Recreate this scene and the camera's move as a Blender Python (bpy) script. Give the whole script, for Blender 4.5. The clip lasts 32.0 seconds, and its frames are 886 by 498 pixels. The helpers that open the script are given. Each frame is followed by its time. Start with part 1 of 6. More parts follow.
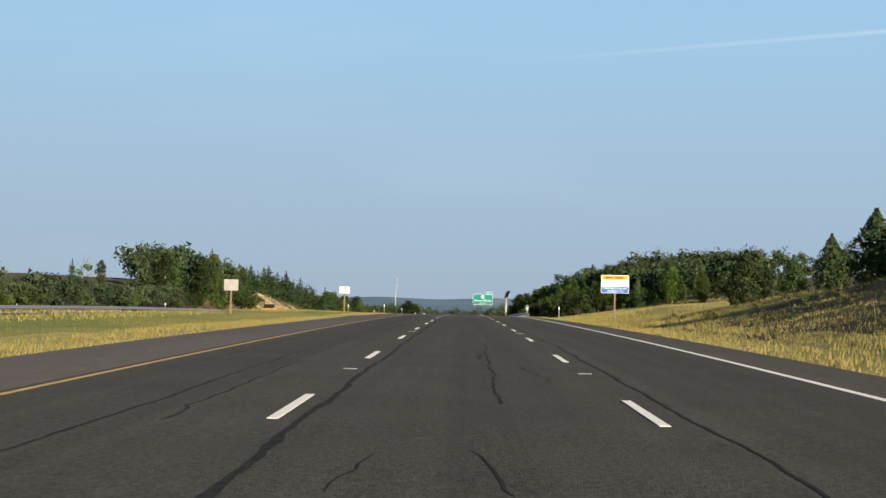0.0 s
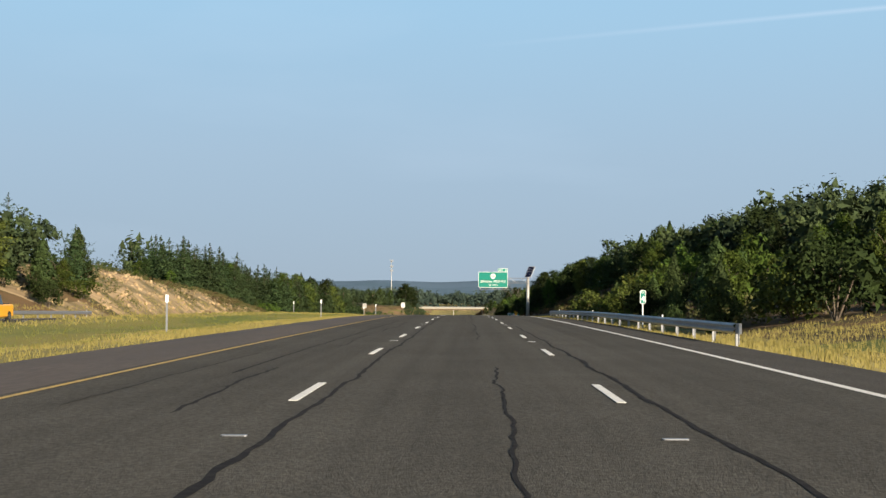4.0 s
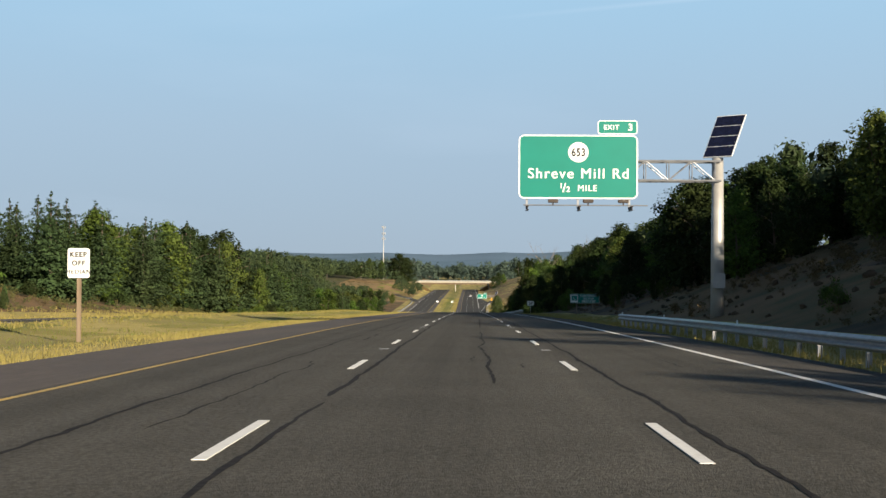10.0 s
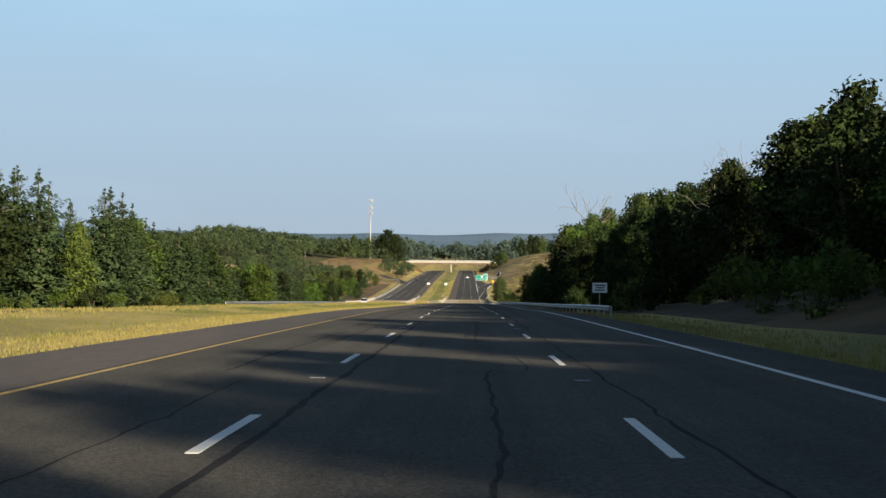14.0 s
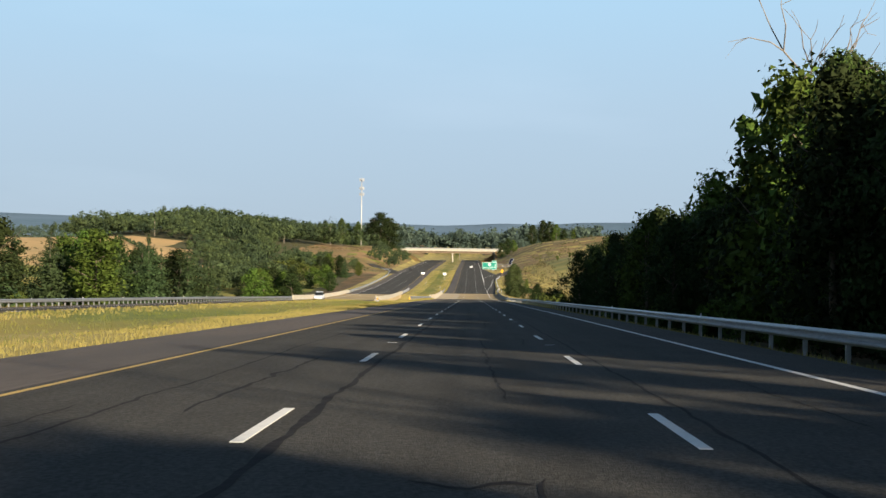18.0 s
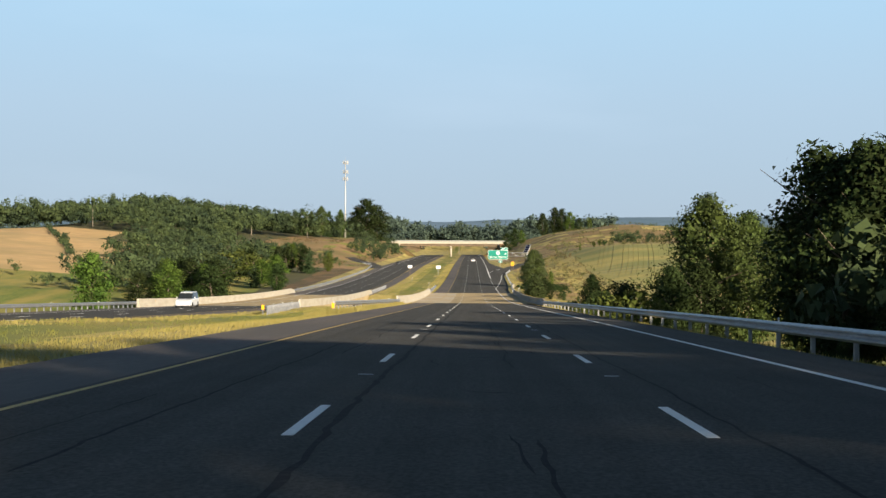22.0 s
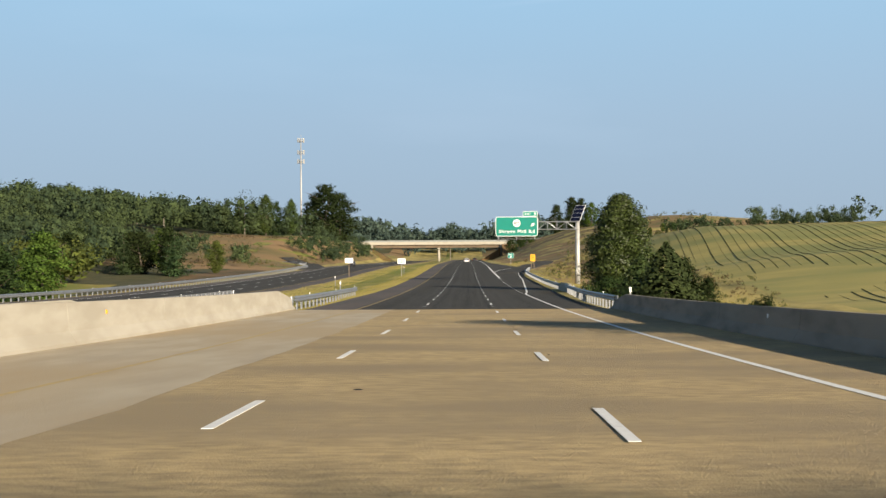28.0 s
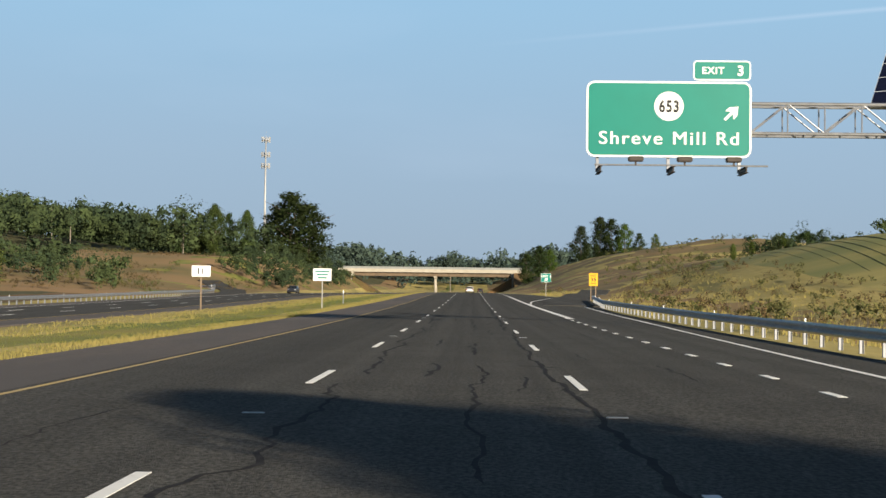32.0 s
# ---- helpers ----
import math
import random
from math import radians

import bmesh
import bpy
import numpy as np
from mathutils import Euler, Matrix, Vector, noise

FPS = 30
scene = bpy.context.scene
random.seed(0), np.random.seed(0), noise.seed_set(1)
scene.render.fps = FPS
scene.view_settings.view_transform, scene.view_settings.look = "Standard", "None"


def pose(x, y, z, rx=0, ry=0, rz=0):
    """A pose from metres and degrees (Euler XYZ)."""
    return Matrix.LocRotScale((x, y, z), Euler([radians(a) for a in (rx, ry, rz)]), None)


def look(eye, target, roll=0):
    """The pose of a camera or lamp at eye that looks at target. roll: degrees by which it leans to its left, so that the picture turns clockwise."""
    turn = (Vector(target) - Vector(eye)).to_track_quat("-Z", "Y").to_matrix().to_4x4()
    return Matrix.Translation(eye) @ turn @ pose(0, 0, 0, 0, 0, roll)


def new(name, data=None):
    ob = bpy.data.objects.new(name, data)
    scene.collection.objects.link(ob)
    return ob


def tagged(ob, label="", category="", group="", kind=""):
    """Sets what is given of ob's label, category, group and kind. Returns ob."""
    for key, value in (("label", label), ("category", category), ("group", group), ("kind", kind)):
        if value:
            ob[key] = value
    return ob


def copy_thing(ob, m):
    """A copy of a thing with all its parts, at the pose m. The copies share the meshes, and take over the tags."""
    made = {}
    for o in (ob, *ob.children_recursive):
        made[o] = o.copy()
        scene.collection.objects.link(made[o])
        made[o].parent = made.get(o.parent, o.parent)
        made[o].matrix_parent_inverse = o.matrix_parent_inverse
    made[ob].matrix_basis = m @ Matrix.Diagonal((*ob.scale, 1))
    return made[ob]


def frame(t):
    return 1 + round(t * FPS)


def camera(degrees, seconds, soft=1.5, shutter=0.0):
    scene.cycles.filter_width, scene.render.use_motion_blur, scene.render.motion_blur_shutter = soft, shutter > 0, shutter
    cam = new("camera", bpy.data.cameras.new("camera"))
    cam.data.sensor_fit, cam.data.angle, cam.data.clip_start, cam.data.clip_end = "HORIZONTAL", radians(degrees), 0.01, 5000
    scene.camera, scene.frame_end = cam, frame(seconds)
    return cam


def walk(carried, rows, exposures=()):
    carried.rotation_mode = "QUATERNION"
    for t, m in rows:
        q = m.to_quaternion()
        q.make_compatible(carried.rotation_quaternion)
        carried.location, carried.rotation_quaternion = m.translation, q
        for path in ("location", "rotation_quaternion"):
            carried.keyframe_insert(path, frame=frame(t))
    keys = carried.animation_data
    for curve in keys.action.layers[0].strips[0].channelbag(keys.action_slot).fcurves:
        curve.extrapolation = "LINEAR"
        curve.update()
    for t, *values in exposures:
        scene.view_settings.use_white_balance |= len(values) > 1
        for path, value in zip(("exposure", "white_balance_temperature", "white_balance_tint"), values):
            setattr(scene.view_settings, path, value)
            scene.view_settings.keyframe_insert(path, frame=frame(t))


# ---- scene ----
cam = camera(36.75, 32.0)
PATH = [
    (0.0, pose(-0.065, 24.48, 1.573, 92.639, -1.20, 0.909)),
    (0.5, pose(-0.047, 40.78, 1.773, 92.562, -1.15, 0.934)),
    (1.0, pose(-0.029, 57.07, 1.935, 92.414, -1.10, 0.960)),
    (1.5, pose(-0.010, 73.39, 2.056, 92.389, -1.05, 0.987)),
    (2.0, pose(0.008, 89.79, 2.153, 92.243, -0.99, 1.016)),
    (2.5, pose(0.029, 106.29, 2.232, 92.192, -0.84, 1.043)),
    (3.0, pose(0.051, 122.86, 2.290, 92.068, -0.70, 1.012)),
    (3.5, pose(0.073, 139.49, 2.327, 91.999, -0.55, 1.010)),
    (4.0, pose(0.094, 156.18, 2.346, 91.899, -0.40, 1.008)),
    (4.5, pose(0.116, 172.91, 2.330, 91.713, -0.26, 1.002)),
    (5.0, pose(0.138, 189.67, 2.274, 91.614, -0.11, 1.003)),
    (5.5, pose(0.150, 206.49, 2.190, 91.475, -0.32, 1.099)),
    (6.0, pose(0.163, 223.32, 2.096, 91.543, -0.54, 1.148)),
    (6.5, pose(0.163, 240.05, 1.983, 91.465, -0.51, 1.178)),
    (7.0, pose(0.163, 256.70, 1.820, 91.353, -0.47, 1.052)),
    (7.5, pose(0.163, 273.31, 1.606, 91.157, -0.44, 1.072)),
    (8.0, pose(0.163, 289.91, 1.360, 91.110, -0.40, 1.082)),
    (8.5, pose(0.164, 306.51, 1.088, 90.930, -0.37, 1.032)),
    (9.0, pose(0.164, 323.16, 0.790, 90.776, -0.34, 1.019)),
    (9.5, pose(0.140, 339.84, 0.472, 90.818, -0.36, 1.183)),
    (10.0, pose(0.116, 356.54, 0.132, 90.777, -0.38, 1.178)),
    (10.5, pose(0.092, 373.24, -0.230, 90.726, -0.41, 1.101)),
    (11.0, pose(0.068, 389.94, -0.615, 90.470, -0.43, 1.062)),
    (11.5, pose(0.072, 406.62, -1.024, 90.372, -0.50, 0.993)),
    (12.0, pose(0.076, 423.30, -1.459, 90.338, -0.57, 0.975)),
    (12.5, pose(0.081, 439.98, -1.919, 90.196, -0.65, 0.982)),
    (13.0, pose(0.085, 456.67, -2.398, 90.287, -0.72, 0.965)),
    (13.5, pose(0.161, 473.44, -2.871, 90.116, -0.62, 0.993)),
    (14.0, pose(0.236, 490.22, -3.346, 90.018, -0.52, 1.073)),
    (14.5, pose(0.219, 506.89, -3.841, 89.988, -0.55, 1.054)),
    (15.0, pose(0.185, 523.56, -4.344, 90.203, -0.59, 1.081)),
    (15.5, pose(0.152, 540.23, -4.871, 90.102, -0.63, 1.085)),
    (16.0, pose(0.119, 556.91, -5.416, 89.965, -0.68, 1.089)),
    (16.5, pose(0.086, 573.62, -6.005, 89.666, -0.72, 1.056)),
    (17.0, pose(0.069, 590.36, -6.653, 89.518, -0.74, 1.104)),
    (17.5, pose(0.024, 607.17, -7.315, 89.607, -0.78, 1.167)),
    (18.0, pose(-0.021, 624.00, -7.954, 89.697, -0.81, 1.220)),
    (18.5, pose(-0.066, 640.82, -8.587, 89.606, -0.85, 1.262)),
    (19.0, pose(-0.111, 657.58, -9.220, 89.554, -0.89, 1.209)),
    (19.5, pose(-0.129, 674.24, -9.849, 89.580, -0.80, 1.198)),
    (20.0, pose(-0.146, 690.85, -10.481, 89.535, -0.71, 1.201)),
    (20.5, pose(-0.164, 707.43, -11.120, 89.517, -0.61, 1.206)),
    (21.0, pose(-0.182, 724.01, -11.763, 89.526, -0.52, 1.215)),
    (21.5, pose(-0.216, 740.53, -12.382, 89.713, -0.40, 1.288)),
    (22.0, pose(-0.250, 757.04, -13.001, 89.659, -0.28, 1.255)),
    (22.5, pose(-0.265, 773.71, -13.664, 89.444, -0.51, 1.040)),
    (23.0, pose(-0.279, 790.38, -14.324, 89.546, -0.73, 0.913)),
    (23.5, pose(-0.223, 806.96, -14.966, 89.672, -0.73, 0.823)),
    (24.0, pose(-0.167, 823.53, -15.624, 89.596, -0.73, 0.712)),
    (24.5, pose(-0.054, 840.08, -16.291, 89.508, -0.65, 0.615)),
    (25.0, pose(0.060, 856.63, -16.951, 89.619, -0.57, 0.813)),
    (25.5, pose(0.173, 873.16, -17.605, 89.629, -0.49, 0.863)),
    (26.0, pose(0.286, 889.62, -18.253, 89.637, -0.41, 0.913)),
    (26.5, pose(0.399, 905.98, -18.909, 89.448, -0.33, 0.905)),
    (27.0, pose(0.512, 922.22, -19.547, 89.730, -0.26, 1.014)),
    (27.5, pose(0.505, 938.28, -20.112, 89.902, 0.02, 1.079)),
    (28.0, pose(0.498, 954.35, -20.620, 90.305, 0.30, 1.064)),
    (28.5, pose(0.464, 970.59, -21.072, 90.253, 0.18, 1.058)),
    (29.0, pose(0.429, 986.96, -21.462, 90.481, 0.06, 1.023)),
    (29.5, pose(0.395, 1003.41, -21.791, 90.468, -0.06, 1.057)),
    (30.0, pose(0.361, 1019.90, -22.061, 90.889, -0.18, 1.088)),
    (30.5, pose(0.353, 1036.47, -22.271, 91.182, -0.33, 1.160)),
    (31.0, pose(0.346, 1053.03, -22.444, 91.217, -0.49, 1.148)),
    (31.5, pose(0.345, 1069.45, -22.588, 91.381, -0.59, 1.173)),
    (32.0, pose(0.345, 1085.83, -22.694, 91.844, -0.70, 1.188)),
]
walk(cam, PATH, exposures=(
    (0.0, 0.68, 6550, 10), (6.0, 0.73, 6650, 10), (13.0, 0.77, 6650, 10), (17.0, 0.96, 6750, 10), (24.0, 0.97, 6750, 10),
    (27.0, 0.94, 6600, 10), (28.0, 0.70, 6500, 10), (29.0, 0.48, 6450, 10), (30.0, 0.36, 6450, 10), (31.0, 0.58, 6450, 10), (32.0, 0.60, 6450, 10)))

# ---- light: low morning sun from behind on the right, clear hazy sky ----
SUN_TO = Vector((0.585, -0.815, 0.300)).normalized()
sun = new("sun", bpy.data.lights.new("sun", "SUN"))
sun.data.energy, sun.data.angle, sun.data.color = 5.7, radians(0.6), (1.0, 0.87, 0.68)
sun.matrix_world = look(SUN_TO * 100, (0, 0, 0))


SKY = 0.05


def sky_world():
    w = bpy.data.worlds.new("sky")
    w.use_nodes = True
    nt = w.node_tree
    nt.nodes.clear()
    n, l = nt.nodes.new, nt.links.new
    out, bg = n("ShaderNodeOutputWorld"), n("ShaderNodeBackground")
    sky = n("ShaderNodeTexSky")
    sky.sky_type, sky.sun_disc = "NISHITA", False
    sky.sun_elevation = math.asin(SUN_TO.z)
    sky.sun_rotation = math.atan2(SUN_TO.x, SUN_TO.y)
    sky.air_density, sky.dust_density, sky.ozone_density = 0.6, 0.5, 2.2
    tc = n("ShaderNodeTexCoord")
    # contrail: a thin soft band along a great circle, fading out to one end
    a = Vector((0.026, 1.0, 0.188)).normalized()
    b = Vector((0.315, 1.0, 0.217)).normalized()
    pole = a.cross(b).normalized()
    dot = n("ShaderNodeVectorMath")
    dot.operation = "DOT_PRODUCT"
    dot.inputs[1].default_value = pole
    l(tc.outputs["Generated"], dot.inputs[0])
    ab = n("ShaderNodeMath")
    ab.operation = "ABSOLUTE"
    l(dot.outputs["Value"], ab.inputs[0])
    band = n("ShaderNodeMapRange")
    band.inputs[1].default_value, band.inputs[2].default_value = 0.0, 0.0024
    band.inputs[3].default_value, band.inputs[4].default_value = 1.0, 0.0
    l(ab.outputs[0], band.inputs[0])
    sep = n("ShaderNodeSeparateXYZ")
    l(tc.outputs["Generated"], sep.inputs[0])
    fade = n("ShaderNodeMapRange")
    fade.inputs[1].default_value, fade.inputs[2].default_value = 0.0, 0.32
    l(sep.outputs["X"], fade.inputs[0])
    front = n("ShaderNodeMath")
    front.operation = "GREATER_THAN"
    front.inputs[1].default_value = 0.0
    l(sep.outputs["Y"], front.inputs[0])
    m1, m2, m3 = n("ShaderNodeMath"), n("ShaderNodeMath"), n("ShaderNodeMath")
    for m in (m1, m2, m3):
        m.operation = "MULTIPLY"
    l(band.outputs[0], m1.inputs[0]), l(fade.outputs[0], m1.inputs[1])
    l(m1.outputs[0], m2.inputs[0]), l(front.outputs[0], m2.inputs[1])
    m3.inputs[1].default_value = 0.5
    l(m2.outputs[0], m3.inputs[0])
    # faint thin high cloud
    mp = n("ShaderNodeMapping")
    mp.inputs["Scale"].default_value = (2.0, 2.0, 9.0)
    l(tc.outputs["Generated"], mp.inputs[0])
    nz = n("ShaderNodeTexNoise")
    nz.inputs["Scale"].default_value, nz.inputs["Detail"].default_value = 1.6, 5.0
    l(mp.outputs[0], nz.inputs[0])
    cl = n("ShaderNodeMapRange")
    cl.inputs[1].default_value, cl.inputs[2].default_value = 0.55, 0.9
    cl.inputs[3].default_value, cl.inputs[4].default_value = 0.0, 0.16
    l(nz.outputs[0], cl.inputs[0])
    add = n("ShaderNodeMath")
    add.operation, add.use_clamp = "ADD", True
    l(m3.outputs[0], add.inputs[0]), l(cl.outputs[0], add.inputs[1])
    mix = n("ShaderNodeMix")
    mix.data_type = "RGBA"
    mix.inputs["B"].default_value = (7.6, 9.6, 11.9, 1)
    # summer haze: pale blue low over the horizon, thinning upwards
    ramp = n("ShaderNodeValToRGB")
    for k, (at, c) in enumerate(((0.0, (0.368, 0.472, 0.585)), (0.10, (0.386, 0.538, 0.695)), (0.26, (0.362, 0.640, 0.890)))):
        e = ramp.color_ramp.elements[k] if k < 2 else ramp.color_ramp.elements.new(at)
        e.position, e.color = at, (*c, 1)
    l(sep.outputs["Z"], ramp.inputs[0])
    lift = n("ShaderNodeVectorMath")
    lift.operation = "SCALE"
    lift.inputs["Scale"].default_value = 1 / (SKY * 1.62)
    l(ramp.outputs[0], lift.inputs[0])
    thin = n("ShaderNodeMapRange")
    thin.interpolation_type = "SMOOTHSTEP"
    thin.inputs[1].default_value, thin.inputs[2].default_value = 0.20, 0.42
    thin.inputs[3].default_value, thin.inputs[4].default_value = 0.97, 0.04
    l(sep.outputs["Z"], thin.inputs[0])
    hz = n("ShaderNodeMix")
    hz.data_type = "RGBA"
    l(thin.outputs[0], hz.inputs["Factor"]), l(sky.outputs[0], hz.inputs["A"]), l(lift.outputs[0], hz.inputs["B"])
    l(add.outputs[0], mix.inputs["Factor"]), l(hz.outputs["Result"], mix.inputs["A"])
    l(mix.outputs["Result"], bg.inputs[0])
    bg.inputs[1].default_value = SKY
    l(bg.outputs[0], out.inputs[0])
    scene.world = w


sky_world()


# ---- materials ----
def surf(name, c1, c2, scale=2.0, rough=0.9, bump=0.0, bscale=30.0, big=None, bigscale=0.05, stretch=(1, 1, 1), metal=0.0,
         coords="pos", rand=0.0, island=0.0, trans=0.0, spec=0.3, lo=0.35, hi=0.65):
    m = bpy.data.materials.new(name)
    m.use_nodes = True
    nt = m.node_tree
    n, l = nt.nodes.new, nt.links.new
    b = nt.nodes["Principled BSDF"]
    b.inputs["Roughness"].default_value, b.inputs["Metallic"].default_value = rough, metal
    b.inputs["Specular IOR Level"].default_value = spec
    if coords == "pos":
        src = n("ShaderNodeNewGeometry").outputs["Position"]
    else:
        src = n("ShaderNodeTexCoord").outputs["Object"]
    mp = n("ShaderNodeMapping")
    mp.inputs["Scale"].default_value = stretch
    l(src, mp.inputs[0])
    t1 = n("ShaderNodeTexNoise")
    t1.inputs["Scale"].default_value, t1.inputs["Detail"].default_value = scale, 6.0
    l(mp.outputs[0], t1.inputs[0])
    r1 = n("ShaderNodeMapRange")
    r1.inputs[1].default_value, r1.inputs[2].default_value = lo, hi
    l(t1.outputs[0], r1.inputs[0])
    mix = n("ShaderNodeMix")
    mix.data_type = "RGBA"
    mix.inputs["A"].default_value, mix.inputs["B"].default_value = (*c1, 1), (*c2, 1)
    l(r1.outputs[0], mix.inputs["Factor"])
    col = mix.outputs["Result"]
    if big:
        t2 = n("ShaderNodeTexNoise")
        t2.inputs["Scale"].default_value, t2.inputs["Detail"].default_value = bigscale, 4.0
        l(mp.outputs[0], t2.inputs[0])
        r2 = n("ShaderNodeMapRange")
        r2.inputs[1].default_value, r2.inputs[2].default_value = 0.42, 0.62
        l(t2.outputs[0], r2.inputs[0])
        mx = n("ShaderNodeMix")
        mx.data_type = "RGBA"
        mx.inputs["B"].default_value = (*big, 1)
        l(r2.outputs[0], mx.inputs["Factor"]), l(col, mx.inputs["A"])
        col = mx.outputs["Result"]
    for amount, kind in ((rand, "object"), (island, "island")):
        if amount:
            hv = n("ShaderNodeHueSaturation")
            o = n("ShaderNodeObjectInfo").outputs["Random"] if kind == "object" else n("ShaderNodeNewGeometry").outputs["Random Per Island"]
            mr = n("ShaderNodeMapRange")
            mr.inputs[3].default_value, mr.inputs[4].default_value = 1 - amount, 1 + amount
            l(o, mr.inputs[0]), l(mr.outputs[0], hv.inputs["Value"])
            if kind == "object":
                mh = n("ShaderNodeMapRange")
                mh.inputs[3].default_value, mh.inputs[4].default_value = 0.5 - amount * 0.09, 0.5 + amount * 0.05
                l(o, mh.inputs[0]), l(mh.outputs[0], hv.inputs["Hue"])
            l(col, hv.inputs["Color"])
            col = hv.outputs[0]
    l(col, b.inputs["Base Color"])
    if bump:
        t3 = n("ShaderNodeTexNoise")
        t3.inputs["Scale"].default_value, t3.inputs["Detail"].default_value = bscale, 5.0
        l(mp.outputs[0], t3.inputs[0])
        bp = n("ShaderNodeBump")
        bp.inputs["Strength"].default_value, bp.inputs["Distance"].default_value = bump, 0.05
        l(t3.outputs[0], bp.inputs["Height"]), l(bp.outputs[0], b.inputs["Normal"])
    if trans:
        tr = n("ShaderNodeBsdfTranslucent")
        l(col, tr.inputs[0])
        ms = n("ShaderNodeMixShader")
        ms.inputs[0].default_value = trans
        l(b.outputs[0], ms.inputs[1]), l(tr.outputs[0], ms.inputs[2])
        l(ms.outputs[0], nt.nodes["Material Output"].inputs[0])
    return m


def pavement(name, c1, c2, streak=0.16):
    """Asphalt: stone speckle, blotches, long streaks along the lanes and a darker strip in the middle of each lane."""
    m = surf(name, c1, c2, 26.0, 0.92, 0.35, 60.0, None, 0.45, (1, 0.55, 1), spec=0.14, lo=0.36, hi=0.66)
    nt = m.node_tree
    n, l = nt.nodes.new, nt.links.new
    b = nt.nodes["Principled BSDF"]
    col = b.inputs["Base Color"].links[0].from_socket
    pos = n("ShaderNodeNewGeometry").outputs["Position"]
    mp = n("ShaderNodeMapping")
    mp.inputs["Scale"].default_value = (2.2, 0.012, 0.0)
    l(pos, mp.inputs[0])
    nz = n("ShaderNodeTexNoise")
    nz.inputs["Scale"].default_value, nz.inputs["Detail"].default_value = 1.0, 5.0
    l(mp.outputs[0], nz.inputs[0])
    r1 = n("ShaderNodeMapRange")
    r1.inputs[1].default_value, r1.inputs[2].default_value = 0.3, 0.7
    r1.inputs[3].default_value, r1.inputs[4].default_value = 1 - streak, 1 + streak
    l(nz.outputs[0], r1.inputs[0])
    sp = n("ShaderNodeSeparateXYZ")
    l(pos, sp.inputs[0])
    k = n("ShaderNodeMath")
    k.operation = "MULTIPLY"
    k.inputs[1].default_value = 2 * math.pi / 3.66
    l(sp.outputs["X"], k.inputs[0])
    co = n("ShaderNodeMath")
    co.operation = "COSINE"
    l(k.outputs[0], co.inputs[0])
    wear = n("ShaderNodeMath")
    wear.operation = "MULTIPLY_ADD"
    wear.inputs[1].default_value = -0.05
    l(co.outputs[0], wear.inputs[0])
    blot = n("ShaderNodeTexNoise")
    blot.inputs["Scale"].default_value, blot.inputs["Detail"].default_value = 0.5, 4.0
    l(pos, blot.inputs[0])
    r2 = n("ShaderNodeMapRange")
    r2.inputs[1].default_value, r2.inputs[2].default_value = 0.3, 0.7
    r2.inputs[3].default_value, r2.inputs[4].default_value = 0.90, 1.10
    l(blot.outputs[0], r2.inputs[0]), l(r2.outputs[0], wear.inputs[2])
    both = n("ShaderNodeMath")
    both.operation = "MULTIPLY"
    l(r1.outputs[0], both.inputs[0]), l(wear.outputs[0], both.inputs[1])
    out = n("ShaderNodeVectorMath")
    out.operation = "SCALE"
    l(col, out.inputs[0]), l(both.outputs[0], out.inputs["Scale"])
    l(out.outputs[0], b.inputs["Base Color"])
    return m


ASPHALT = pavement("asphalt", (0.043, 0.0415, 0.0375), (0.080, 0.0765, 0.068))
COARSE = pavement("coarse_asphalt", (0.034, 0.0325, 0.029), (0.092, 0.088, 0.077))
WORN = pavement("worn_asphalt", (0.060, 0.0565, 0.0485), (0.106, 0.099, 0.084))
OUTER = pavement("outer_shoulder_asphalt", (0.056, 0.052, 0.046), (0.092, 0.085, 0.076), 0.10)
SHOULDER = surf("shoulder_asphalt", (0.094, 0.078, 0.069), (0.122, 0.101, 0.089), 9.0, 0.9, 0.3, 70.0, (0.083, 0.073, 0.067), 0.4, (1, 0.15, 1))
SEAL = surf("tar_seal", (0.017, 0.016, 0.0165), (0.036, 0.034, 0.033), 9.0, 0.9, spec=0.10, lo=0.42, hi=0.75)
# Stains and grooves, their streak contrast also standing in for thin tree shadows.
DECK = surf("bridge_concrete", (0.53, 0.40, 0.21), (0.355, 0.272, 0.15), 5.0, 0.9, 0.7, 45.0, (0.325, 0.255, 0.155), 0.2, (0.7, 1.2, 1), spec=0.15, lo=0.36, hi=0.68)
DECK_PALE = surf("pale_concrete", (0.50, 0.43, 0.31), (0.43, 0.36, 0.26), 1.2, 0.9, 0.25, 60.0, (0.45, 0.355, 0.225), 0.3, (1, 0.25, 1), spec=0.15)
CONCRETE = surf("parapet_concrete", (0.42, 0.385, 0.315), (0.385, 0.35, 0.285), 1.5, 0.9, 0.12, 40.0, (0.35, 0.315, 0.25), 0.9, (1, 0.5, 2.0))
# Parapet concrete stained and darkened, the outer barrier's shade put into its colour.
SHADE_STAINED = surf("shade_stained_concrete", (0.235, 0.205, 0.165), (0.165, 0.145, 0.118), 1.5, 0.9, 0.15, 40.0, (0.27, 0.235, 0.19), 0.7, (1, 0.4, 2.0))
WHITE_LINE = surf("white_road_paint", (0.80, 0.79, 0.75), (0.62, 0.60, 0.57), 9.0, 0.7, lo=0.5, hi=0.85)
YELLOW_LINE = surf("yellow_road_paint", (0.56, 0.38, 0.11), (0.33, 0.25, 0.11), 6.0, 0.75, lo=0.4, hi=0.75)
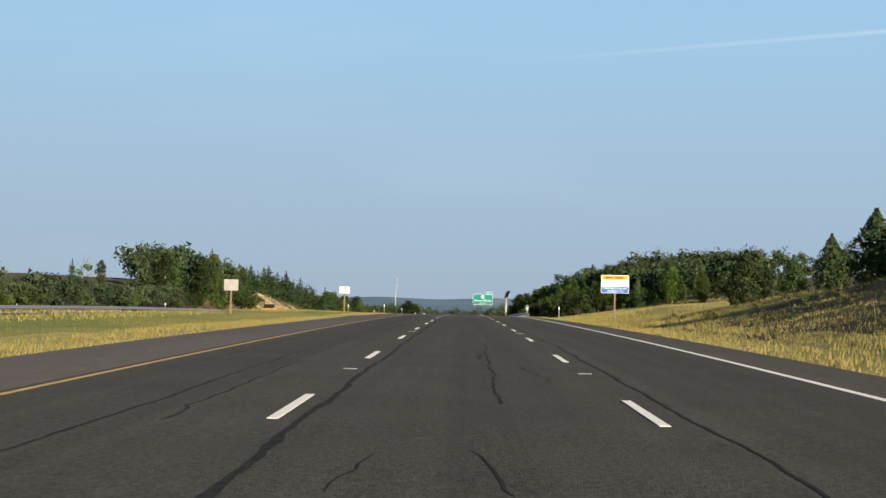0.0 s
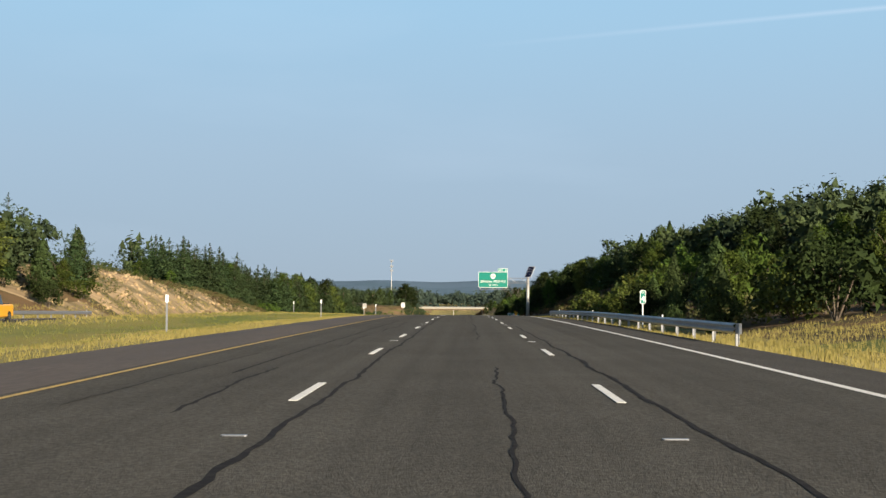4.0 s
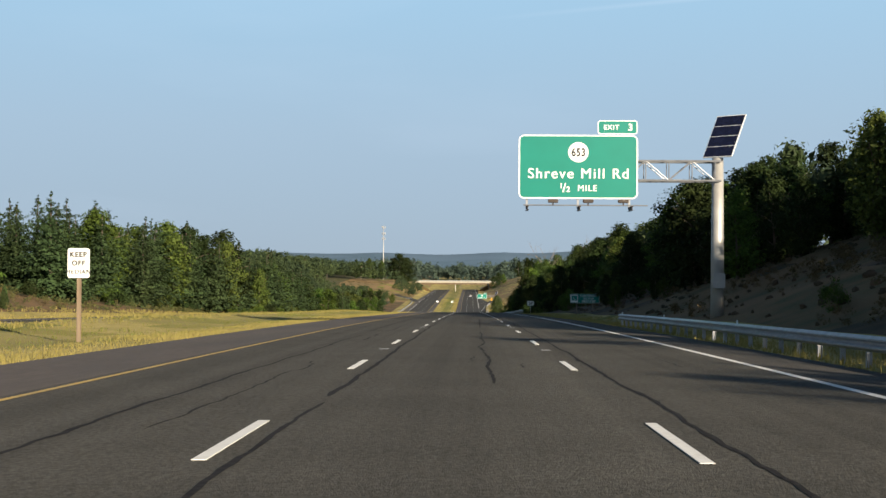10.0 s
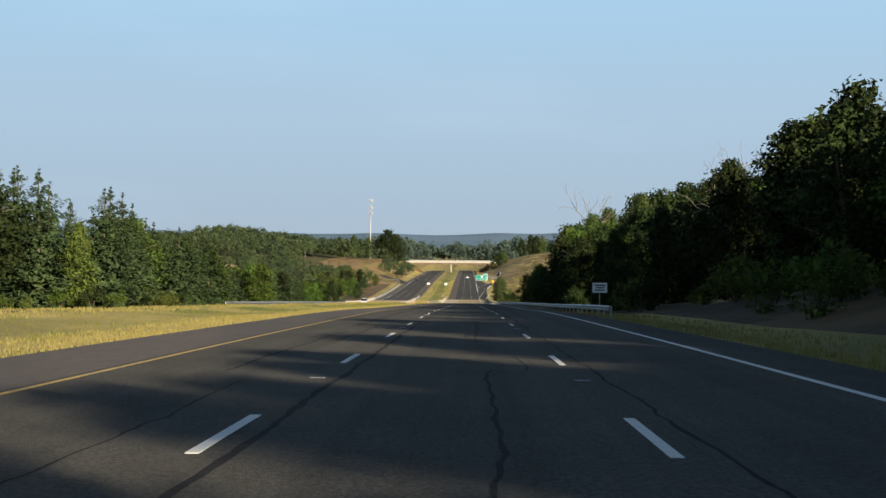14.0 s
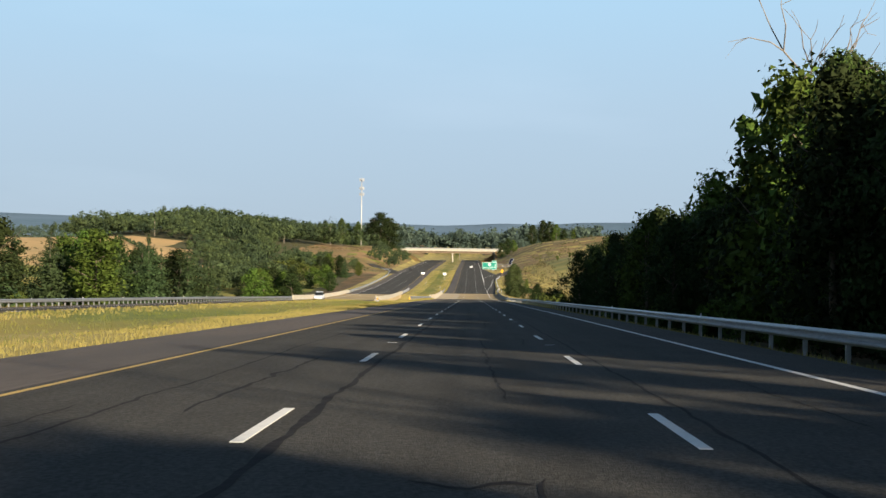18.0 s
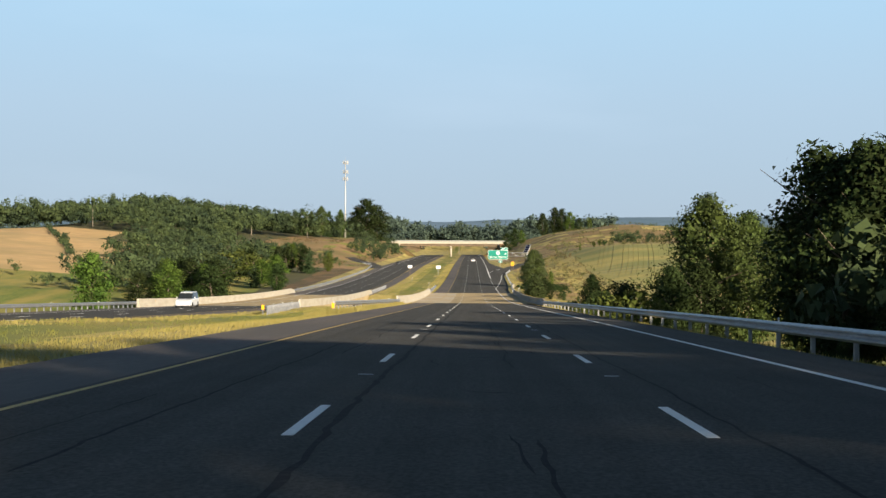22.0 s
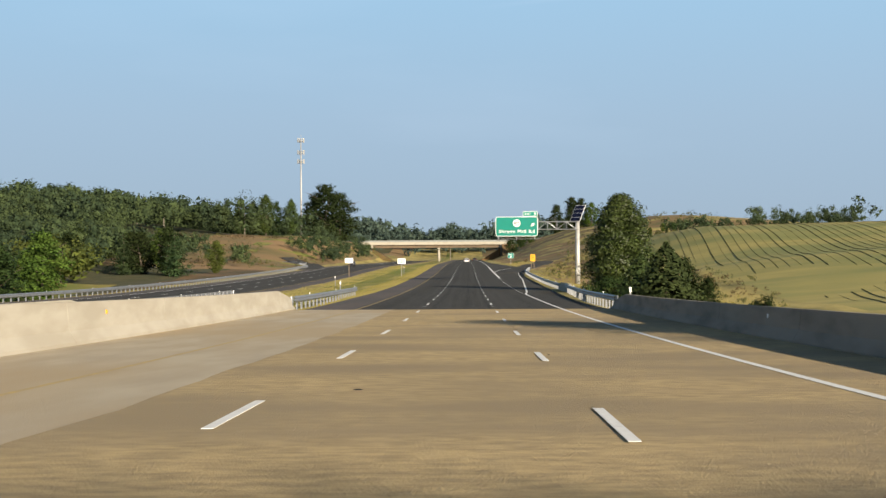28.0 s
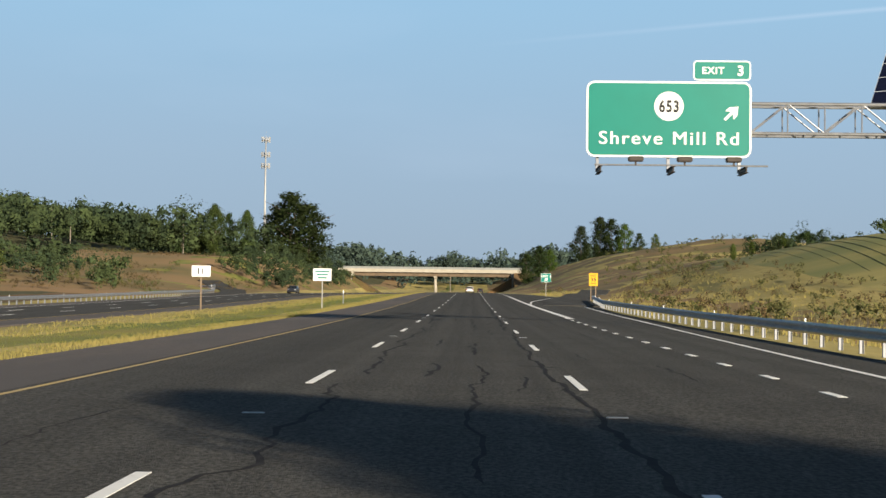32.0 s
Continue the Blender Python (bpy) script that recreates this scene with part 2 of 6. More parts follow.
YELLOW_WORN = surf("worn_yellow_paint", (0.52, 0.37, 0.13), (0.42, 0.32, 0.16), 6.0, 0.85, lo=0.3, hi=0.6)
GALV = surf("galvanised_steel", (0.36, 0.37, 0.39), (0.27, 0.28, 0.30), 3.0, 0.45, metal=0.6, spec=0.5)
POLE = surf("grey_pole_steel", (0.46, 0.45, 0.42), (0.36, 0.35, 0.33), 1.5, 0.5, metal=0.3, spec=0.5)
WOOD_POST = surf("weathered_post", (0.24, 0.18, 0.12), (0.16, 0.12, 0.085), 5.0, 0.9, stretch=(1, 1, 0.2))
GRASS = surf("median_grass", (0.155, 0.175, 0.030), (0.105, 0.136, 0.024), 1.2, 1.0, 0.6, 8.0, (0.26, 0.215, 0.052), 0.12, (1, 0.25, 1))
DRY = surf("dry_grass", (0.44, 0.345, 0.112), (0.35, 0.285, 0.088), 1.5, 1.0, 0.7, 8.0, (0.22, 0.19, 0.06), 0.18, (1, 0.3, 1))
SCRUB = surf("scrub_slope", (0.125, 0.078, 0.034), (0.056, 0.057, 0.021), 0.5, 1.0, 0.9, 4.0, (0.160, 0.098, 0.045), 0.12)
ROCK = surf("cut_rock", (0.46, 0.335, 0.19), (0.27, 0.19, 0.11), 0.55, 1.0, 1.0, 2.5, (0.13, 0.11, 0.05), 0.16, (0.7, 1.1, 1.2))
# Brown rock, darkened further so its colour carries the right cutting's shade.
ROCK_SHADE = surf("shade_dark_cut_rock", (0.112, 0.070, 0.040), (0.055, 0.037, 0.022), 0.8, 1.0, 1.0, 3.0, (0.042, 0.034, 0.017), 0.2, (0.7, 1.1, 1.2))
FIELD = surf("stubble_field", (0.37, 0.305, 0.095), (0.29, 0.255, 0.080), 0.12, 1.0, 0.6, 3.0, (0.195, 0.200, 0.062), 0.035, (0.6, 1.5, 1))
STUBBLE = surf("stubble_rows", (0.15, 0.125, 0.048), (0.27, 0.225, 0.08), 0.2, 1.0)
HILLSIDE = surf("rough_hillside", (0.205, 0.135, 0.056), (0.105, 0.100, 0.036), 0.12, 1.0, 0.9, 1.5, (0.27, 0.170, 0.078), 0.03)
PLOUGH = surf("harvested_field", (0.50, 0.33, 0.15), (0.42, 0.28, 0.13), 0.15, 1.0, 0.4, 2.0, (0.35, 0.25, 0.11), 0.04)
FOREST = surf("forest_floor", (0.05, 0.055, 0.02), (0.085, 0.075, 0.03), 0.4, 1.0, 0.8, 4.0)
# Blue-grey base colour stands in for haze over the far ground.
HAZE_WOOD = surf("haze_blue_woodland", (0.072, 0.130, 0.185), (0.094, 0.158, 0.220), 0.03, 1.0, 0.0, 1.0, (0.106, 0.170, 0.240), 0.004)
BARK = surf("bark", (0.15, 0.12, 0.09), (0.085, 0.068, 0.05), 4.0, 0.95, 0.5, 12.0, coords="obj", stretch=(1, 1, 0.25))
PALE_BARK = surf("pale_bark", (0.25, 0.215, 0.175), (0.15, 0.13, 0.105), 3.0, 0.9, coords="obj")
LEAF = surf("broad_leaves", (0.068, 0.104, 0.016), (0.042, 0.074, 0.013), 0.5, 0.8, coords="obj", rand=0.28, island=0.4, trans=0.16, spec=0.15)
LEAF_GLOSS = surf("glossy_leaves", (0.056, 0.078, 0.016), (0.032, 0.050, 0.011), 0.5, 0.5, coords="obj", rand=0.1, island=0.55, trans=0.10, spec=0.4)
LEAF_TALL = surf("mid_green_leaves", (0.052, 0.076, 0.016), (0.030, 0.050, 0.011), 0.5, 0.75, coords="obj", rand=0.2, island=0.45, trans=0.10, spec=0.2)
# Dark green lowered further: shade of the right-hand trees put into leaf colour.
LEAF_SHADE = surf("shade_dark_leaves", (0.027, 0.042, 0.012), (0.016, 0.028, 0.008), 0.5, 0.8, coords="obj", rand=0.25, island=0.35, trans=0.05, spec=0.10)
LEAF_LIME = surf("light_leaves", (0.095, 0.122, 0.020), (0.062, 0.090, 0.015), 0.5, 0.75, coords="obj", rand=0.2, island=0.35, trans=0.25)
NEEDLE = surf("pine_needles", (0.050, 0.080, 0.028), (0.030, 0.052, 0.021), 0.6, 0.85, coords="obj", rand=0.22, island=0.3, trans=0.08, spec=0.15)
CEDAR = surf("cedar_foliage", (0.050, 0.074, 0.022), (0.030, 0.050, 0.017), 0.6, 0.85, coords="obj", rand=0.25, island=0.3, trans=0.1, spec=0.15)
SCRUB_LEAF = surf("weedy_brush", (0.115, 0.105, 0.035), (0.065, 0.080, 0.026), 0.3, 0.9, island=0.25, trans=0.15)
BRUSH_BROWN = surf("brown_brush", (0.125, 0.082, 0.036), (0.075, 0.062, 0.026), 0.25, 0.95, island=0.25, trans=0.1)
WOODS = surf("woodland_leaves", (0.050, 0.072, 0.024), (0.024, 0.041, 0.018), 0.07, 0.85, island=0.22, trans=0.08, lo=0.42, hi=0.58)
# Leaf green paled and blued, haze put into the colour.
WOODS_HAZE = surf("haze_blue_leaves", (0.066, 0.096, 0.070), (0.040, 0.064, 0.052), 0.05, 0.9, island=0.2, trans=0.12, lo=0.42, hi=0.58)
BLADE = surf("dry_grass_blades", (0.31, 0.255, 0.082), (0.235, 0.205, 0.062), 0.35, 0.9, island=0.10, trans=0.3)
BLADE_GREEN = surf("green_grass_blades", (0.120, 0.145, 0.027), (0.20, 0.185, 0.046), 0.25, 0.9, island=0.12, trans=0.3)
GREEN_SIGN = surf("green_sheeting", (0.0, 0.196, 0.150), (0.0, 0.182, 0.138), 1.0, 0.45, coords="obj", spec=0.4)
WHITE_SIGN = surf("white_sheeting", (0.82, 0.82, 0.80), (0.74, 0.74, 0.72), 2.0, 0.5, coords="obj")
BLACK = surf("black_print", (0.02, 0.02, 0.02), (0.03, 0.03, 0.03), 2.0, 0.6)
ORANGE_SIGN = surf("amber_sheeting", (0.85, 0.42, 0.02), (0.78, 0.38, 0.02), 2.0, 0.5)
BLUE_SIGN = surf("blue_sheeting", (0.02, 0.15, 0.46), (0.02, 0.13, 0.42), 2.0, 0.5)
ALU_BACK = surf("sign_back_aluminium", (0.40, 0.39, 0.36), (0.33, 0.32, 0.30), 2.0, 0.6, metal=0.2)
SOLAR = surf("solar_cells", (0.008, 0.010, 0.028), (0.012, 0.014, 0.035), 3.0, 0.25, coords="obj", spec=0.5)
DARK_METAL = surf("dark_fixture", (0.07, 0.055, 0.045), (0.05, 0.04, 0.035), 3.0, 0.6)
GIRDER = surf("weathering_steel", (0.165, 0.118, 0.075), (0.12, 0.088, 0.058), 0.6, 0.8)
FENCE = surf("fence_mesh", (0.27, 0.28, 0.27), (0.22, 0.23, 0.22), 0.8, 0.7)
TYRE = surf("tyre_rubber", (0.015, 0.015, 0.015), (0.025, 0.025, 0.025), 6.0, 0.9)
GLASS_DARK = surf("tinted_window", (0.015, 0.018, 0.02), (0.02, 0.024, 0.026), 1.0, 0.08, spec=0.6)
CHROME = surf("bright_trim", (0.6, 0.6, 0.6), (0.5, 0.5, 0.5), 2.0, 0.25, metal=0.9)


def paint(name, c):
    return surf(name, c, tuple(v * 0.9 for v in c), 1.0, 0.3, spec=0.6, coords="obj")


# ---- mesh helpers ----
def mesh_from(name, verts, faces, mats, slots=None, smooth=False):
    me = bpy.data.meshes.new(name)
    me.from_pydata([tuple(v) for v in verts], [], [tuple(f) for f in faces])
    for m in (mats if isinstance(mats, (list, tuple)) else [mats]):
        me.materials.append(m)
    if slots is not None:
        me.polygons.foreach_set("material_index", slots)
    if smooth:
        me.polygons.foreach_set("use_smooth", [True] * len(me.polygons))
    me.update()
    return me


def add(name, verts, faces, mats, parent=None, label="", slots=None, smooth=False):
    ob = new(name, mesh_from(name, verts, faces, mats, slots, smooth))
    ob.parent = parent
    if label:
        ob["label"] = label
    return ob


def part(name, bm, material, parent=None, label=""):
    me = bpy.data.meshes.new(name)
    bmesh.ops.recalc_face_normals(bm, faces=bm.faces)
    bm.to_mesh(me)
    bm.free()
    me.materials.append(material)
    ob = new(name, me)
    ob.parent = parent
    if label:
        ob["label"] = label
    return ob


def box(cx, cy, cz, sx, sy, sz, bevel=0.0, bm=None, m=None):
    own = bm is None
    bm = bm or bmesh.new()
    r = bmesh.ops.create_cube(bm, size=1.0, matrix=Matrix.Translation((cx, cy, cz)) @ Matrix.Diagonal((sx, sy, sz, 1)))
    if bevel and own:
        bmesh.ops.bevel(bm, geom=bm.edges[:], offset=bevel, segments=2, affect="EDGES")
    if m:
        bmesh.ops.transform(bm, matrix=m, verts=r["verts"] if not bevel else bm.verts[:])
    return bm


def tube(points, radii, sides=8):
    """Verts and faces of a tapered tube through points."""
    pts = [Vector(p) for p in points]
    v, f = [], []
    for i, p in enumerate(pts):
        d = (pts[min(i + 1, len(pts) - 1)] - pts[max(i - 1, 0)]).normalized()
        s = d.orthogonal().normalized() if abs(d.z) < 0.9 else Vector((1, 0, 0))
        s = (s - d * s.dot(d)).normalized()
        u = d.cross(s)
        for k in range(sides):
            a = 2 * math.pi * k / sides
            v.append(p + (s * math.cos(a) + u * math.sin(a)) * radii[i])
    for i in range(len(pts) - 1):
        for k in range(sides):
            k2 = (k + 1) % sides
            f.append((i * sides + k, i * sides + k2, (i + 1) * sides + k2, (i + 1) * sides + k))
    f.append(tuple(range(sides - 1, -1, -1)))
    f.append(tuple((len(pts) - 1) * sides + k for k in range(sides)))
    return v, f


def join_parts(chunks):
    v, f = [], []
    for a, b in chunks:
        o = len(v)
        v.extend(a)
        f.extend(tuple(i + o for i in q) for q in b)
    return v, f


def rrect(w, h, r, depth, n=5):
    """A rounded plate facing -y, centred on x and z, its face at y = 0."""
    ring = []
    for cx, cz, a0 in ((w / 2 - r, h / 2 - r, 0), (-w / 2 + r, h / 2 - r, 90), (-w / 2 + r, -h / 2 + r, 180), (w / 2 - r, -h / 2 + r, 270)):
        for k in range(n):
            a = radians(a0 + 90 * k / (n - 1))
            ring.append((cx + r * math.cos(a), cz + r * math.sin(a)))
    m = len(ring)
    v = [(x, 0, z) for x, z in ring] + [(x, depth, z) for x, z in ring]
    f = [tuple(range(m)), tuple(range(2 * m - 1, m - 1, -1))] + [(k, k + m, (k + 1) % m + m, (k + 1) % m) for k in range(m)]
    return v, f


def moved(vf, x, y, z):
    return [(a + x, b + y, c + z) for a, b, c in vf[0]], vf[1]


def lettering(text, height, x, y, z, mat, parent, width=None, name="lettering"):
    """Raised letters facing -y, centred on x, with their middle at z."""
    cu = bpy.data.curves.new("letters", "FONT")
    cu.body, cu.size, cu.extrude, cu.offset = text, 1.0, 0.004, 0.0 if "M" in text else 0.03
    cu.space_character = 1.18
    cu.align_x, cu.align_y = "CENTER", "CENTER"
    tmp = new("letters", cu)
    bpy.context.view_layer.update()
    me = bpy.data.meshes.new_from_object(tmp.evaluated_get(bpy.context.evaluated_depsgraph_get()))
    bpy.data.objects.remove(tmp)
    xs = [v.co.x for v in me.vertices]
    ys = [v.co.y for v in me.vertices]
    s = height / (max(ys) - min(ys))
    sx = width / (max(xs) - min(xs)) if width else s
    mx, my = (max(xs) + min(xs)) / 2, (max(ys) + min(ys)) / 2
    for v in me.vertices:
        v.co = ((v.co.x - mx) * sx + x, y - v.co.z, (v.co.y - my) * s + z)
    if "M" in text and len(text) < 16:
        me.transform(Matrix.Translation((-0.018 * height, 0, 0)))
        bm = bmesh.new()
        bm.from_mesh(me)
        r = bmesh.ops.duplicate(bm, geom=bm.verts[:] + bm.edges[:] + bm.faces[:])
        bmesh.ops.translate(bm, verts=[q for q in r["geom"] if isinstance(q, bmesh.types.BMVert)], vec=(0.045 * height, -0.002, 0))
        bm.to_mesh(me)
        bm.free()
    me.materials.clear()
    me.materials.append(mat)
    ob = new(name, me)
    ob.parent = parent
    return ob


# ---- the lie of the land ----
ROAD_Y = [-70 + 40 * i for i in range(36)]
ROAD_Z = [-1.40, -0.563, 0.167, 0.672, 0.957, 1.11, 1.138, 0.973, 0.695, 0.161, -0.536, -1.356, -2.307, -3.402, -4.602, -5.784, -7.079, -8.621,
          -10.131, -11.646, -13.193, -14.739, -16.283, -17.886, -19.466, -21.027, -22.255, -23.104, -23.612, -23.911, -23.961, -23.833, -23.58,
          -23.235, -22.95, -22.82]


def zroad(y):
    """Height of the road's surface at y (a number or an array): a smooth curve through the levels above."""
    y = np.asarray(y, float)
    p = np.array([2 * ROAD_Z[0] - ROAD_Z[1]] + ROAD_Z + [ROAD_Z[-1], ROAD_Z[-1]])
    u = np.clip((y - ROAD_Y[0]) / 40, 0, len(ROAD_Z) - 1.001)
    i = np.floor(u).astype(int)
    f = u - i
    a, b, c, d = p[i], p[i + 1], p[i + 2], p[i + 3]
    z = b + 0.5 * f * (c - a + f * (2 * a - 5 * b + 4 * c - d + f * (3 * (b - c) + d - a)))
    return z + np.minimum(y - ROAD_Y[0], 0) * 0.02


RX = [7.6, 10, 13, 20, 30, 50, 90, 180]
RIGHT = [(-400, 0, .2, 1.2, 4, 6, 8, 10, 12), (40, 0, .1, 1.1, 3.6, 5, 6, 7.5, 10), (85, 0, .0, .7, 2.6, 3.8, 4.5, 6, 9), (125, 0, -.1, .2, 1.4, 2.4, 3.6, 5.5, 9),
         (165, 0, -.1, .1, 1.1, 2.0, 3.4, 6, 9), (230, 0, -.4, .0, 1.0, 2.6, 5.5, 8.5, 11), (300, 0, -.2, .4, 2.4, 4.8, 8, 10.5, 13),
         (350, 0, -.1, .7, 3.2, 6.6, 10, 12.5, 15), (430, 0, -.1, .8, 3.6, 7, 9.5, 12, 14), (510, 0, -.1, .5, 2.8, 6, 8, 9, 12)]
RIGHT2 = [(590, 0, -.1, .2, 1.2, 2.5, 3.5, 5, 8), (660, 0, -.65, -.8, -1.2, -1, -2, -1, 4), (760, 0, -.65, -1.2, -3, -4, -4.5, -4, 2),
          (860, 0, -.65, -1.5, -3.8, -5.5, -5.5, -4, 2), (935, 0, -.5, -1.8, -4.5, -6, -6, -4, 3), (1030, 0, -.4, -1.2, -2.6, -3.2, -2.6, -.5, 7),
          (1100, 0, .0, -.4, -1.4, -2.2, -1.2, 1.5, 9), (1180, 0, .0, .0, -.4, .0, 3, 6, 11), (1270, 0, .0, .0, .6, 3.6, 9.2, 10.2, 13),
          (1340, 0, .0, .0, .6, 2.5, 7.5, 9.8, 13), (1450, 0, .0, .1, 1, 4, 8, 10, 13)]
RIGHT3 = [(1560, 0, .0, .3, 2.5, 7, 14, 21, 14), (1640, 0, .0, .3, 3.5, 9.5, 15, 20, 12), (1760, 0, .0, .3, 1.5, 3.5, 5, 7, 6), (2600, 0, 0, 0, 2, 4, 6, 9, 9)]
LX = [-37.6, -42, -46, -50, -56, -65, -100, -200, -400]
LEFT = [(-400, -.65, -.6, -.5, -.3, 0, .5, 2, 4, 6), (200, -.65, -.6, -.4, 0, .6, 1.5, 3, 5, 8), (290, -.65, -.6, .6, 2.0, 3.4, 4.5, 6, 8, 10),
        (345, -.65, -.6, 2.6, 5.0, 7.0, 7.8, 9, 10, 12), (420, -.65, -.6, 2.0, 4.0, 5.5, 6.0, 7, 8, 10), (500, -.65, -.6, .2, 1.2, 2.6, 3.5, 4, 4, 6),
        (600, -.65, -.7, -.5, -.2, .2, .5, 0, -2, 2), (680, -.65, -.7, -1, -1.4, -1.8, -2, -2.4, -3, 0)]
LEFT2 = [(760, -.65, -.9, -1.6, -2.6, -3.4, -4.4, -5, -5, -2), (880, -.65, -1.2, -2.6, -4.2, -5.6, -6.5, -7, -6, -3),
         (1010, -.65, -1.0, -2.4, -4.2, -5.4, -6.4, -6.5, -3, 3), (1100, -.65, -.8, -1.4, -2.2, -2.8, -3.2, -2.6, 4, 10),
         (1250, -.65, -.6, -.5, -.4, -.2, 0, 1.5, 9, 14), (1350, -.65, -.6, -.3, .2, .8, 2.0, 4.0, 13, 17), (1460, -.65, -.4, .6, 2.4, 5.5, 9, 10, 18, 3)]
LEFT3 = [(1550, -.65, -.4, 1.4, 4, 7.5, 11, 12, 23, 0), (1640, -.65, 0, 3, 6, 9, 10.3, 11, 25, 0), (1760, -.65, 0, 1, 2, 3, 4.5, 9, 16, 0), (2600, -.65, 0, 1, 2, 3, 4, 7, 12, 14)]


def section(rows, xs, x, y):
    st = np.array([r[0] for r in rows], float)
    tab = np.array([r[1:] for r in rows], float)
    j = np.clip(np.searchsorted(st, y) - 1, 0, len(st) - 2)
    f = np.clip((y - st[j]) / (st[j + 1] - st[j]), 0, 1)
    f = f * f * (3 - 2 * f)
    row = tab[j] * (1 - f) + tab[j + 1] * f
    return float(np.interp(x, xs, row))


R_ROWS, L_ROWS = RIGHT + RIGHT2 + RIGHT3, LEFT + LEFT2 + LEFT3
BRIDGE = (927.6, 1020.8)


def pavement_right(y):
    """Outer edge of the pavement on the right, with the exit lane."""
    return float(np.interp(y, [1040, 1085, 1120, 1170, 1215, 1260, 1310, 1360, 1361], [7.5, 8.6, 9.2, 9.6, 11.8, 12, 9, 7.5, 7.5]))


def fall(x, y):
    """Drop of the pavement beyond the outer lane."""
    return -max(0.0, x - 5.3) * (0.05 if y < BRIDGE[0] else 0.015)


MEDIAN_X = [-20.6, -20.2, -18, -16, -14.3, -12.5, -10.5, -8.6, -7.5]
MEDIAN_Z = [-0.62, -0.14, 0.12, 0.05, -0.08, -0.16, -0.13, -0.07, -0.06]


def ground(x, y):
    z = float(zroad(y))
    if x >= 7.4:
        edge = pavement_right(y) - 7.5
        h = section(R_ROWS, RX, max(x - edge, 7.6), y) - 0.05 + fall(edge + 7.5, y)
        rough = min(1, max(0, (x - 9 - edge) / 8))
    elif x > -8:
        h, rough = -0.2, 0
    elif x > -20.6:
        u = (x + 14.3) / 6.3
        h = -0.06 - 0.42 * (1 - u * u) - 0.45 * max(0, -u) * (x < -14.3)
        hump = min(1, max(0, (865 - y) / 70))
        h = h * (1 - hump) + hump * float(np.interp(x, MEDIAN_X, MEDIAN_Z))
        rough = 0.25
    elif x > -37.6:
        h, rough = -0.75, 0
    else:
        h = section([(r[0],) + tuple(reversed(r[1:])) for r in L_ROWS], list(reversed(LX)), x, y)
        rough = min(1, max(0, (-x - 40) / 8))
    if 929 < y < 1020:
        u = math.sin(math.pi * (y - 929) / 91)
        h -= 5.5 * u ** 0.7 * max(0.0, 1 - max(0, abs(x + 14) - 40) / 80)
    if y > 1700:
        far = min(1, (y - 1700) / 1500)
        h = h * (1 - far) + far * (9 + 5 * noise.noise((x * 0.0012, y * 0.0012, 3)))
    if 1960 < y < 2300:
        h += 6.0 * math.sin(math.pi * min(1, (y - 1960) / 340)) ** 0.5
    if abs(x) > 200:
        h += (abs(x) - 200) * 0.012 * min(1, (abs(x) - 200) / 400)
    if y > 3300:
        r = min(1, (y - 3300) / 900)
        h += r * r * (3 - 2 * r) * (52 + 16 * noise.noise((x * 0.0016 + 2.3, 1.7, 0)) + 7 * noise.noise((x * 0.006, 5.1, 0)) + 14 * math.exp(-((x - 380) / 420) ** 2))
    if x > 40 and 1040 < y < 1340:
        rough *= 0.25
    if rough:
        p = (x * 0.05, y * 0.05, 0)
        h += rough * (0.5 * noise.noise(p) + 0.22 * noise.noise((x * 0.21, y * 0.21, 2)))
    return z + h


GRID_X = [-2400, -1500, -1000, -700, -520, -420, -340, -280, -240, -200, -170, -140, -120, -105, -92, -82, -74, -68, -63, -59, -56, -53.5, -51, -48.5,
          -46, -44, -42, -40, -37.8, -37.2, -29, -20.8, -20.2, -18, -16, -14.3, -12.5, -10.5, -8.6, -7.5, 0, 7.2, 7.8, 9, 10.2, 11.6, 13, 14.6, 16.4]
GRID_X += [18.4, 20.5, 23, 25.5, 28, 31, 34, 38, 43, 49, 56, 64, 73, 84, 97, 112, 130, 150, 175, 205, 240, 290, 360, 450, 580, 760, 1050, 1500, 2400]


def sheet_level(x, y):
    """Height of the ground sheet itself, between its grid points."""
    i = max(0, int(np.searchsorted(GRID_X, x)) - 1)
    xa, xb = GRID_X[i], GRID_X[i + 1]
    ya = math.floor((y + 70) / 5) * 5 - 70
    u, v = (x - xa) / (xb - xa), (y - ya) / 5
    return (ground(xa, ya) * (1 - u) + ground(xb, ya) * u) * (1 - v) + (ground(xa, ya + 5) * (1 - u) + ground(xb, ya + 5) * u) * v


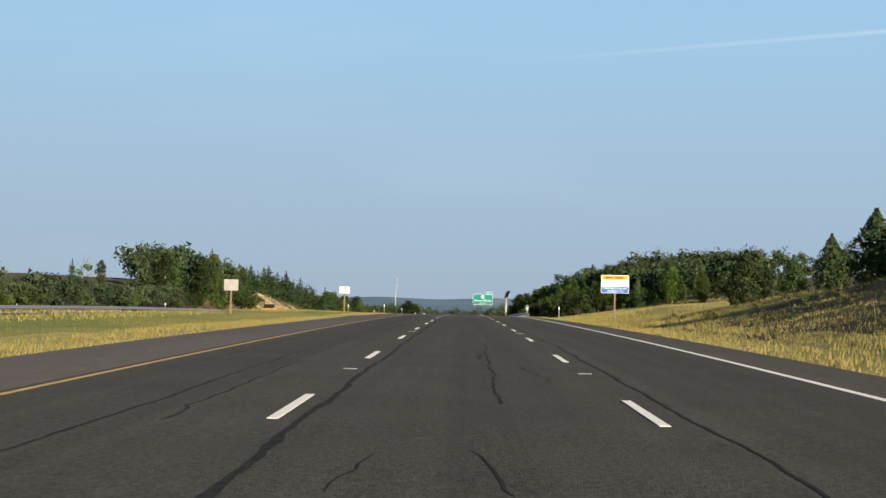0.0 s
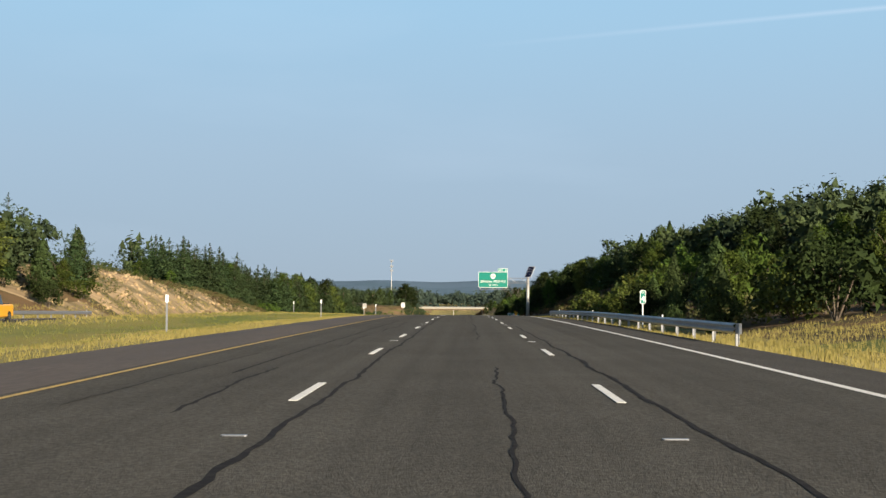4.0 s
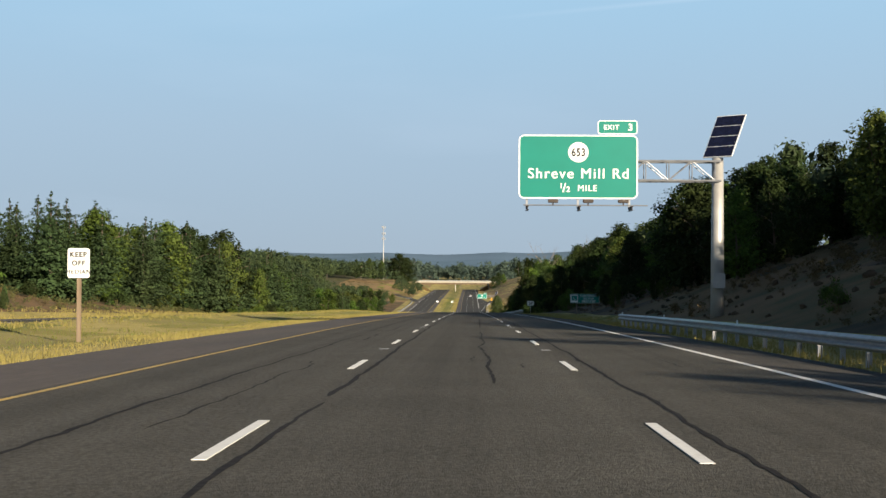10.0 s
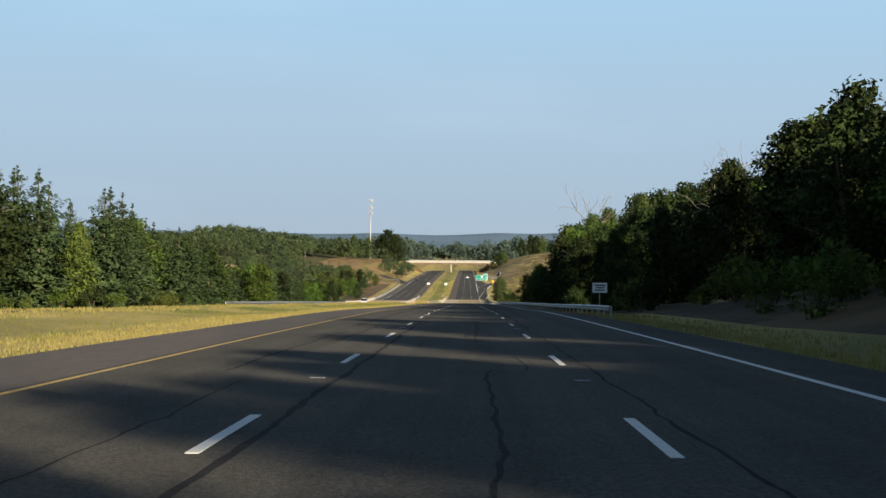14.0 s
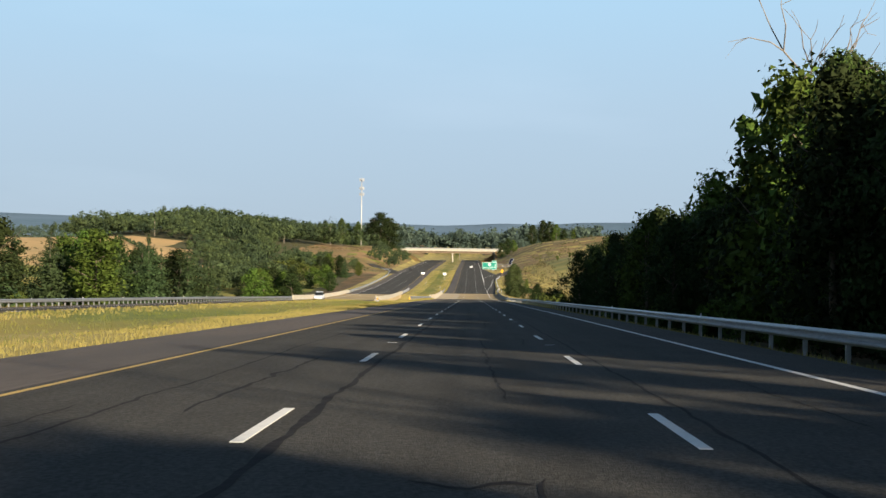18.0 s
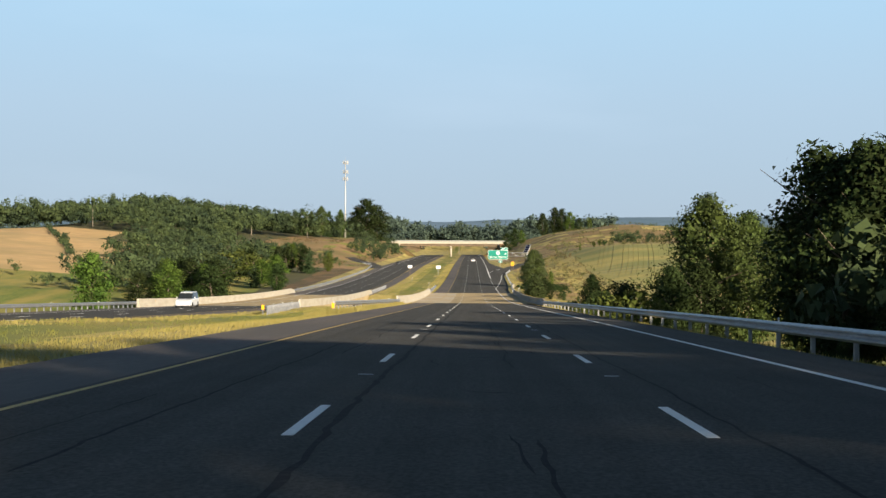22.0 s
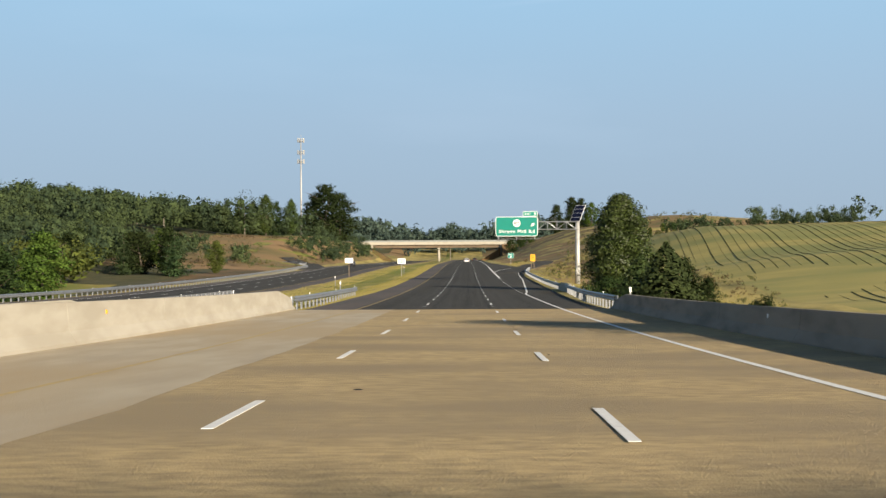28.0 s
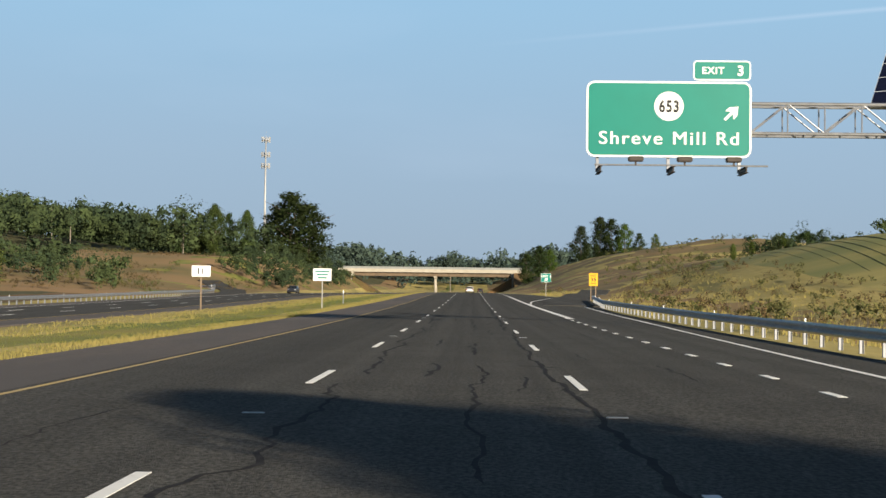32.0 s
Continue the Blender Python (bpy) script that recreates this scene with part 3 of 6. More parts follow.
def ground_sheet():
    xs = GRID_X
    ys = [-400, -250, -150, -100] + [-70 + 5 * i for i in range(342)] + [1645 + 15 * i for i in range(12)] + [1850, 1900, 1960, 2040, 2140, 2260, 2400, 2600, 2800, 3000, 3200, 3320, 3450, 3600, 3750, 3900, 4050, 4200, 4350, 4500, 4700, 4900]
    nx = len(xs)
    verts = [(x, y, ground(x, y)) for y in ys for x in xs]
    faces, slots = [], []
    for j in range(len(ys) - 1):
        for i in range(nx - 1):
            faces.append((j * nx + i, j * nx + i + 1, (j + 1) * nx + i + 1, (j + 1) * nx + i))
            x, y = (xs[i] + xs[i + 1]) / 2, (ys[j] + ys[j + 1]) / 2
            k = noise.noise((x * 0.09, y * 0.09, 7))
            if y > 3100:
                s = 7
            elif y > 1700 and abs(x) > 60:
                s = 6
            elif -37.6 < x < -7:
                s = 1 if x > -11.5 + 2.5 * k or x < -17 + 2 * k or (330 < y < 640 and k > -0.12) else 0
            elif x >= 7:
                if x < (11.0 if y < 115 else 11.5) + k and not 1020 < y < 1300:
                    s = 1 if k > -0.15 else 0
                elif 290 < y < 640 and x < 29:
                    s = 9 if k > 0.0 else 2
                elif y < 200 and x < 60:
                    s = 2 if y < 88 else ((0 if k < 0.1 else 1) if x < 17 else (1 if k > -0.3 else 2))
                elif x > 38 and 1080 < y < 1345:
                    s = 4
                elif x > 28 and 1015 < y < 1345:
                    s = 1
                elif y > 1015 and x < 70:
                    s = 1 if x < pavement_right(y) + 3 or k > 0.12 else 8
                elif y > 1345:
                    s = (1 if k > 0.16 else 8) if x < 160 else 6
                elif y > 900:
                    s = 0 if k < 0.2 else 1
                else:
                    s = 6 if x > 24 else 2
            else:
                if 300 < y < 462 and -55 < x < -42:
                    s = 3 if k > (-0.22 if y < 395 else 0.22) else 2
                elif -44 < x:
                    s = 1
                elif 1160 < y < 1410 and -300 < x < -112 - (y - 1160) * 0.22:
                    s = 5
                elif y > 1260 and x > -110:
                    s = 0 if k > 0.30 else 8
                elif 900 < y < 1180 and x < -60:
                    s = 0
                else:
                    s = 6 if x < -54 else 2
            slots.append(s)
    g = add("ground", verts, faces, [GRASS, DRY, SCRUB, ROCK, FIELD, PLOUGH, FOREST, HAZE_WOOD, HILLSIDE, ROCK_SHADE], slots=slots, smooth=True)
    tagged(g, "grass verges, cut slopes, fields and wooded hills along the highway", "ground", kind="structure")


ground_sheet()


# ---- roads ----
def ribbon(name, left, right, y0, y1, z, mat, parent=None, step=6.0, thick=0.0):
    """A strip along the road between the lateral places left(y) and right(y), with its surface at z(x, y)."""
    n = max(2, int((y1 - y0) / step) + 1)
    v, f = [], []
    for i in range(n):
        y = y0 + (y1 - y0) * i / (n - 1)
        a, b = left(y), right(y)
        v += [(a, y, z(a, y)), (b, y, z(b, y))]
        if thick:
            v += [(b, y, z(b, y) - thick), (a, y, z(a, y) - thick)]
    k = 4 if thick else 2
    for i in range(n - 1):
        o = i * k
        f.append((o, o + 1, o + k + 1, o + k))
        if thick:
            f += [(o + 1, o + 2, o + k + 2, o + k + 1), (o + 2, o + 3, o + k + 3, o + k + 2), (o + 3, o, o + k, o + k + 3)]
    if thick:
        f += [(3, 2, 1, 0), tuple((n - 1) * 4 + i for i in range(4))]
    return add(name, v, f, mat, parent)


def flat(dz=0.0):
    return lambda x, y: float(zroad(y)) + dz


def const(c):
    return lambda y: c


road = tagged(new("road"), "three-lane dark asphalt highway with white and yellow lane paint", "road", kind="structure")
opp = tagged(new("road_opposite"), "opposite three-lane asphalt carriageway beyond the grass median", "road", kind="structure")
END = 1985
for y0, y1, m in ((-300, 127, ASPHALT), (127, 585, WORN), (585, BRIDGE[0], ASPHALT), (BRIDGE[1], END, COARSE)):
    ribbon("carriageway", const(-5.3), const(5.3), y0, y1, flat(), m, road, thick=0.3)
for y0, y1 in ((-300, BRIDGE[0]), (BRIDGE[1], END)):
    ribbon("shoulder", const(-7.75), const(-5.3), y0, y1, flat(-0.004), SHOULDER, road, thick=0.3)
    ribbon("shoulder", const(5.3), pavement_right, y0, y1, lambda x, y: float(zroad(y)) - 0.004 + fall(x, y), OUTER if y0 < 0 else COARSE, road, thick=0.3)
    ribbon("carriageway", const(-34.4), const(-23.2), y0, y1, flat(-0.5), ASPHALT, opp, thick=0.3)
    ribbon("shoulder", const(-23.2), const(-20.6), y0, y1, flat(-0.504), SHOULDER, opp, thick=0.3)
    ribbon("shoulder", const(-37.4), const(-34.4), y0, y1, flat(-0.504), SHOULDER, opp, thick=0.3)

# crossover through the median
ribbon("crossover", const(-20.6), const(-7.75), 117, 127, lambda x, y: float(zroad(y)) - 0.01 - 0.49 * (-7.75 - x) / 12.85, SHOULDER, road, 2.0, 0.7)


# lane paint
def line(x, y0, y1, w, mat, parent, dz=0.006, step=6.0, name="edge_line"):
    return ribbon(name, lambda y: x(y) - w / 2, lambda y: x(y) + w / 2, y0, y1, lambda a, b: float(zroad(b)) + dz + fall(a, b), mat, parent, step)


line(const(-5.1), -250, 934, 0.105, YELLOW_LINE, road)
line(const(-5.1), 934, 1024, 0.105, YELLOW_WORN, road)
line(const(-5.1), 1024, END, 0.10, YELLOW_WORN, road)
line(const(5.15), -250, 1062, 0.15, WHITE_LINE, road)
line(const(5.2), 1150, 1255, 0.32, WHITE_LINE, road)
line(const(5.2), 1255, END, 0.15, WHITE_LINE, road)
line(const(-23.4), -250, END, 0.14, YELLOW_LINE, opp, -0.494)
line(const(-34.2), -250, END, 0.15, WHITE_LINE, opp, -0.494)
RAMP_Y = [1062, 1073, 1122, 1142, 1165, 1190, 1219, 1260, 1310, 1360]
RAMP_X = [5.15, 5.75, 7.5, 8.2, 8.7, 9.4, 11.0, 15.0, 22.0, 31.0]


def ramp_edge(y):
    return float(np.interp(y, RAMP_Y, RAMP_X))


line(lambda y: ramp_edge(y), 1062, 1245, 0.15, WHITE_LINE, road, step=4)
line(lambda y: float(np.interp(y, [1196, 1215, 1235, 1255], [5.3, 6.2, 8.4, 11.0])), 1196, 1250, 0.15, WHITE_LINE, road, 0.008, 3)


def slab(name, w, length, mat):
    v = [(-w / 2, 0, 0), (w / 2, 0, 0), (w / 2, length, 0), (-w / 2, length, 0), (-w / 2, 0, .006), (w / 2, 0, .006), (w / 2, length, .006), (-w / 2, length, .006)]
    f = [(4, 5, 6, 7), (0, 1, 5, 4), (1, 2, 6, 5), (2, 3, 7, 6), (3, 0, 4, 7)]
    return mesh_from(name, v, f, mat)


def lay(name, me, x, y, parent, dz=0.003, turn=0.0):
    ob = new(name, me)
    ob.parent = parent
    slope = math.degrees(math.atan(float(zroad(y + 1.5) - zroad(y - 0.01)) / 1.51))
    ob.matrix_basis = pose(x, y, float(zroad(y)) + dz, slope, 0, turn)
    return ob


DASH, DOT = slab("lane_dash", 0.108, 3.05, WHITE_LINE), slab("lane_dot", 0.125, 0.92, WHITE_LINE)
PER = 12.192
for i in range(-3, 140):
    for x, ph in ((-1.83, (0.35, 3.0, 6.62)), (1.83, (0.42, 1.9, 5.95))):
        y = i * PER + ph[0]
        if y < BRIDGE[0] - 3:
            lay("lane_dash", DASH, x, y, road)
        y = i * PER + ph[1]
        if BRIDGE[0] - 2 < y < BRIDGE[1] - 3:
            lay("lane_dash", DASH, x, y, road, 0.008)
        y = i * PER + ph[2]
        if BRIDGE[1] - 2 < y < 1650:
            lay("lane_dash", DASH, x, y, road)
    for x in (-27.0, -30.6):
        y = i * PER + 4
        if 40 < y < 1650:
            lay("lane_dash", DASH, x, y, opp, -0.492)
for i in range(24):
    lay("lane_dot", DOT, 5.0, 1066 + 3.66 * i, road)


# recessed pavement markers in the gaps between the dashes
def marker_mesh():
    v, f = join_parts([moved(rrect(0.22, 0.07, 0.02, 0.02, 3), 0, 0, 0)])
    v = [(x, z, 0.012 - y * 0.5) for x, y, z in v]
    return mesh_from("pavement_marker", v, f, GALV)


MARK = marker_mesh()
for i in range(-1, 56):
    for x in (-1.83, 1.83):
        y = 216.05 + 24.384 * (i - 8) + (5.4 if i > 40 else 0)
        if -20 < y < 1340 and not BRIDGE[0] < y < BRIDGE[1]:
            lay("pavement_marker", MARK, x, y, road, 0.004)


# tar seals along the cracks
def seal(parent, x0, y0, y1, seed, w=0.09, wander=0.10, drift=0.0, jag=1.0):
    """A poured strip of tar that follows a wandering crack along the road."""
    rng = random.Random(seed)
    v, f = [], []
    n = max(5, int((y1 - y0) / 0.32))
    kink = 0.0
    for i in range(n + 1):
        y = y0 + (y1 - y0) * i / n
        if rng.random() < 0.13:
            kink += rng.uniform(-1, 1) * wander * 0.75 * jag
        kink *= 0.90
        x = x0 + drift * i / n + wander * noise.noise((y * 0.30, seed * 3.1, 0)) + wander * 0.6 * noise.noise((y * 1.7, seed, 4)) + kink
        ww = w * (0.55 + 1.1 * abs(noise.noise((y * 0.8, seed * 7, 1))) + 0.25 * rng.random()) * (0.2 if i in (0, n) else 1)
        z = float(zroad(y)) + 0.0035
        v += [(x - ww / 2, y, z), (x + ww / 2, y, z)]
    for i in range(n):
        f.append((2 * i, 2 * i + 1, 2 * i + 3, 2 * i + 2))
    return add("crack_seal", v, f, SEAL, parent)


def cross_seal(parent, x0, x1, y, seed, w=0.07):
    """A crack that runs across a lane between two seals."""
    n = max(4, int(abs(x1 - x0) / 0.12))
    v = []
    for i in range(n + 1):
        x = x0 + (x1 - x0) * i / n
        yy = y + 0.8 * noise.noise((x * 1.3, seed * 2.7, 5)) + 0.25 * noise.noise((x * 6, seed, 2))
        ww = w * (1.2 + 1.6 * abs(noise.noise((x * 2, seed, 9)))) * (0.3 if i in (0, n) else 1)
        v += [(x, yy - ww, float(zroad(yy - ww)) + 0.004), (x, yy + ww, float(zroad(yy + ww)) + 0.004)]
    return add("crack_seal", v, [(2 * i, 2 * i + 2, 2 * i + 3, 2 * i + 1) for i in range(n)], SEAL, parent)


rng = random.Random(5)
# per stretch: lateral place, least and most length, usual gap, width, wander, jaggedness
BEFORE = ((-1.53, 60, 150, 1.0, 0.095, 0.07, 0.7), (2.20, 50, 130, 2.5, 0.075, 0.07, 0.8), (0.46, 9, 34, 10, 0.062, 0.085, 1.3), (-3.41, 18, 55, 11, 0.068, 0.07, 0.8),
          (-2.82, 6, 22, 15, 0.066, 0.10, 1.2), (-4.15, 5, 16, 34, 0.035, 0.08, 1.0), (0.30, 1, 4, 30, 0.05, 0.10, 1.5), (1.15, 1, 5, 34, 0.045, 0.10, 1.6), (-0.75, 1, 4, 40, 0.045, 0.09, 1.5), (3.7, 2, 8, 40, 0.03, 0.08, 1.0))
AFTER = ((-1.27, 30, 80, 1.5, 0.085, 0.20, 1.5), (1.62, 40, 110, 1.0, 0.115, 0.13, 1.0), (0.48, 5, 22, 8, 0.085, 0.14, 1.6), (-0.33, 2, 6, 22, 0.10, 0.12, 1.5), (1.05, 2, 6, 20, 0.08, 0.12, 1.6),
         (-3.3, 5, 22, 14, 0.04, 0.10, 1.0), (2.6, 1.5, 5, 18, 0.05, 0.12, 1.5), (3.7, 3, 9, 14, 0.045, 0.12, 1.3), (-2.6, 3, 9, 28, 0.04, 0.12, 1.2))
for y0, y1, lanes in ((-20, BRIDGE[0], BEFORE), (BRIDGE[1], 1330, AFTER)):
    for xc, lo, hi, gap, w, wander, jag in lanes:
        y = y0 + rng.uniform(0, gap)
        while y < y1 - 2:
            e = min(y1, y + rng.uniform(lo, hi))
            minor = gap > 4
            seal(road, xc + (rng.uniform(-0.10, 0.10) if minor else 0), y, e, rng.random() * 50, w * rng.uniform(0.55, 1.0), wander, rng.uniform(-0.15, 0.15) if minor else 0, jag)
            y = e + rng.uniform(0.3, 1.5) * gap
for k in range(26):
    y = rng.uniform(20, 900) if k < 14 else rng.uniform(1024, 1300)
    a = rng.choice((-1.4, -0.4, 0.4, 1.1))
    cross_seal(road, a, a + rng.uniform(0.4, 0.9), y, k + 0.5, 0.035 if k < 14 else 0.05)
# straight joint across the lanes beyond the bridge
add("paving_joint", [(-7.6, 1030.9, float(zroad(1030.9)) + .004), (7.6, 1030.9, float(zroad(1030.9)) + .004), (7.6, 1030.96, float(zroad(1030.96)) + .004), (-7.6, 1030.96, float(zroad(1030.96)) + .004)], [(0, 1, 2, 3)], SEAL, road)


# ---- bridges over the stream ----
def bridge(name, xl, xr, dz, label):
    b = tagged(new(name), label, "bridge", kind="structure")
    y0, y1 = BRIDGE
    ribbon("deck", const(xl), const(xr), y0, y1, flat(dz), DECK, b, 6, 0.9)
    for i, x in enumerate(np.linspace(xl + 1.5, xr - 1.5, 5)):
        ribbon("girder", const(x - 0.25), const(x + 0.25), y0 + 0.5, y1 - 0.5, flat(dz - 0.9), GIRDER, b, 8, 1.5)
    for yy in (y0 + 28, y0 + 56):
        part("pier", box((xl + xr) / 2, yy, float(zroad(yy)) - 9, xr - xl - 3, 1.1, 13), CONCRETE, b)
    for yy in (y0 - 0.5, y1 + 0.5):
        part("abutment", box((xl + xr) / 2, yy, float(zroad(yy)) - 5 + dz, xr - xl, 0.9, 9), CONCRETE, b)
    return b


near_bridge = bridge("bridge", -8.9, 8.3, 0.0, "concrete bridge deck with tan, stained wearing surface")
bridge("bridge_opposite", -37.9, -20.6, -0.5, "concrete bridge deck of the opposite carriageway")
ribbon("pale_strip", lambda y: -8.6, lambda y: -3.2 + 0.12 * noise.noise((y * 0.3, 0, 0)), BRIDGE[0], BRIDGE[1], flat(0.004), DECK_PALE, near_bridge, 1.5)
for yy in BRIDGE:
    add("expansion_joint", [(-8.6, yy - .06, float(zroad(yy)) + .005), (8.0, yy - .06, float(zroad(yy)) + .005), (8.0, yy + .06, float(zroad(yy)) + .005), (-8.6, yy + .06, float(zroad(yy)) + .005)], [(0, 1, 2, 3)], SEAL, near_bridge)
rng = random.Random(77)
for i in range(9):
    x, y, w = rng.uniform(-4, 4), rng.uniform(930, 1016), rng.uniform(0.03, 0.09)
    z = float(zroad(y)) + 0.005
    v = [(x + w * math.cos(a) * rng.uniform(.7, 1.1), y + 0.10 * math.sin(a), z) for a in [2 * math.pi * k / 8 for k in range(8)]]
    add("tar_spot", v, [tuple(range(8))], SEAL, near_bridge)


def parapet(x, side, y0, y1, dz, label, h=0.98, mat=CONCRETE):
    """Safety-shaped barrier; side: +1 when the traffic is on its +x side."""
    prof = [(-0.2, -0.02), (0.24, -0.02), (0.24, 0.08), (0.09, 0.33), (0.03, h), (-0.17, h)]
    t = tagged(new("concrete_barrier"), label, "barrier", group="bridge parapets")
    n = int((y1 - y0) / 9.0)
    for i in range(n):
        a, b = y0 + (y1 - y0) * i / n + 0.012, y0 + (y1 - y0) * (i + 1) / n - 0.012
        ends = [a, (a + b) / 2, b]
        v = [(x + side * px, y, float(zroad(y)) + dz + pz - (0.42 * (pz / h) if (i == n - 1 and y == b and y1 > 1019) or (i == 0 and y == a and x > 0) else 0)) for y in ends for px, pz in prof]
        k = len(prof)
        f = [(j * k + p, j * k + (p + 1) % k, (j + 1) * k + (p + 1) % k, (j + 1) * k + p) for j in range(2) for p in range(k)]
        f += [tuple(range(k)), tuple(range(3 * k - 1, 2 * k - 1, -1))]
        add("barrier_segment", v, f, mat, t)
    for i in range(int((y1 - y0) / 24)):
        y = y0 + 8 + 24 * i
        part("reflector", box(x + side * 0.06, y, float(zroad(y)) + dz + h * 0.72, 0.04, 0.1, 0.1, 0.008), ORANGE_SIGN if x < 0 else WHITE_SIGN, t, "small barrier reflector")
    return t


parapet(-8.62, 1, BRIDGE[0] - 20, BRIDGE[1] + 2, 0, "sunlit pale concrete bridge barrier beside the median shoulder")
parapet(8.0, -1, BRIDGE[0] - 20, BRIDGE[1] + 2, -0.04, "shaded grey concrete bridge barrier beside the outer shoulder", 0.79, SHADE_STAINED)
parapet(-20.9, -1, BRIDGE[0] - 12, BRIDGE[1] + 9, -0.5, "pale concrete barrier on the median side of the far bridge")
parapet(-37.6, 1, BRIDGE[0] - 22, BRIDGE[1] + 16, -0.5, "pale concrete barrier on the outer side of the far bridge")


# ---- guardrails ----
WPROF = [(0.00, 0.44), (0.03, 0.46), (0.085, 0.50), (0.085, 0.535), (0.02, 0.58), (0.02, 0.62), (0.085, 0.665), (0.085, 0.70), (0.03, 0.74), (0.00, 0.76)]
POST = None


def post_mesh():
    bm = box(0, 0, 0.26, 0.10, 0.010, 0.86)
    box(0.05, 0, 0.26, 0.010, 0.08, 0.86, bm=bm)
    box(-0.05, 0, 0.26, 0.010, 0.08, 0.86, bm=bm)
    box(0, 0, 0.60, 0.09, 0.07, 0.26, bm=bm)
    me = bpy.data.meshes.new("post")
    bm.to_mesh(me)
    bm.free()
    me.materials.append(GALV)
    return me


def reflector_mesh():
    me = bpy.data.meshes.new("reflector")
    bm = box(0, 0, 0, 0.05, 0.03, 0.11, 0.008)
    bm.to_mesh(me)
    bm.free()
    me.materials.append(WHITE_SIGN)
    return me


POST, REFL = post_mesh(), reflector_mesh()


def guardrail(xf, y0, y1, side, dz, label, posts=True, step=1.905, flare=True):
    """W-beam rail along x = xf(y); side: +1 when the traffic is on its +x side."""
    t = tagged(new("guardrail"), label, "guardrail", group="highway guardrails")
    n = max(2, int(round((y1 - y0) / 3.81)))
    k = len(WPROF)
    v, f = [], []
    for i in range(n + 1):
        y = y0 + (y1 - y0) * i / n
        for off in (0.0, -0.012):
            v += [(xf(y) + side * (px + off), y, float(zroad(y)) + dz + pz) for px, pz in WPROF]
    for i in range(n):
        o, q = i * 2 * k, (i + 1) * 2 * k
        for p in range(k - 1):
            f += [(o + p, o + p + 1, q + p + 1, q + p), (o + k + p + 1, o + k + p, q + k + p, q + k + p + 1)]
        f += [(o, q, q + k, o + k), (o + k - 1, o + 2 * k - 1, q + 2 * k - 1, q + k - 1)]
    add("rail", v, f, GALV, t, "galvanised W-beam rail")
    m = int((y1 - y0) / step)
    for i in range(m + 1):
        y = y0 + 0.2 + i * step
        x = xf(y) - side * 0.09
        p = new("post", POST)
        p.parent, p.matrix_basis = t, pose(x, y, float(zroad(y)) + dz)
        if i % 8 == 4:
            r = new("reflector", REFL)
            r.parent, r.matrix_basis = t, pose(x, y, float(zroad(y)) + dz + 0.80)
    # rounded end pieces
    for y, d in ((y0, -1), (y1, 1)):
        e = []
        for a in (0, 30, 60, 90):
            e.append((xf(y) - side * 0.12 * (1 - math.cos(radians(a))), y + d * 0.22 * math.sin(radians(a))))
        vv = [(ex, ey, float(zroad(y)) + dz + z) for ex, ey in e for z in (0.44, 0.76)]
        vv += [(ex - side * 0.012, ey - d * 0.012, z) for (ex, ey, z) in vv]
        ff = [(2 * i, 2 * i + 1, 2 * i + 3, 2 * i + 2) for i in range(3)] + [(8 + 2 * i, 8 + 2 * i + 2, 8 + 2 * i + 3, 8 + 2 * i + 1) for i in range(3)]
        ff += [(6, 7, 15, 14), (1, 9, 11, 3), (3, 11, 13, 5), (5, 13, 15, 7)]
        add("end_piece", vv, ff, GALV, t)
    return t


guardrail(const(8.1), 196, 284, -1, -0.29, "galvanised steel guardrail in front of roadside trees", step=3.81)
guardrail(const(8.1), 374, 428, -1, -0.28, "galvanised steel guardrail beside the sign support")
guardrail(lambda y: float(np.interp(y, [868, 903], [8.3, 7.72])), 566, 909.2, -1, -0.28, "long galvanised steel guardrail below shady trees", step=3.81)
guardrail(lambda y: float(np.interp(y, [1022, 1045, 1085], [8.1, 8.35, 9.7])), 1023.5, 1076.5, -1, -0.14, "galvanised steel guardrail beyond the bridge barrier")
guardrail(lambda y: float(np.interp(y, [1085, 1120, 1190, 1225], [9.5, 9.8, 10.6, 13.0])), 1086, 1225, -1, -0.21, "galvanised steel guardrail along the exit lane")
blk = tagged(new("concrete_block"), "low concrete barrier with sloping ends between two guardrails", "barrier")
bp = [(1073.6, 0.60), (1074.4, 0.66), (1083.6, 0.66), (1086.4, 0.50)]
bv = [(9.64 + s * (0.20 if lo else 0.14), y, zr_at) for y, h in bp for s, lo, zr_at in ((-1, 1, float(zroad(y)) - 0.25), (1, 1, float(zroad(y)) - 0.25), (1, 0, float(zroad(y)) + h), (-1, 0, float(zroad(y)) + h))]
add("barrier_block", bv, [(i * 4 + k, i * 4 + (k + 1) % 4, i * 4 + 4 + (k + 1) % 4, i * 4 + 4 + k) for i in range(3) for k in range(4)] + [(3, 2, 1, 0), (12, 13, 14, 15)], CONCRETE, blk)
guardrail(lambda y: float(np.interp(y, [858, 885, 908], [-10.6, -9.2, -8.5])), 858, 909, 1, -0.15, "galvanised steel guardrail leading to the bridge barrier")
guardrail(const(-8.5), 1023, 1062, 1, -0.12, "galvanised steel guardrail in the median beyond the bridge")
guardrail(lambda y: float(np.interp(y, [862, 890, 915], [-16.5, -19, -20.8])), 862, 914, -1, -0.55, "galvanised steel guardrail on the far side of the median")
guardrail(const(-20.9), 1030, 1075, -1, -0.55, "galvanised steel guardrail at the far bridge")
guardrail(const(-37.7), 60, 290, 1, -0.62, "galvanised steel guardrail beyond the opposite carriageway", step=3.81)
guardrail(const(-37.8), 700, 915, 1, -0.6, "galvanised steel guardrail above the valley", step=1.905)
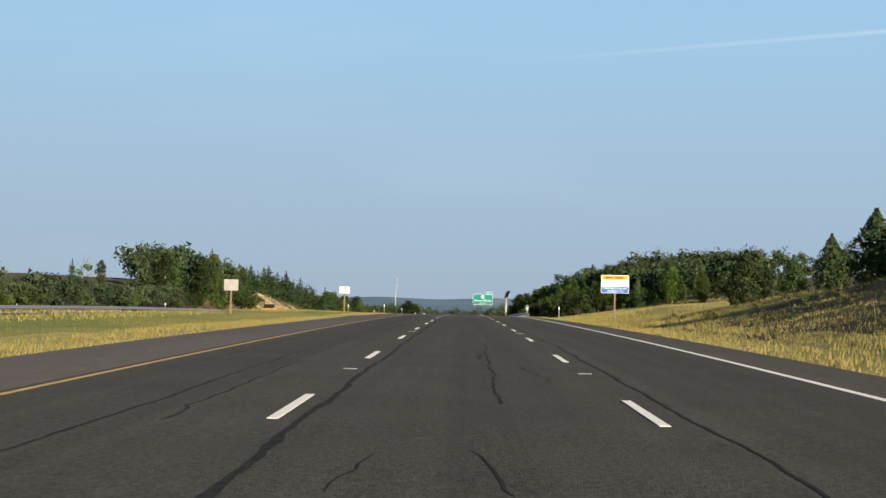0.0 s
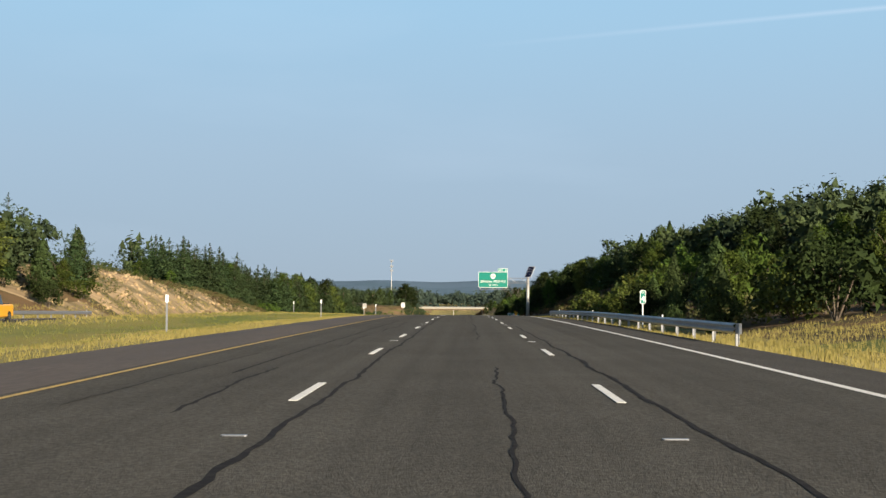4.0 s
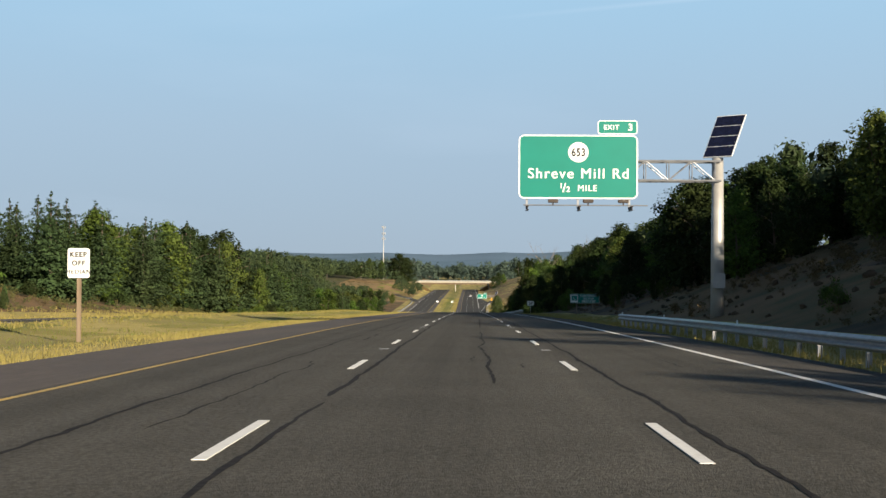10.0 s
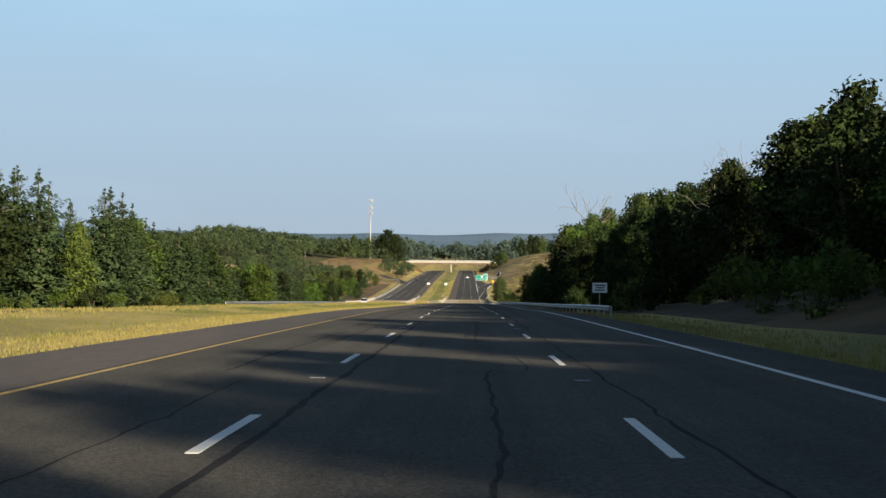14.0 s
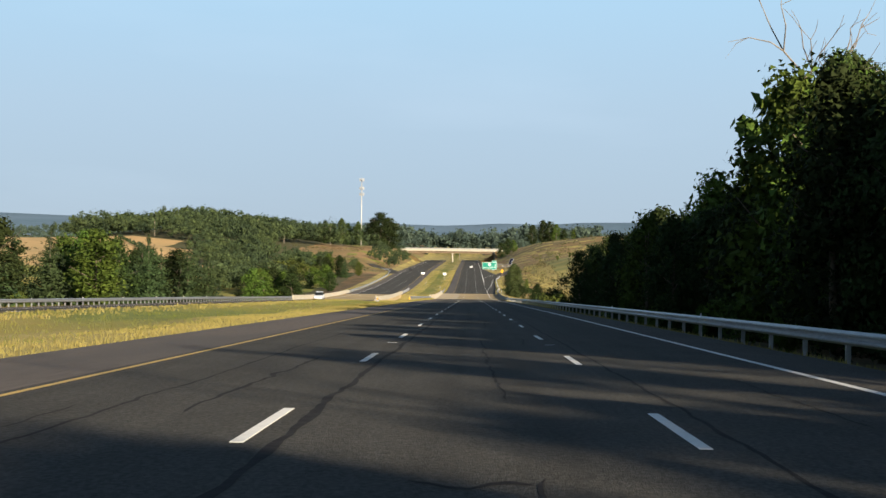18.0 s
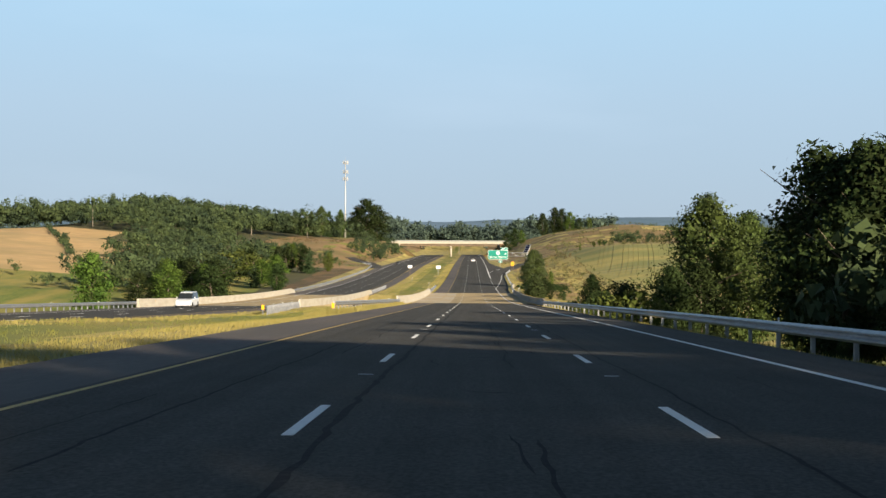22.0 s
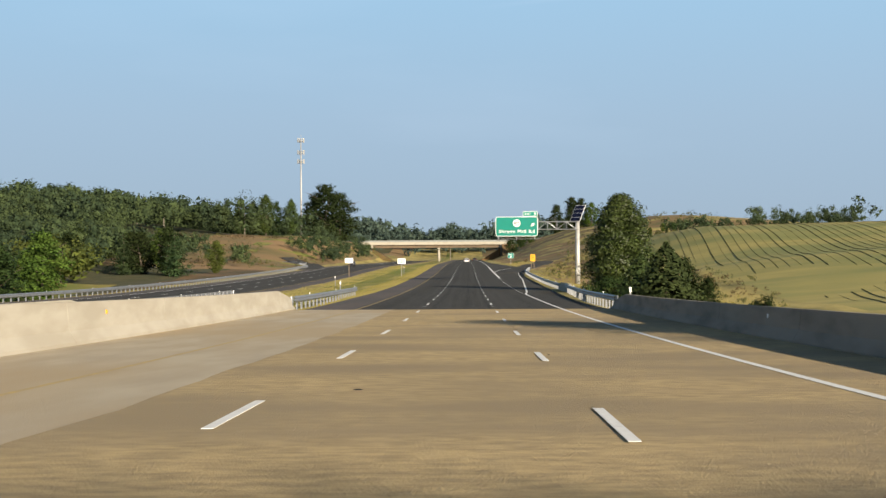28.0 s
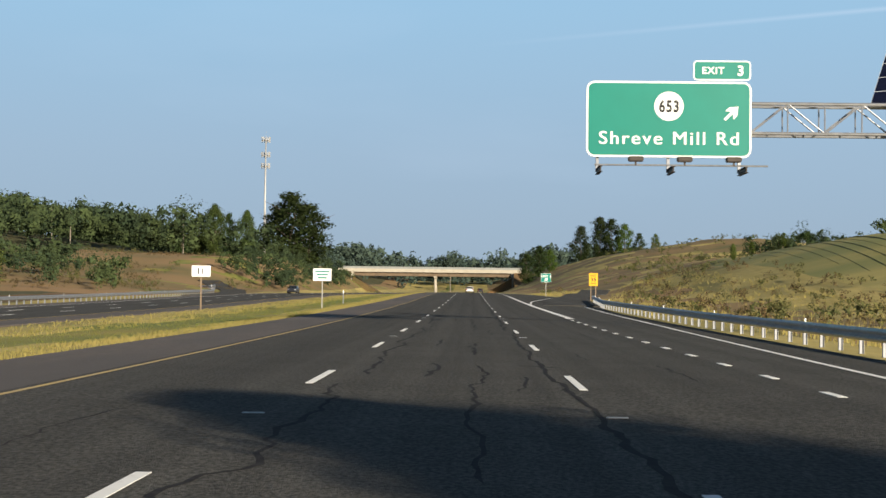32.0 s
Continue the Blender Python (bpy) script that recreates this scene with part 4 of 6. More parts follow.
guardrail(lambda y: float(np.interp(y, [1037, 1240, 1300], [-37.7, -38.5, -41])), 1037, 1300, 1, -0.6, "galvanised steel guardrail beyond the opposite carriageway", step=1.905)


guardrail(lambda y: float(np.interp(y, [1300, 1335, 1366], [-41.3, -47.5, -57.5])), 1301, 1366, 1, 0.1, "galvanised steel guardrail along the entrance ramp", step=1.905)


# ---- ramps ----
def ramp(name, pts, w, label):
    """A paved ramp along points (x, y), lying on the ground."""
    n = 40
    px, py = np.array([p[0] for p in pts], float), np.array([p[1] for p in pts], float)
    u = np.linspace(0, len(pts) - 1, n)
    X, Y = np.interp(u, range(len(pts)), px), np.interp(u, range(len(pts)), py)
    for _ in range(8):
        X[1:-1], Y[1:-1] = (X[:-2] + 2 * X[1:-1] + X[2:]) / 4, (Y[:-2] + 2 * Y[1:-1] + Y[2:]) / 4
    v, f = [], []
    for i in range(n):
        a, b = max(i - 1, 0), min(i + 1, n - 1)
        d = Vector((X[b] - X[a], Y[b] - Y[a], 0)).normalized()
        s = Vector((d.y, -d.x, 0)) * w / 2
        z = max(ground(X[i], Y[i]), ground(X[i] + s.x, Y[i] + s.y), ground(X[i] - s.x, Y[i] - s.y)) + 0.15
        v += [(X[i] - s.x, Y[i] - s.y, z), (X[i] + s.x, Y[i] + s.y, z), (X[i] + s.x * 1.15, Y[i] + s.y * 1.15, z - 1.2), (X[i] - s.x * 1.15, Y[i] - s.y * 1.15, z - 1.2)]
    for i in range(n - 1):
        for k in range(4):
            f.append((i * 4 + k, i * 4 + (k + 1) % 4, i * 4 + 4 + (k + 1) % 4, i * 4 + 4 + k))
    f += [(3, 2, 1, 0), tuple((n - 1) * 4 + i for i in range(4))]
    return tagged(add(name, v, f, ASPHALT), label, "road", kind="structure")


ramp("exit_ramp", [(8.6, 1195), (11.2, 1235), (15.5, 1270), (20.5, 1302)], 4.6, "asphalt exit ramp curving away uphill")
ramp("entrance_ramp", [(-37.5, 1270), (-40.5, 1315), (-47, 1350), (-57, 1376)], 4.6, "asphalt entrance ramp joining the opposite carriageway")


# ---- overpass ----
def overpass():
    o = tagged(new("overpass"), "concrete and weathering-steel road bridge crossing over the highway", "bridge")
    y, x0, x1, top = 1630.0, -48.5, 17.8, -13.5
    part("deck", box((x0 + x1) / 2, y + 6, top - 1.1, x1 - x0 + 8, 12.6, 0.5, 0.03), CONCRETE, o)
    for yy in (y, y + 12):
        part("parapet", box((x0 + x1) / 2, yy, top - 0.62, x1 - x0 + 12, 0.35, 1.3, 0.02), CONCRETE, o)
        part("fence", box((x0 + x1) / 2, yy, top + 0.48, x1 - x0 + 8, 0.05, 0.9), FENCE, o, "grey wire fence")
        for k in range(23):
            part("fence_post", box(x0 + (x1 - x0) * k / 22, yy - 0.06, top + 0.5, 0.08, 0.08, 1.0), GALV, o)
    for k in range(5):
        bm = box((x0 + x1) / 2, y + 0.8 + 2.6 * k, top - 2.1, x1 - x0, 0.03, 1.5)
        box((x0 + x1) / 2, y + 0.8 + 2.6 * k, top - 2.86, x1 - x0, 0.45, 0.05, bm=bm)
        box((x0 + x1) / 2, y + 0.8 + 2.6 * k, top - 1.37, x1 - x0, 0.4, 0.04, bm=bm)
        part("girder", bm, GIRDER, o, "rust-brown steel girder")
    zb = float(zroad(y))
    part("pier_cap", box(-14.2, y + 6, top - 3.25, 1.3, 12, 0.75, 0.05), CONCRETE, o)
    for k in range(3):
        v, f = tube([(-14.2, y + 1.4 + 4.6 * k, zb - 1.0), (-14.2, y + 1.4 + 4.6 * k, top - 3.6)], [0.55, 0.55], 14)
        add("pier_column", v, f, CONCRETE, o, smooth=True)
    for x, s in ((x0 + 0.8, -1), (x1 - 0.8, 1)):
        part("abutment", box(x + s * 0.6, y + 6, top - 4.2, 1.4, 12.4, 5.6, 0.04), CONCRETE, o)
        v = [(x, y - 1, top - 3.2), (x, y + 13, top - 3.2), (x - s * 11, y + 13, zb - 0.6), (x - s * 11, y - 1, zb - 0.6), (x, y - 1, zb - 1.5), (x, y + 13, zb - 1.5)]
        add("slope_paving", v, [(0, 1, 2, 3), (0, 3, 4), (1, 5, 2), (4, 3, 2, 5), (0, 4, 5, 1)], SCRUB, o)
    # approach banks
    for x, s in ((x0, -1), (x1, 1)):
        v = []
        for xx, t in ((x, top - 1.2), (x + s * 60, top - 1.2), (x + s * 160, top - 3)):
            v += [(xx, y - 26, zb - 2), (xx, y - 1, t), (xx, y + 13, t), (xx, y + 38, zb - 2)]
        f = [(i * 4 + k, i * 4 + k + 1, i * 4 + k + 5, i * 4 + k + 4) for i in range(2) for k in range(3)] + [(0, 1, 2, 3), (8, 9, 10, 11)]
        add("approach_bank", v, f, SCRUB, o)


overpass()


# ---- signs ----
def plate(parent, w, h, x, y, z, face, border=None, r=0.12, b=0.05, name="panel", depth=0.05):
    p = add(name, *moved(rrect(w, h, r, depth), x, y, z), border or face, parent)
    if border:
        add("face", *moved(rrect(w - 2 * b, h - 2 * b, max(r - b, 0.02), 0.004), x, y - 0.004, z), face, p)
    return p


def cantilever_sign(y, x0, x1, z0, z1, px, lines, tab, label, off=(0, 0), drop=0.0):
    g = ground(px, y)
    s = tagged(new("highway_sign"), label, "road sign", group="overhead signs")
    w, h, cx, cz = x1 - x0, z1 - z0, (x0 + x1) / 2, (z0 + z1) / 2
    p = plate(s, w, h, cx, y, cz, GREEN_SIGN, WHITE_SIGN, 0.28, 0.07, depth=0.06)
    t = plate(s, 1.95, 0.68, x1 - 1.0, y, z1 + 0.38, GREEN_SIGN, WHITE_SIGN, 0.14, 0.05, "exit_tab")
    lettering(tab[0], 0.24, x1 - 1.30, y - 0.012, z1 + 0.38, WHITE_SIGN, t)
    lettering(tab[1], 0.36, x1 - 0.38, y - 0.012, z1 + 0.38, WHITE_SIGN, t)
    for (txt, hh, dx, dz, ww) in lines:
        lettering(txt, hh, cx + dx, y - 0.012, cz + dz, WHITE_SIGN, p, ww)
    # route shield
    ring = [(0.5 * math.cos(a), 0.5 * math.sin(a)) for a in [2 * math.pi * k / 28 for k in range(28)]]
    sz = cz + h * 0.5 - 0.85
    shield = add("route_shield", [(cx + a, y - 0.012, sz + b) for a, b in ring], [tuple(range(28))], WHITE_SIGN, p)
    lettering("653", 0.42, cx, y - 0.018, sz, BLACK, shield, 0.66)
    # mast, arm and hangers
    top = z1 + 0.35
    add("mast", *tube([(px, y + 0.9, g - 0.4), (px, y + 0.9, g + 3), (px, y + 0.9, z1 - 0.52 - 0.9 * drop)], [0.34, 0.32, 0.28], 16), POLE, s, "thick steel mast", smooth=True)
    part("control_box", box(px, y + 0.5, g + 1.75, 0.6, 0.25, 0.75, 0.03), POLE, s, "control box on the mast")
    hi, lo = z1 - 0.66 - drop, z1 - 1.68 - 0.9 * drop
    for zz in (hi, lo):
        for yy in (y + 0.5, y + 1.3):
            add("chord", *tube([(x0 + 0.3, yy, zz), (px + 0.1, yy, zz)], [0.055, 0.055], 6), GALV, s)
    nb = 8
    for i in range(nb):
        a = x0 + 0.6 + (px - x0 - 0.8) * i / nb
        b = x0 + 0.6 + (px - x0 - 0.8) * (i + 1) / nb
        for yy in (y + 0.5, y + 1.3):
            za, zb = (hi, lo) if i % 2 else (lo, hi)
            add("brace", *tube([(a, yy, za), (b, yy, zb)], [0.03, 0.03], 5), GALV, s)
            add("brace", *tube([(b, yy, lo), (b, yy, hi)], [0.028, 0.028], 5), GALV, s)
        add("brace", *tube([(a, y + 0.5, hi), (b, y + 1.3, hi)], [0.025, 0.025], 5), GALV, s)
    for k in range(3):
        hx = x0 + w * (0.07 + 0.43 * k)
        part("hanger", box(hx, y + 0.16, cz - 0.25, 0.1, 0.12, h + 0.5), GALV, s)
        bm = box(hx + 0.0, y - 0.5, z0 - 0.5, 0.03, 1.3, 0.2)
        box(hx, y - 0.5, z0 - 0.41, 0.12, 1.3, 0.02, bm=bm)
        box(hx, y - 0.5, z0 - 0.59, 0.12, 1.3, 0.02, bm=bm)
        part("light_bracket", bm, DARK_METAL, s)
        lx = x0 + w * (0.28 + 0.29 * k)
        part("sign_light", box(lx, y - 0.95, z0 - 0.16, 0.5, 0.28, 0.17, 0.03), DARK_METAL, s, "brown floodlight below the sign")
        part("light_stem", box(lx, y - 0.95, z0 - 0.30, 0.06, 0.06, 0.14), DARK_METAL, s)
    add("conduit", *tube([(x0 + 0.2, y - 0.95, z0 - 0.36), (x1 + 0.35, y - 0.95, z0 - 0.36)], [0.03, 0.03], 6), GALV, s)
    # solar panel on the mast
    e = Vector((0.76, -0.65, 0))
    up = Vector((0.352, 0.355, 0.866))
    nrm = e.cross(up).normalized()
    o = Vector((px - 0.72 + off[0], y + 1.2, top - 0.72 + off[1]))
    f6 = [(0, 1, 2, 3), (7, 6, 5, 4), (0, 4, 5, 1), (1, 5, 6, 2), (2, 6, 7, 3), (3, 7, 4, 0)]
    quad = [o, o + e * 1.62, o + e * 1.62 + up * 2.5, o + up * 2.5]
    fr = add("solar_panel", [q for q in quad] + [q - nrm * 0.06 for q in quad], f6, WHITE_SIGN, s, "tilted solar panel with four dark modules")
    for k in range(4):
        a = o + e * 0.03 + up * (0.03 + 0.615 * k) + nrm * 0.006
        q = [a, a + e * 1.56, a + e * 1.56 + up * 0.585, a + up * 0.585]
        add("solar_module", q + [i - nrm * 0.004 for i in q], f6, SOLAR, fr)
    add("panel_strut", *tube([(px, y + 0.9, z1 - 0.6 - 0.9 * drop), tuple(o + e * 0.75 + up * 1.1 - nrm * 0.06)], [0.05, 0.05], 6), GALV, s)
    return p


cantilever_sign(422, 2.45, 8.29, 3.52, 6.66, 12.35, [("Shreve Mill Rd", 0.50, 0, -0.32, 4.9), ("1", 0.26, -0.83, -0.93, None), ("/", 0.44, -0.68, -1.02, None), ("2", 0.28, -0.49, -1.10, None), ("MILE", 0.30, 0.46, -1.04, 0.92)],
                ("EXIT", "3"), "green overhead exit sign with solar panel on a steel mast", (0.03, -0.62), 0.56)
p2 = cantilever_sign(1131, 4.2, 9.78, -18.05, -15.46, 15.1, [("Shreve Mill Rd", 0.44, 0, -0.64, 4.7)],
                     ("EXIT", "3"), "green overhead exit sign with arrow, solar panel and steel mast", (-0.28, -0.26))
arrow = [(-0.05, -0.32), (0.05, -0.32), (0.05, 0.02), (0.2, -0.1), (0.2, 0.08), (0.0, 0.32), (-0.2, 0.08), (-0.2, -0.1), (-0.05, 0.02)]
ca, sa = math.cos(radians(-45)), math.sin(radians(-45))
add("arrow", [(9.1 + a * ca - b * sa, 1131 - 0.016, -16.53 + a * sa + b * ca) for a, b in arrow], [tuple(range(9))], WHITE_SIGN, p2)


def roadside_sign(name, x, y, z0, w, h, face, border, rows, label, posts=1, postmat=GALV, back=False, kind_post="pipe", r=0.06, side=0.0):
    """A plate on posts; rows: (text or width of a bar, height, dx, dz, material)."""
    s = tagged(new(name), label, "road sign")
    f = plate(s, w, h, x, y, z0 + h / 2, face, border, r, 0.03, "panel", 0.03)
    for i in range(posts):
        px = x + side + (0 if posts == 1 else (i - (posts - 1) / 2) * w * 0.55)
        g = ground(px, y)
        part("post", box(px, y + 0.09, (g - 0.3 + z0 + h * 0.9) / 2, 0.12 if kind_post == "wood" else 0.07, 0.1, z0 + h * 0.9 - g + 0.3, 0.01), postmat, s, "weathered timber post" if kind_post == "wood" else "")
    for txt, hh, dx, dz, m in rows:
        if isinstance(txt, str):
            lettering(txt, hh, x + dx, y - 0.012, z0 + h / 2 + dz, m, f)
        else:
            part("print_bar", box(x + dx, y - 0.008, z0 + h / 2 + dz, txt, 0.006, hh), m, f)
    return f


zr = lambda y: float(zroad(y))
# roadside panel in three colours
fb = roadside_sign("information_sign", 10.9, 122, zr(122) + 2.0, 2.03, 1.32, WHITE_SIGN, WHITE_SIGN, [
    ("PLEASE MOVE VEHICLES", 0.12, 0, 0.12, BLACK), ("FROM TRAVEL LANES", 0.12, 0, -0.10, BLACK)],
    "amber, white and blue roadside information sign on a timber post", 1, WOOD_POST, kind_post="wood")
zc = zr(122) + 2.66
band = add("amber_band", *moved(rrect(1.97, 0.30, 0.05, 0.006), 10.9, 122 - 0.010, zc + 0.48), ORANGE_SIGN, fb)
lettering("FENDER BENDER ?", 0.18, 10.9, 122 - 0.02, zc + 0.48, BLACK, band, 1.5)
band = add("blue_band", *moved(rrect(1.97, 0.44, 0.05, 0.006), 10.9, 122 - 0.010, zc - 0.41), BLUE_SIGN, fb)
lettering("STATE POLICE CALL #77", 0.13, 10.9, 122 - 0.02, zc - 0.31, WHITE_SIGN, band, 1.7)
lettering("EMERGENCY 911", 0.13, 10.9, 122 - 0.02, zc - 0.51, WHITE_SIGN, band, 1.15)
roadside_sign("median_sign", -11.05, 146.5, 2.95, 0.95, 0.62, WHITE_SIGN, WHITE_SIGN, [
    ("AUTHORIZED", 0.1, 0, 0.18, BLACK), ("VEHICLES", 0.1, 0, 0.0, BLACK), ("ONLY", 0.1, 0, -0.18, BLACK)],
    "white sign on a timber post in the grass median", 1, WOOD_POST, kind_post="wood")
roadside_sign("reversed_sign", -15.6, 113, 2.6, 0.95, 0.75, ALU_BACK, ALU_BACK, [], "grey back of a sign on a timber post in the median", 1, WOOD_POST, kind_post="wood")
roadside_sign("mile_marker", 9.5, 227.5, 1.86, 0.30, 0.72, GREEN_SIGN, WHITE_SIGN, [("MILE", 0.10, 0, 0.25, WHITE_SIGN), ("4", 0.30, 0, -0.09, WHITE_SIGN)],
              "green mile marker plate on a thin white post", 1, WHITE_SIGN)
roadside_sign("median_sign", -11.25, 395, -0.25, 0.64, 0.86, WHITE_SIGN, WHITE_SIGN, [("KEEP", 0.15, 0, 0.25, BLACK), ("OFF", 0.15, 0, 0.0, BLACK), ("MEDIAN", 0.12, 0, -0.25, BLACK)],
              "white keep-off sign on a timber post in the median", 1, WOOD_POST, kind_post="wood")
roadside_sign("reversed_sign", -17.3, 384, -0.3, 0.7, 0.8, ALU_BACK, ALU_BACK, [], "brown-grey back of a sign in the median", 1, WOOD_POST, kind_post="wood")
day = roadside_sign("school_sign", 12.15, 497, -3.55, 3.05, 0.95, GREEN_SIGN, WHITE_SIGN, [
    ("Loudoun Country", 0.20, 0.42, 0.27, WHITE_SIGN), ("Day School", 0.20, 0.42, 0.0, WHITE_SIGN), ("NEXT EXIT", 0.19, 0.42, -0.28, WHITE_SIGN)],
    "green school direction sign with white emblem on posts", 2, WOOD_POST, kind_post="wood")
add("emblem", *moved(rrect(0.74, 0.78, 0.02, 0.006), 11.07, 497 - 0.012, -3.075), WHITE_SIGN, day)
add("emblem_field", *moved(rrect(0.62, 0.52, 0.02, 0.006), 11.07, 497 - 0.02, -3.03), GREEN_SIGN, day)
add("emblem_mark", *tube([(10.95, 497 - 0.025, -2.9), (10.98, 497 - 0.025, -3.1), (11.2, 497 - 0.025, -3.22)], [0.03, 0.025, 0.03], 6), WHITE_SIGN, day)
roadside_sign("regulatory_sign", 11.15, 600.6, -6.8, 1.22, 0.82, WHITE_SIGN, WHITE_SIGN, [(0.9, 0.1, 0, 0.2, BLACK), (0.7, 0.1, 0, 0, BLACK), (0.8, 0.1, 0, -0.2, BLACK)],
              "white roadside sign with black print on a post", 1, POLE)
roadside_sign("median_sign", -11.17, 1189, -21.95, 1.42, 0.96, WHITE_SIGN, WHITE_SIGN, [(1.1, 0.11, 0, 0.24, GREEN_SIGN), (0.9, 0.11, 0, 0.0, GREEN_SIGN), (0.7, 0.11, 0, -0.24, GREEN_SIGN)],
              "white sign with green print in the median grass", 1, POLE)
roadside_sign("median_board", -20.5 + 0.2, 1187.5, -21.75, 1.45, 0.85, WHITE_SIGN, WHITE_SIGN, [(0.1, 0.5, -0.2, 0, BLACK), (0.08, 0.4, 0.1, 0, BLACK)],
              "cream board on a sturdy timber post in the median", 1, WOOD_POST, kind_post="wood")
roadside_sign("ramp_speed_sign", 14.3, 1238, -21.8, 1.0, 1.45, ORANGE_SIGN, ORANGE_SIGN, [("EXIT", 0.2, 0, 0.45, BLACK), ("35", 0.42, 0, 0.0, BLACK), ("MPH", 0.18, 0, -0.45, BLACK)],
              "amber ramp speed sign on two posts", 2, WOOD_POST, kind_post="wood")
ge = roadside_sign("gore_exit_sign", 10.6, 1268, -21.2, 1.35, 1.2, GREEN_SIGN, WHITE_SIGN, [("EXIT 3", 0.3, 0, 0.22, WHITE_SIGN)],
                   "green exit gore sign with arrow on a post", 1, POLE)
add("arrow", [(10.6 + a * ca - b * sa, 1268 - 0.014, -20.85 + a * sa + b * ca) for a, b in arrow], [tuple(range(9))], WHITE_SIGN, ge)


def object_marker(x, y, mat, label, h=0.95, w=0.32, tall=0.62):
    s = tagged(new("object_marker"), label, "road marker")
    g = ground(x, y)
    f = add("panel", *moved(rrect(w, tall, 0.03, 0.03), x, y, g + h - 0.2), mat, s)
    part("post", box(x, y + 0.06, g + h / 2 - 0.25, 0.06, 0.05, h + 0.3), GALV, s)
    return f


om = object_marker(8.15, 373.4, ORANGE_SIGN, "amber and black striped hazard marker at the guardrail end", 1.0, 0.42)
for k in range(3):
    v = [(8.15 - 0.19, 373.392, 0), (8.15 + 0.19, 373.392, 0.2), (8.15 + 0.19, 373.392, 0.28), (8.15 - 0.19, 373.392, 0.08)]
    zb = ground(8.15, 373.4) + 0.52 + 0.19 * k
    add("stripe", [(a, b, c + zb) for a, b, c in v], [(0, 1, 2, 3)], BLACK, om)
object_marker(-10.7, 857.2, ORANGE_SIGN, "bright amber marker at the guardrail end", 0.85, 0.22, 0.38)
object_marker(-16.6, 861, ORANGE_SIGN, "bright amber marker in the median", 0.85, 0.22, 0.38)


def delineator(x, y, h=1.25):
    s = tagged(new("delineator_post"), "slim white-topped delineator post in the grass", "marker post", group="delineators")
    g = ground(x, y)
    part("post", box(x, y, g + h / 2 - 0.1, 0.07, 0.03, h + 0.2), GALV, s)
    part("cap", box(x, y - 0.01, g + h - 0.08, 0.12, 0.04, 0.28, 0.01), WHITE_SIGN, s, "white plate")


for x, y in ((-10.9, 257), (-18.8, 302), (-10.9, 318), (-16.5, 372), (-10.9, 205), (-18.8, 240), (10.4, 172), (-10.2, 1066), (-17, 1130), (-12, 1215), (9.2, 1026), (-38.6, 196)):
    delineator(x, y, 1.3)


# ---- communications tower ----
def tower():
    t = tagged(new("cell_tower"), "tall grey monopole tower with antenna arrays above the trees", "tower")
    x, y, top = -82.2, 1616.0, 39.0
    g = ground(x, y)
    add("pole", *tube([(x, y, g - 1), (x, y, g + 20), (x, y, top - 1)], [0.52, 0.40, 0.24], 14), POLE, t, smooth=True)
    for z in (top - 2.0, top - 8.0, top - 12.5):
        add("ring", *tube([(x + 1.5 * math.cos(a), y + 1.5 * math.sin(a), z) for a in [2 * math.pi * k / 12 for k in range(13)]], [0.09] * 13, 6), POLE, t)
        for k in range(9):
            a = 2 * math.pi * k / 9
            part("antenna", box(x + 1.65 * math.cos(a), y + 1.65 * math.sin(a), z + 0.3, 0.28, 0.28, 2.2, 0.04), POLE, t, "grey panel antenna")
            if k % 3 == 0:
                add("arm", *tube([(x, y, z), (x + 1.5 * math.cos(a), y + 1.5 * math.sin(a), z)], [0.07, 0.07], 5), POLE, t)
    add("lightning_rod", *tube([(x, y, top - 1), (x, y, top + 2)], [0.06, 0.03], 5), POLE, t)


tower()


def utility_pole(x, y, h):
    g = ground(x, y)
    t = tagged(new("utility_pole"), "pale timber utility pole on the far hillside", "utility pole", group="utility poles")
    add("pole", *tube([(x, y, g - 0.5), (x, y, g + h)], [0.22, 0.14], 8), PALE_BARK, t)
    part("crossarm", box(x, y, g + h - 0.8, 2.2, 0.12, 0.12), WOOD_POST, t)


for x, y, h in ((-96, 1530, 12), (-150, 1560, 12), (-122, 1490, 11), (-10, 1760, 11), (-190, 1420, 12)):
    utility_pole(x, y, h)


# ---- trees ----
def cards(c, nrm, size, rng, aspect=0.6):
    """Leaf-shaped cards: four corners each, at centres c, facing nrm."""
    c, nrm = np.asarray(c), np.asarray(nrm)
    n = len(c)
    nrm = nrm / np.maximum(np.linalg.norm(nrm, axis=1, keepdims=True), 1e-6)
    r = rng.normal(size=(n, 3))
    u = np.cross(nrm, r)
    u /= np.maximum(np.linalg.norm(u, axis=1, keepdims=True), 1e-6)
    w = np.cross(nrm, u)
    s = np.asarray(size).reshape(-1, 1)
    v = np.stack([c - u * s, c + w * s * aspect - nrm * s * 0.15, c + u * s, c - w * s * aspect - nrm * s * 0.15], 1).reshape(-1, 3)
    f = np.arange(4 * n).reshape(-1, 4)
    return v, f


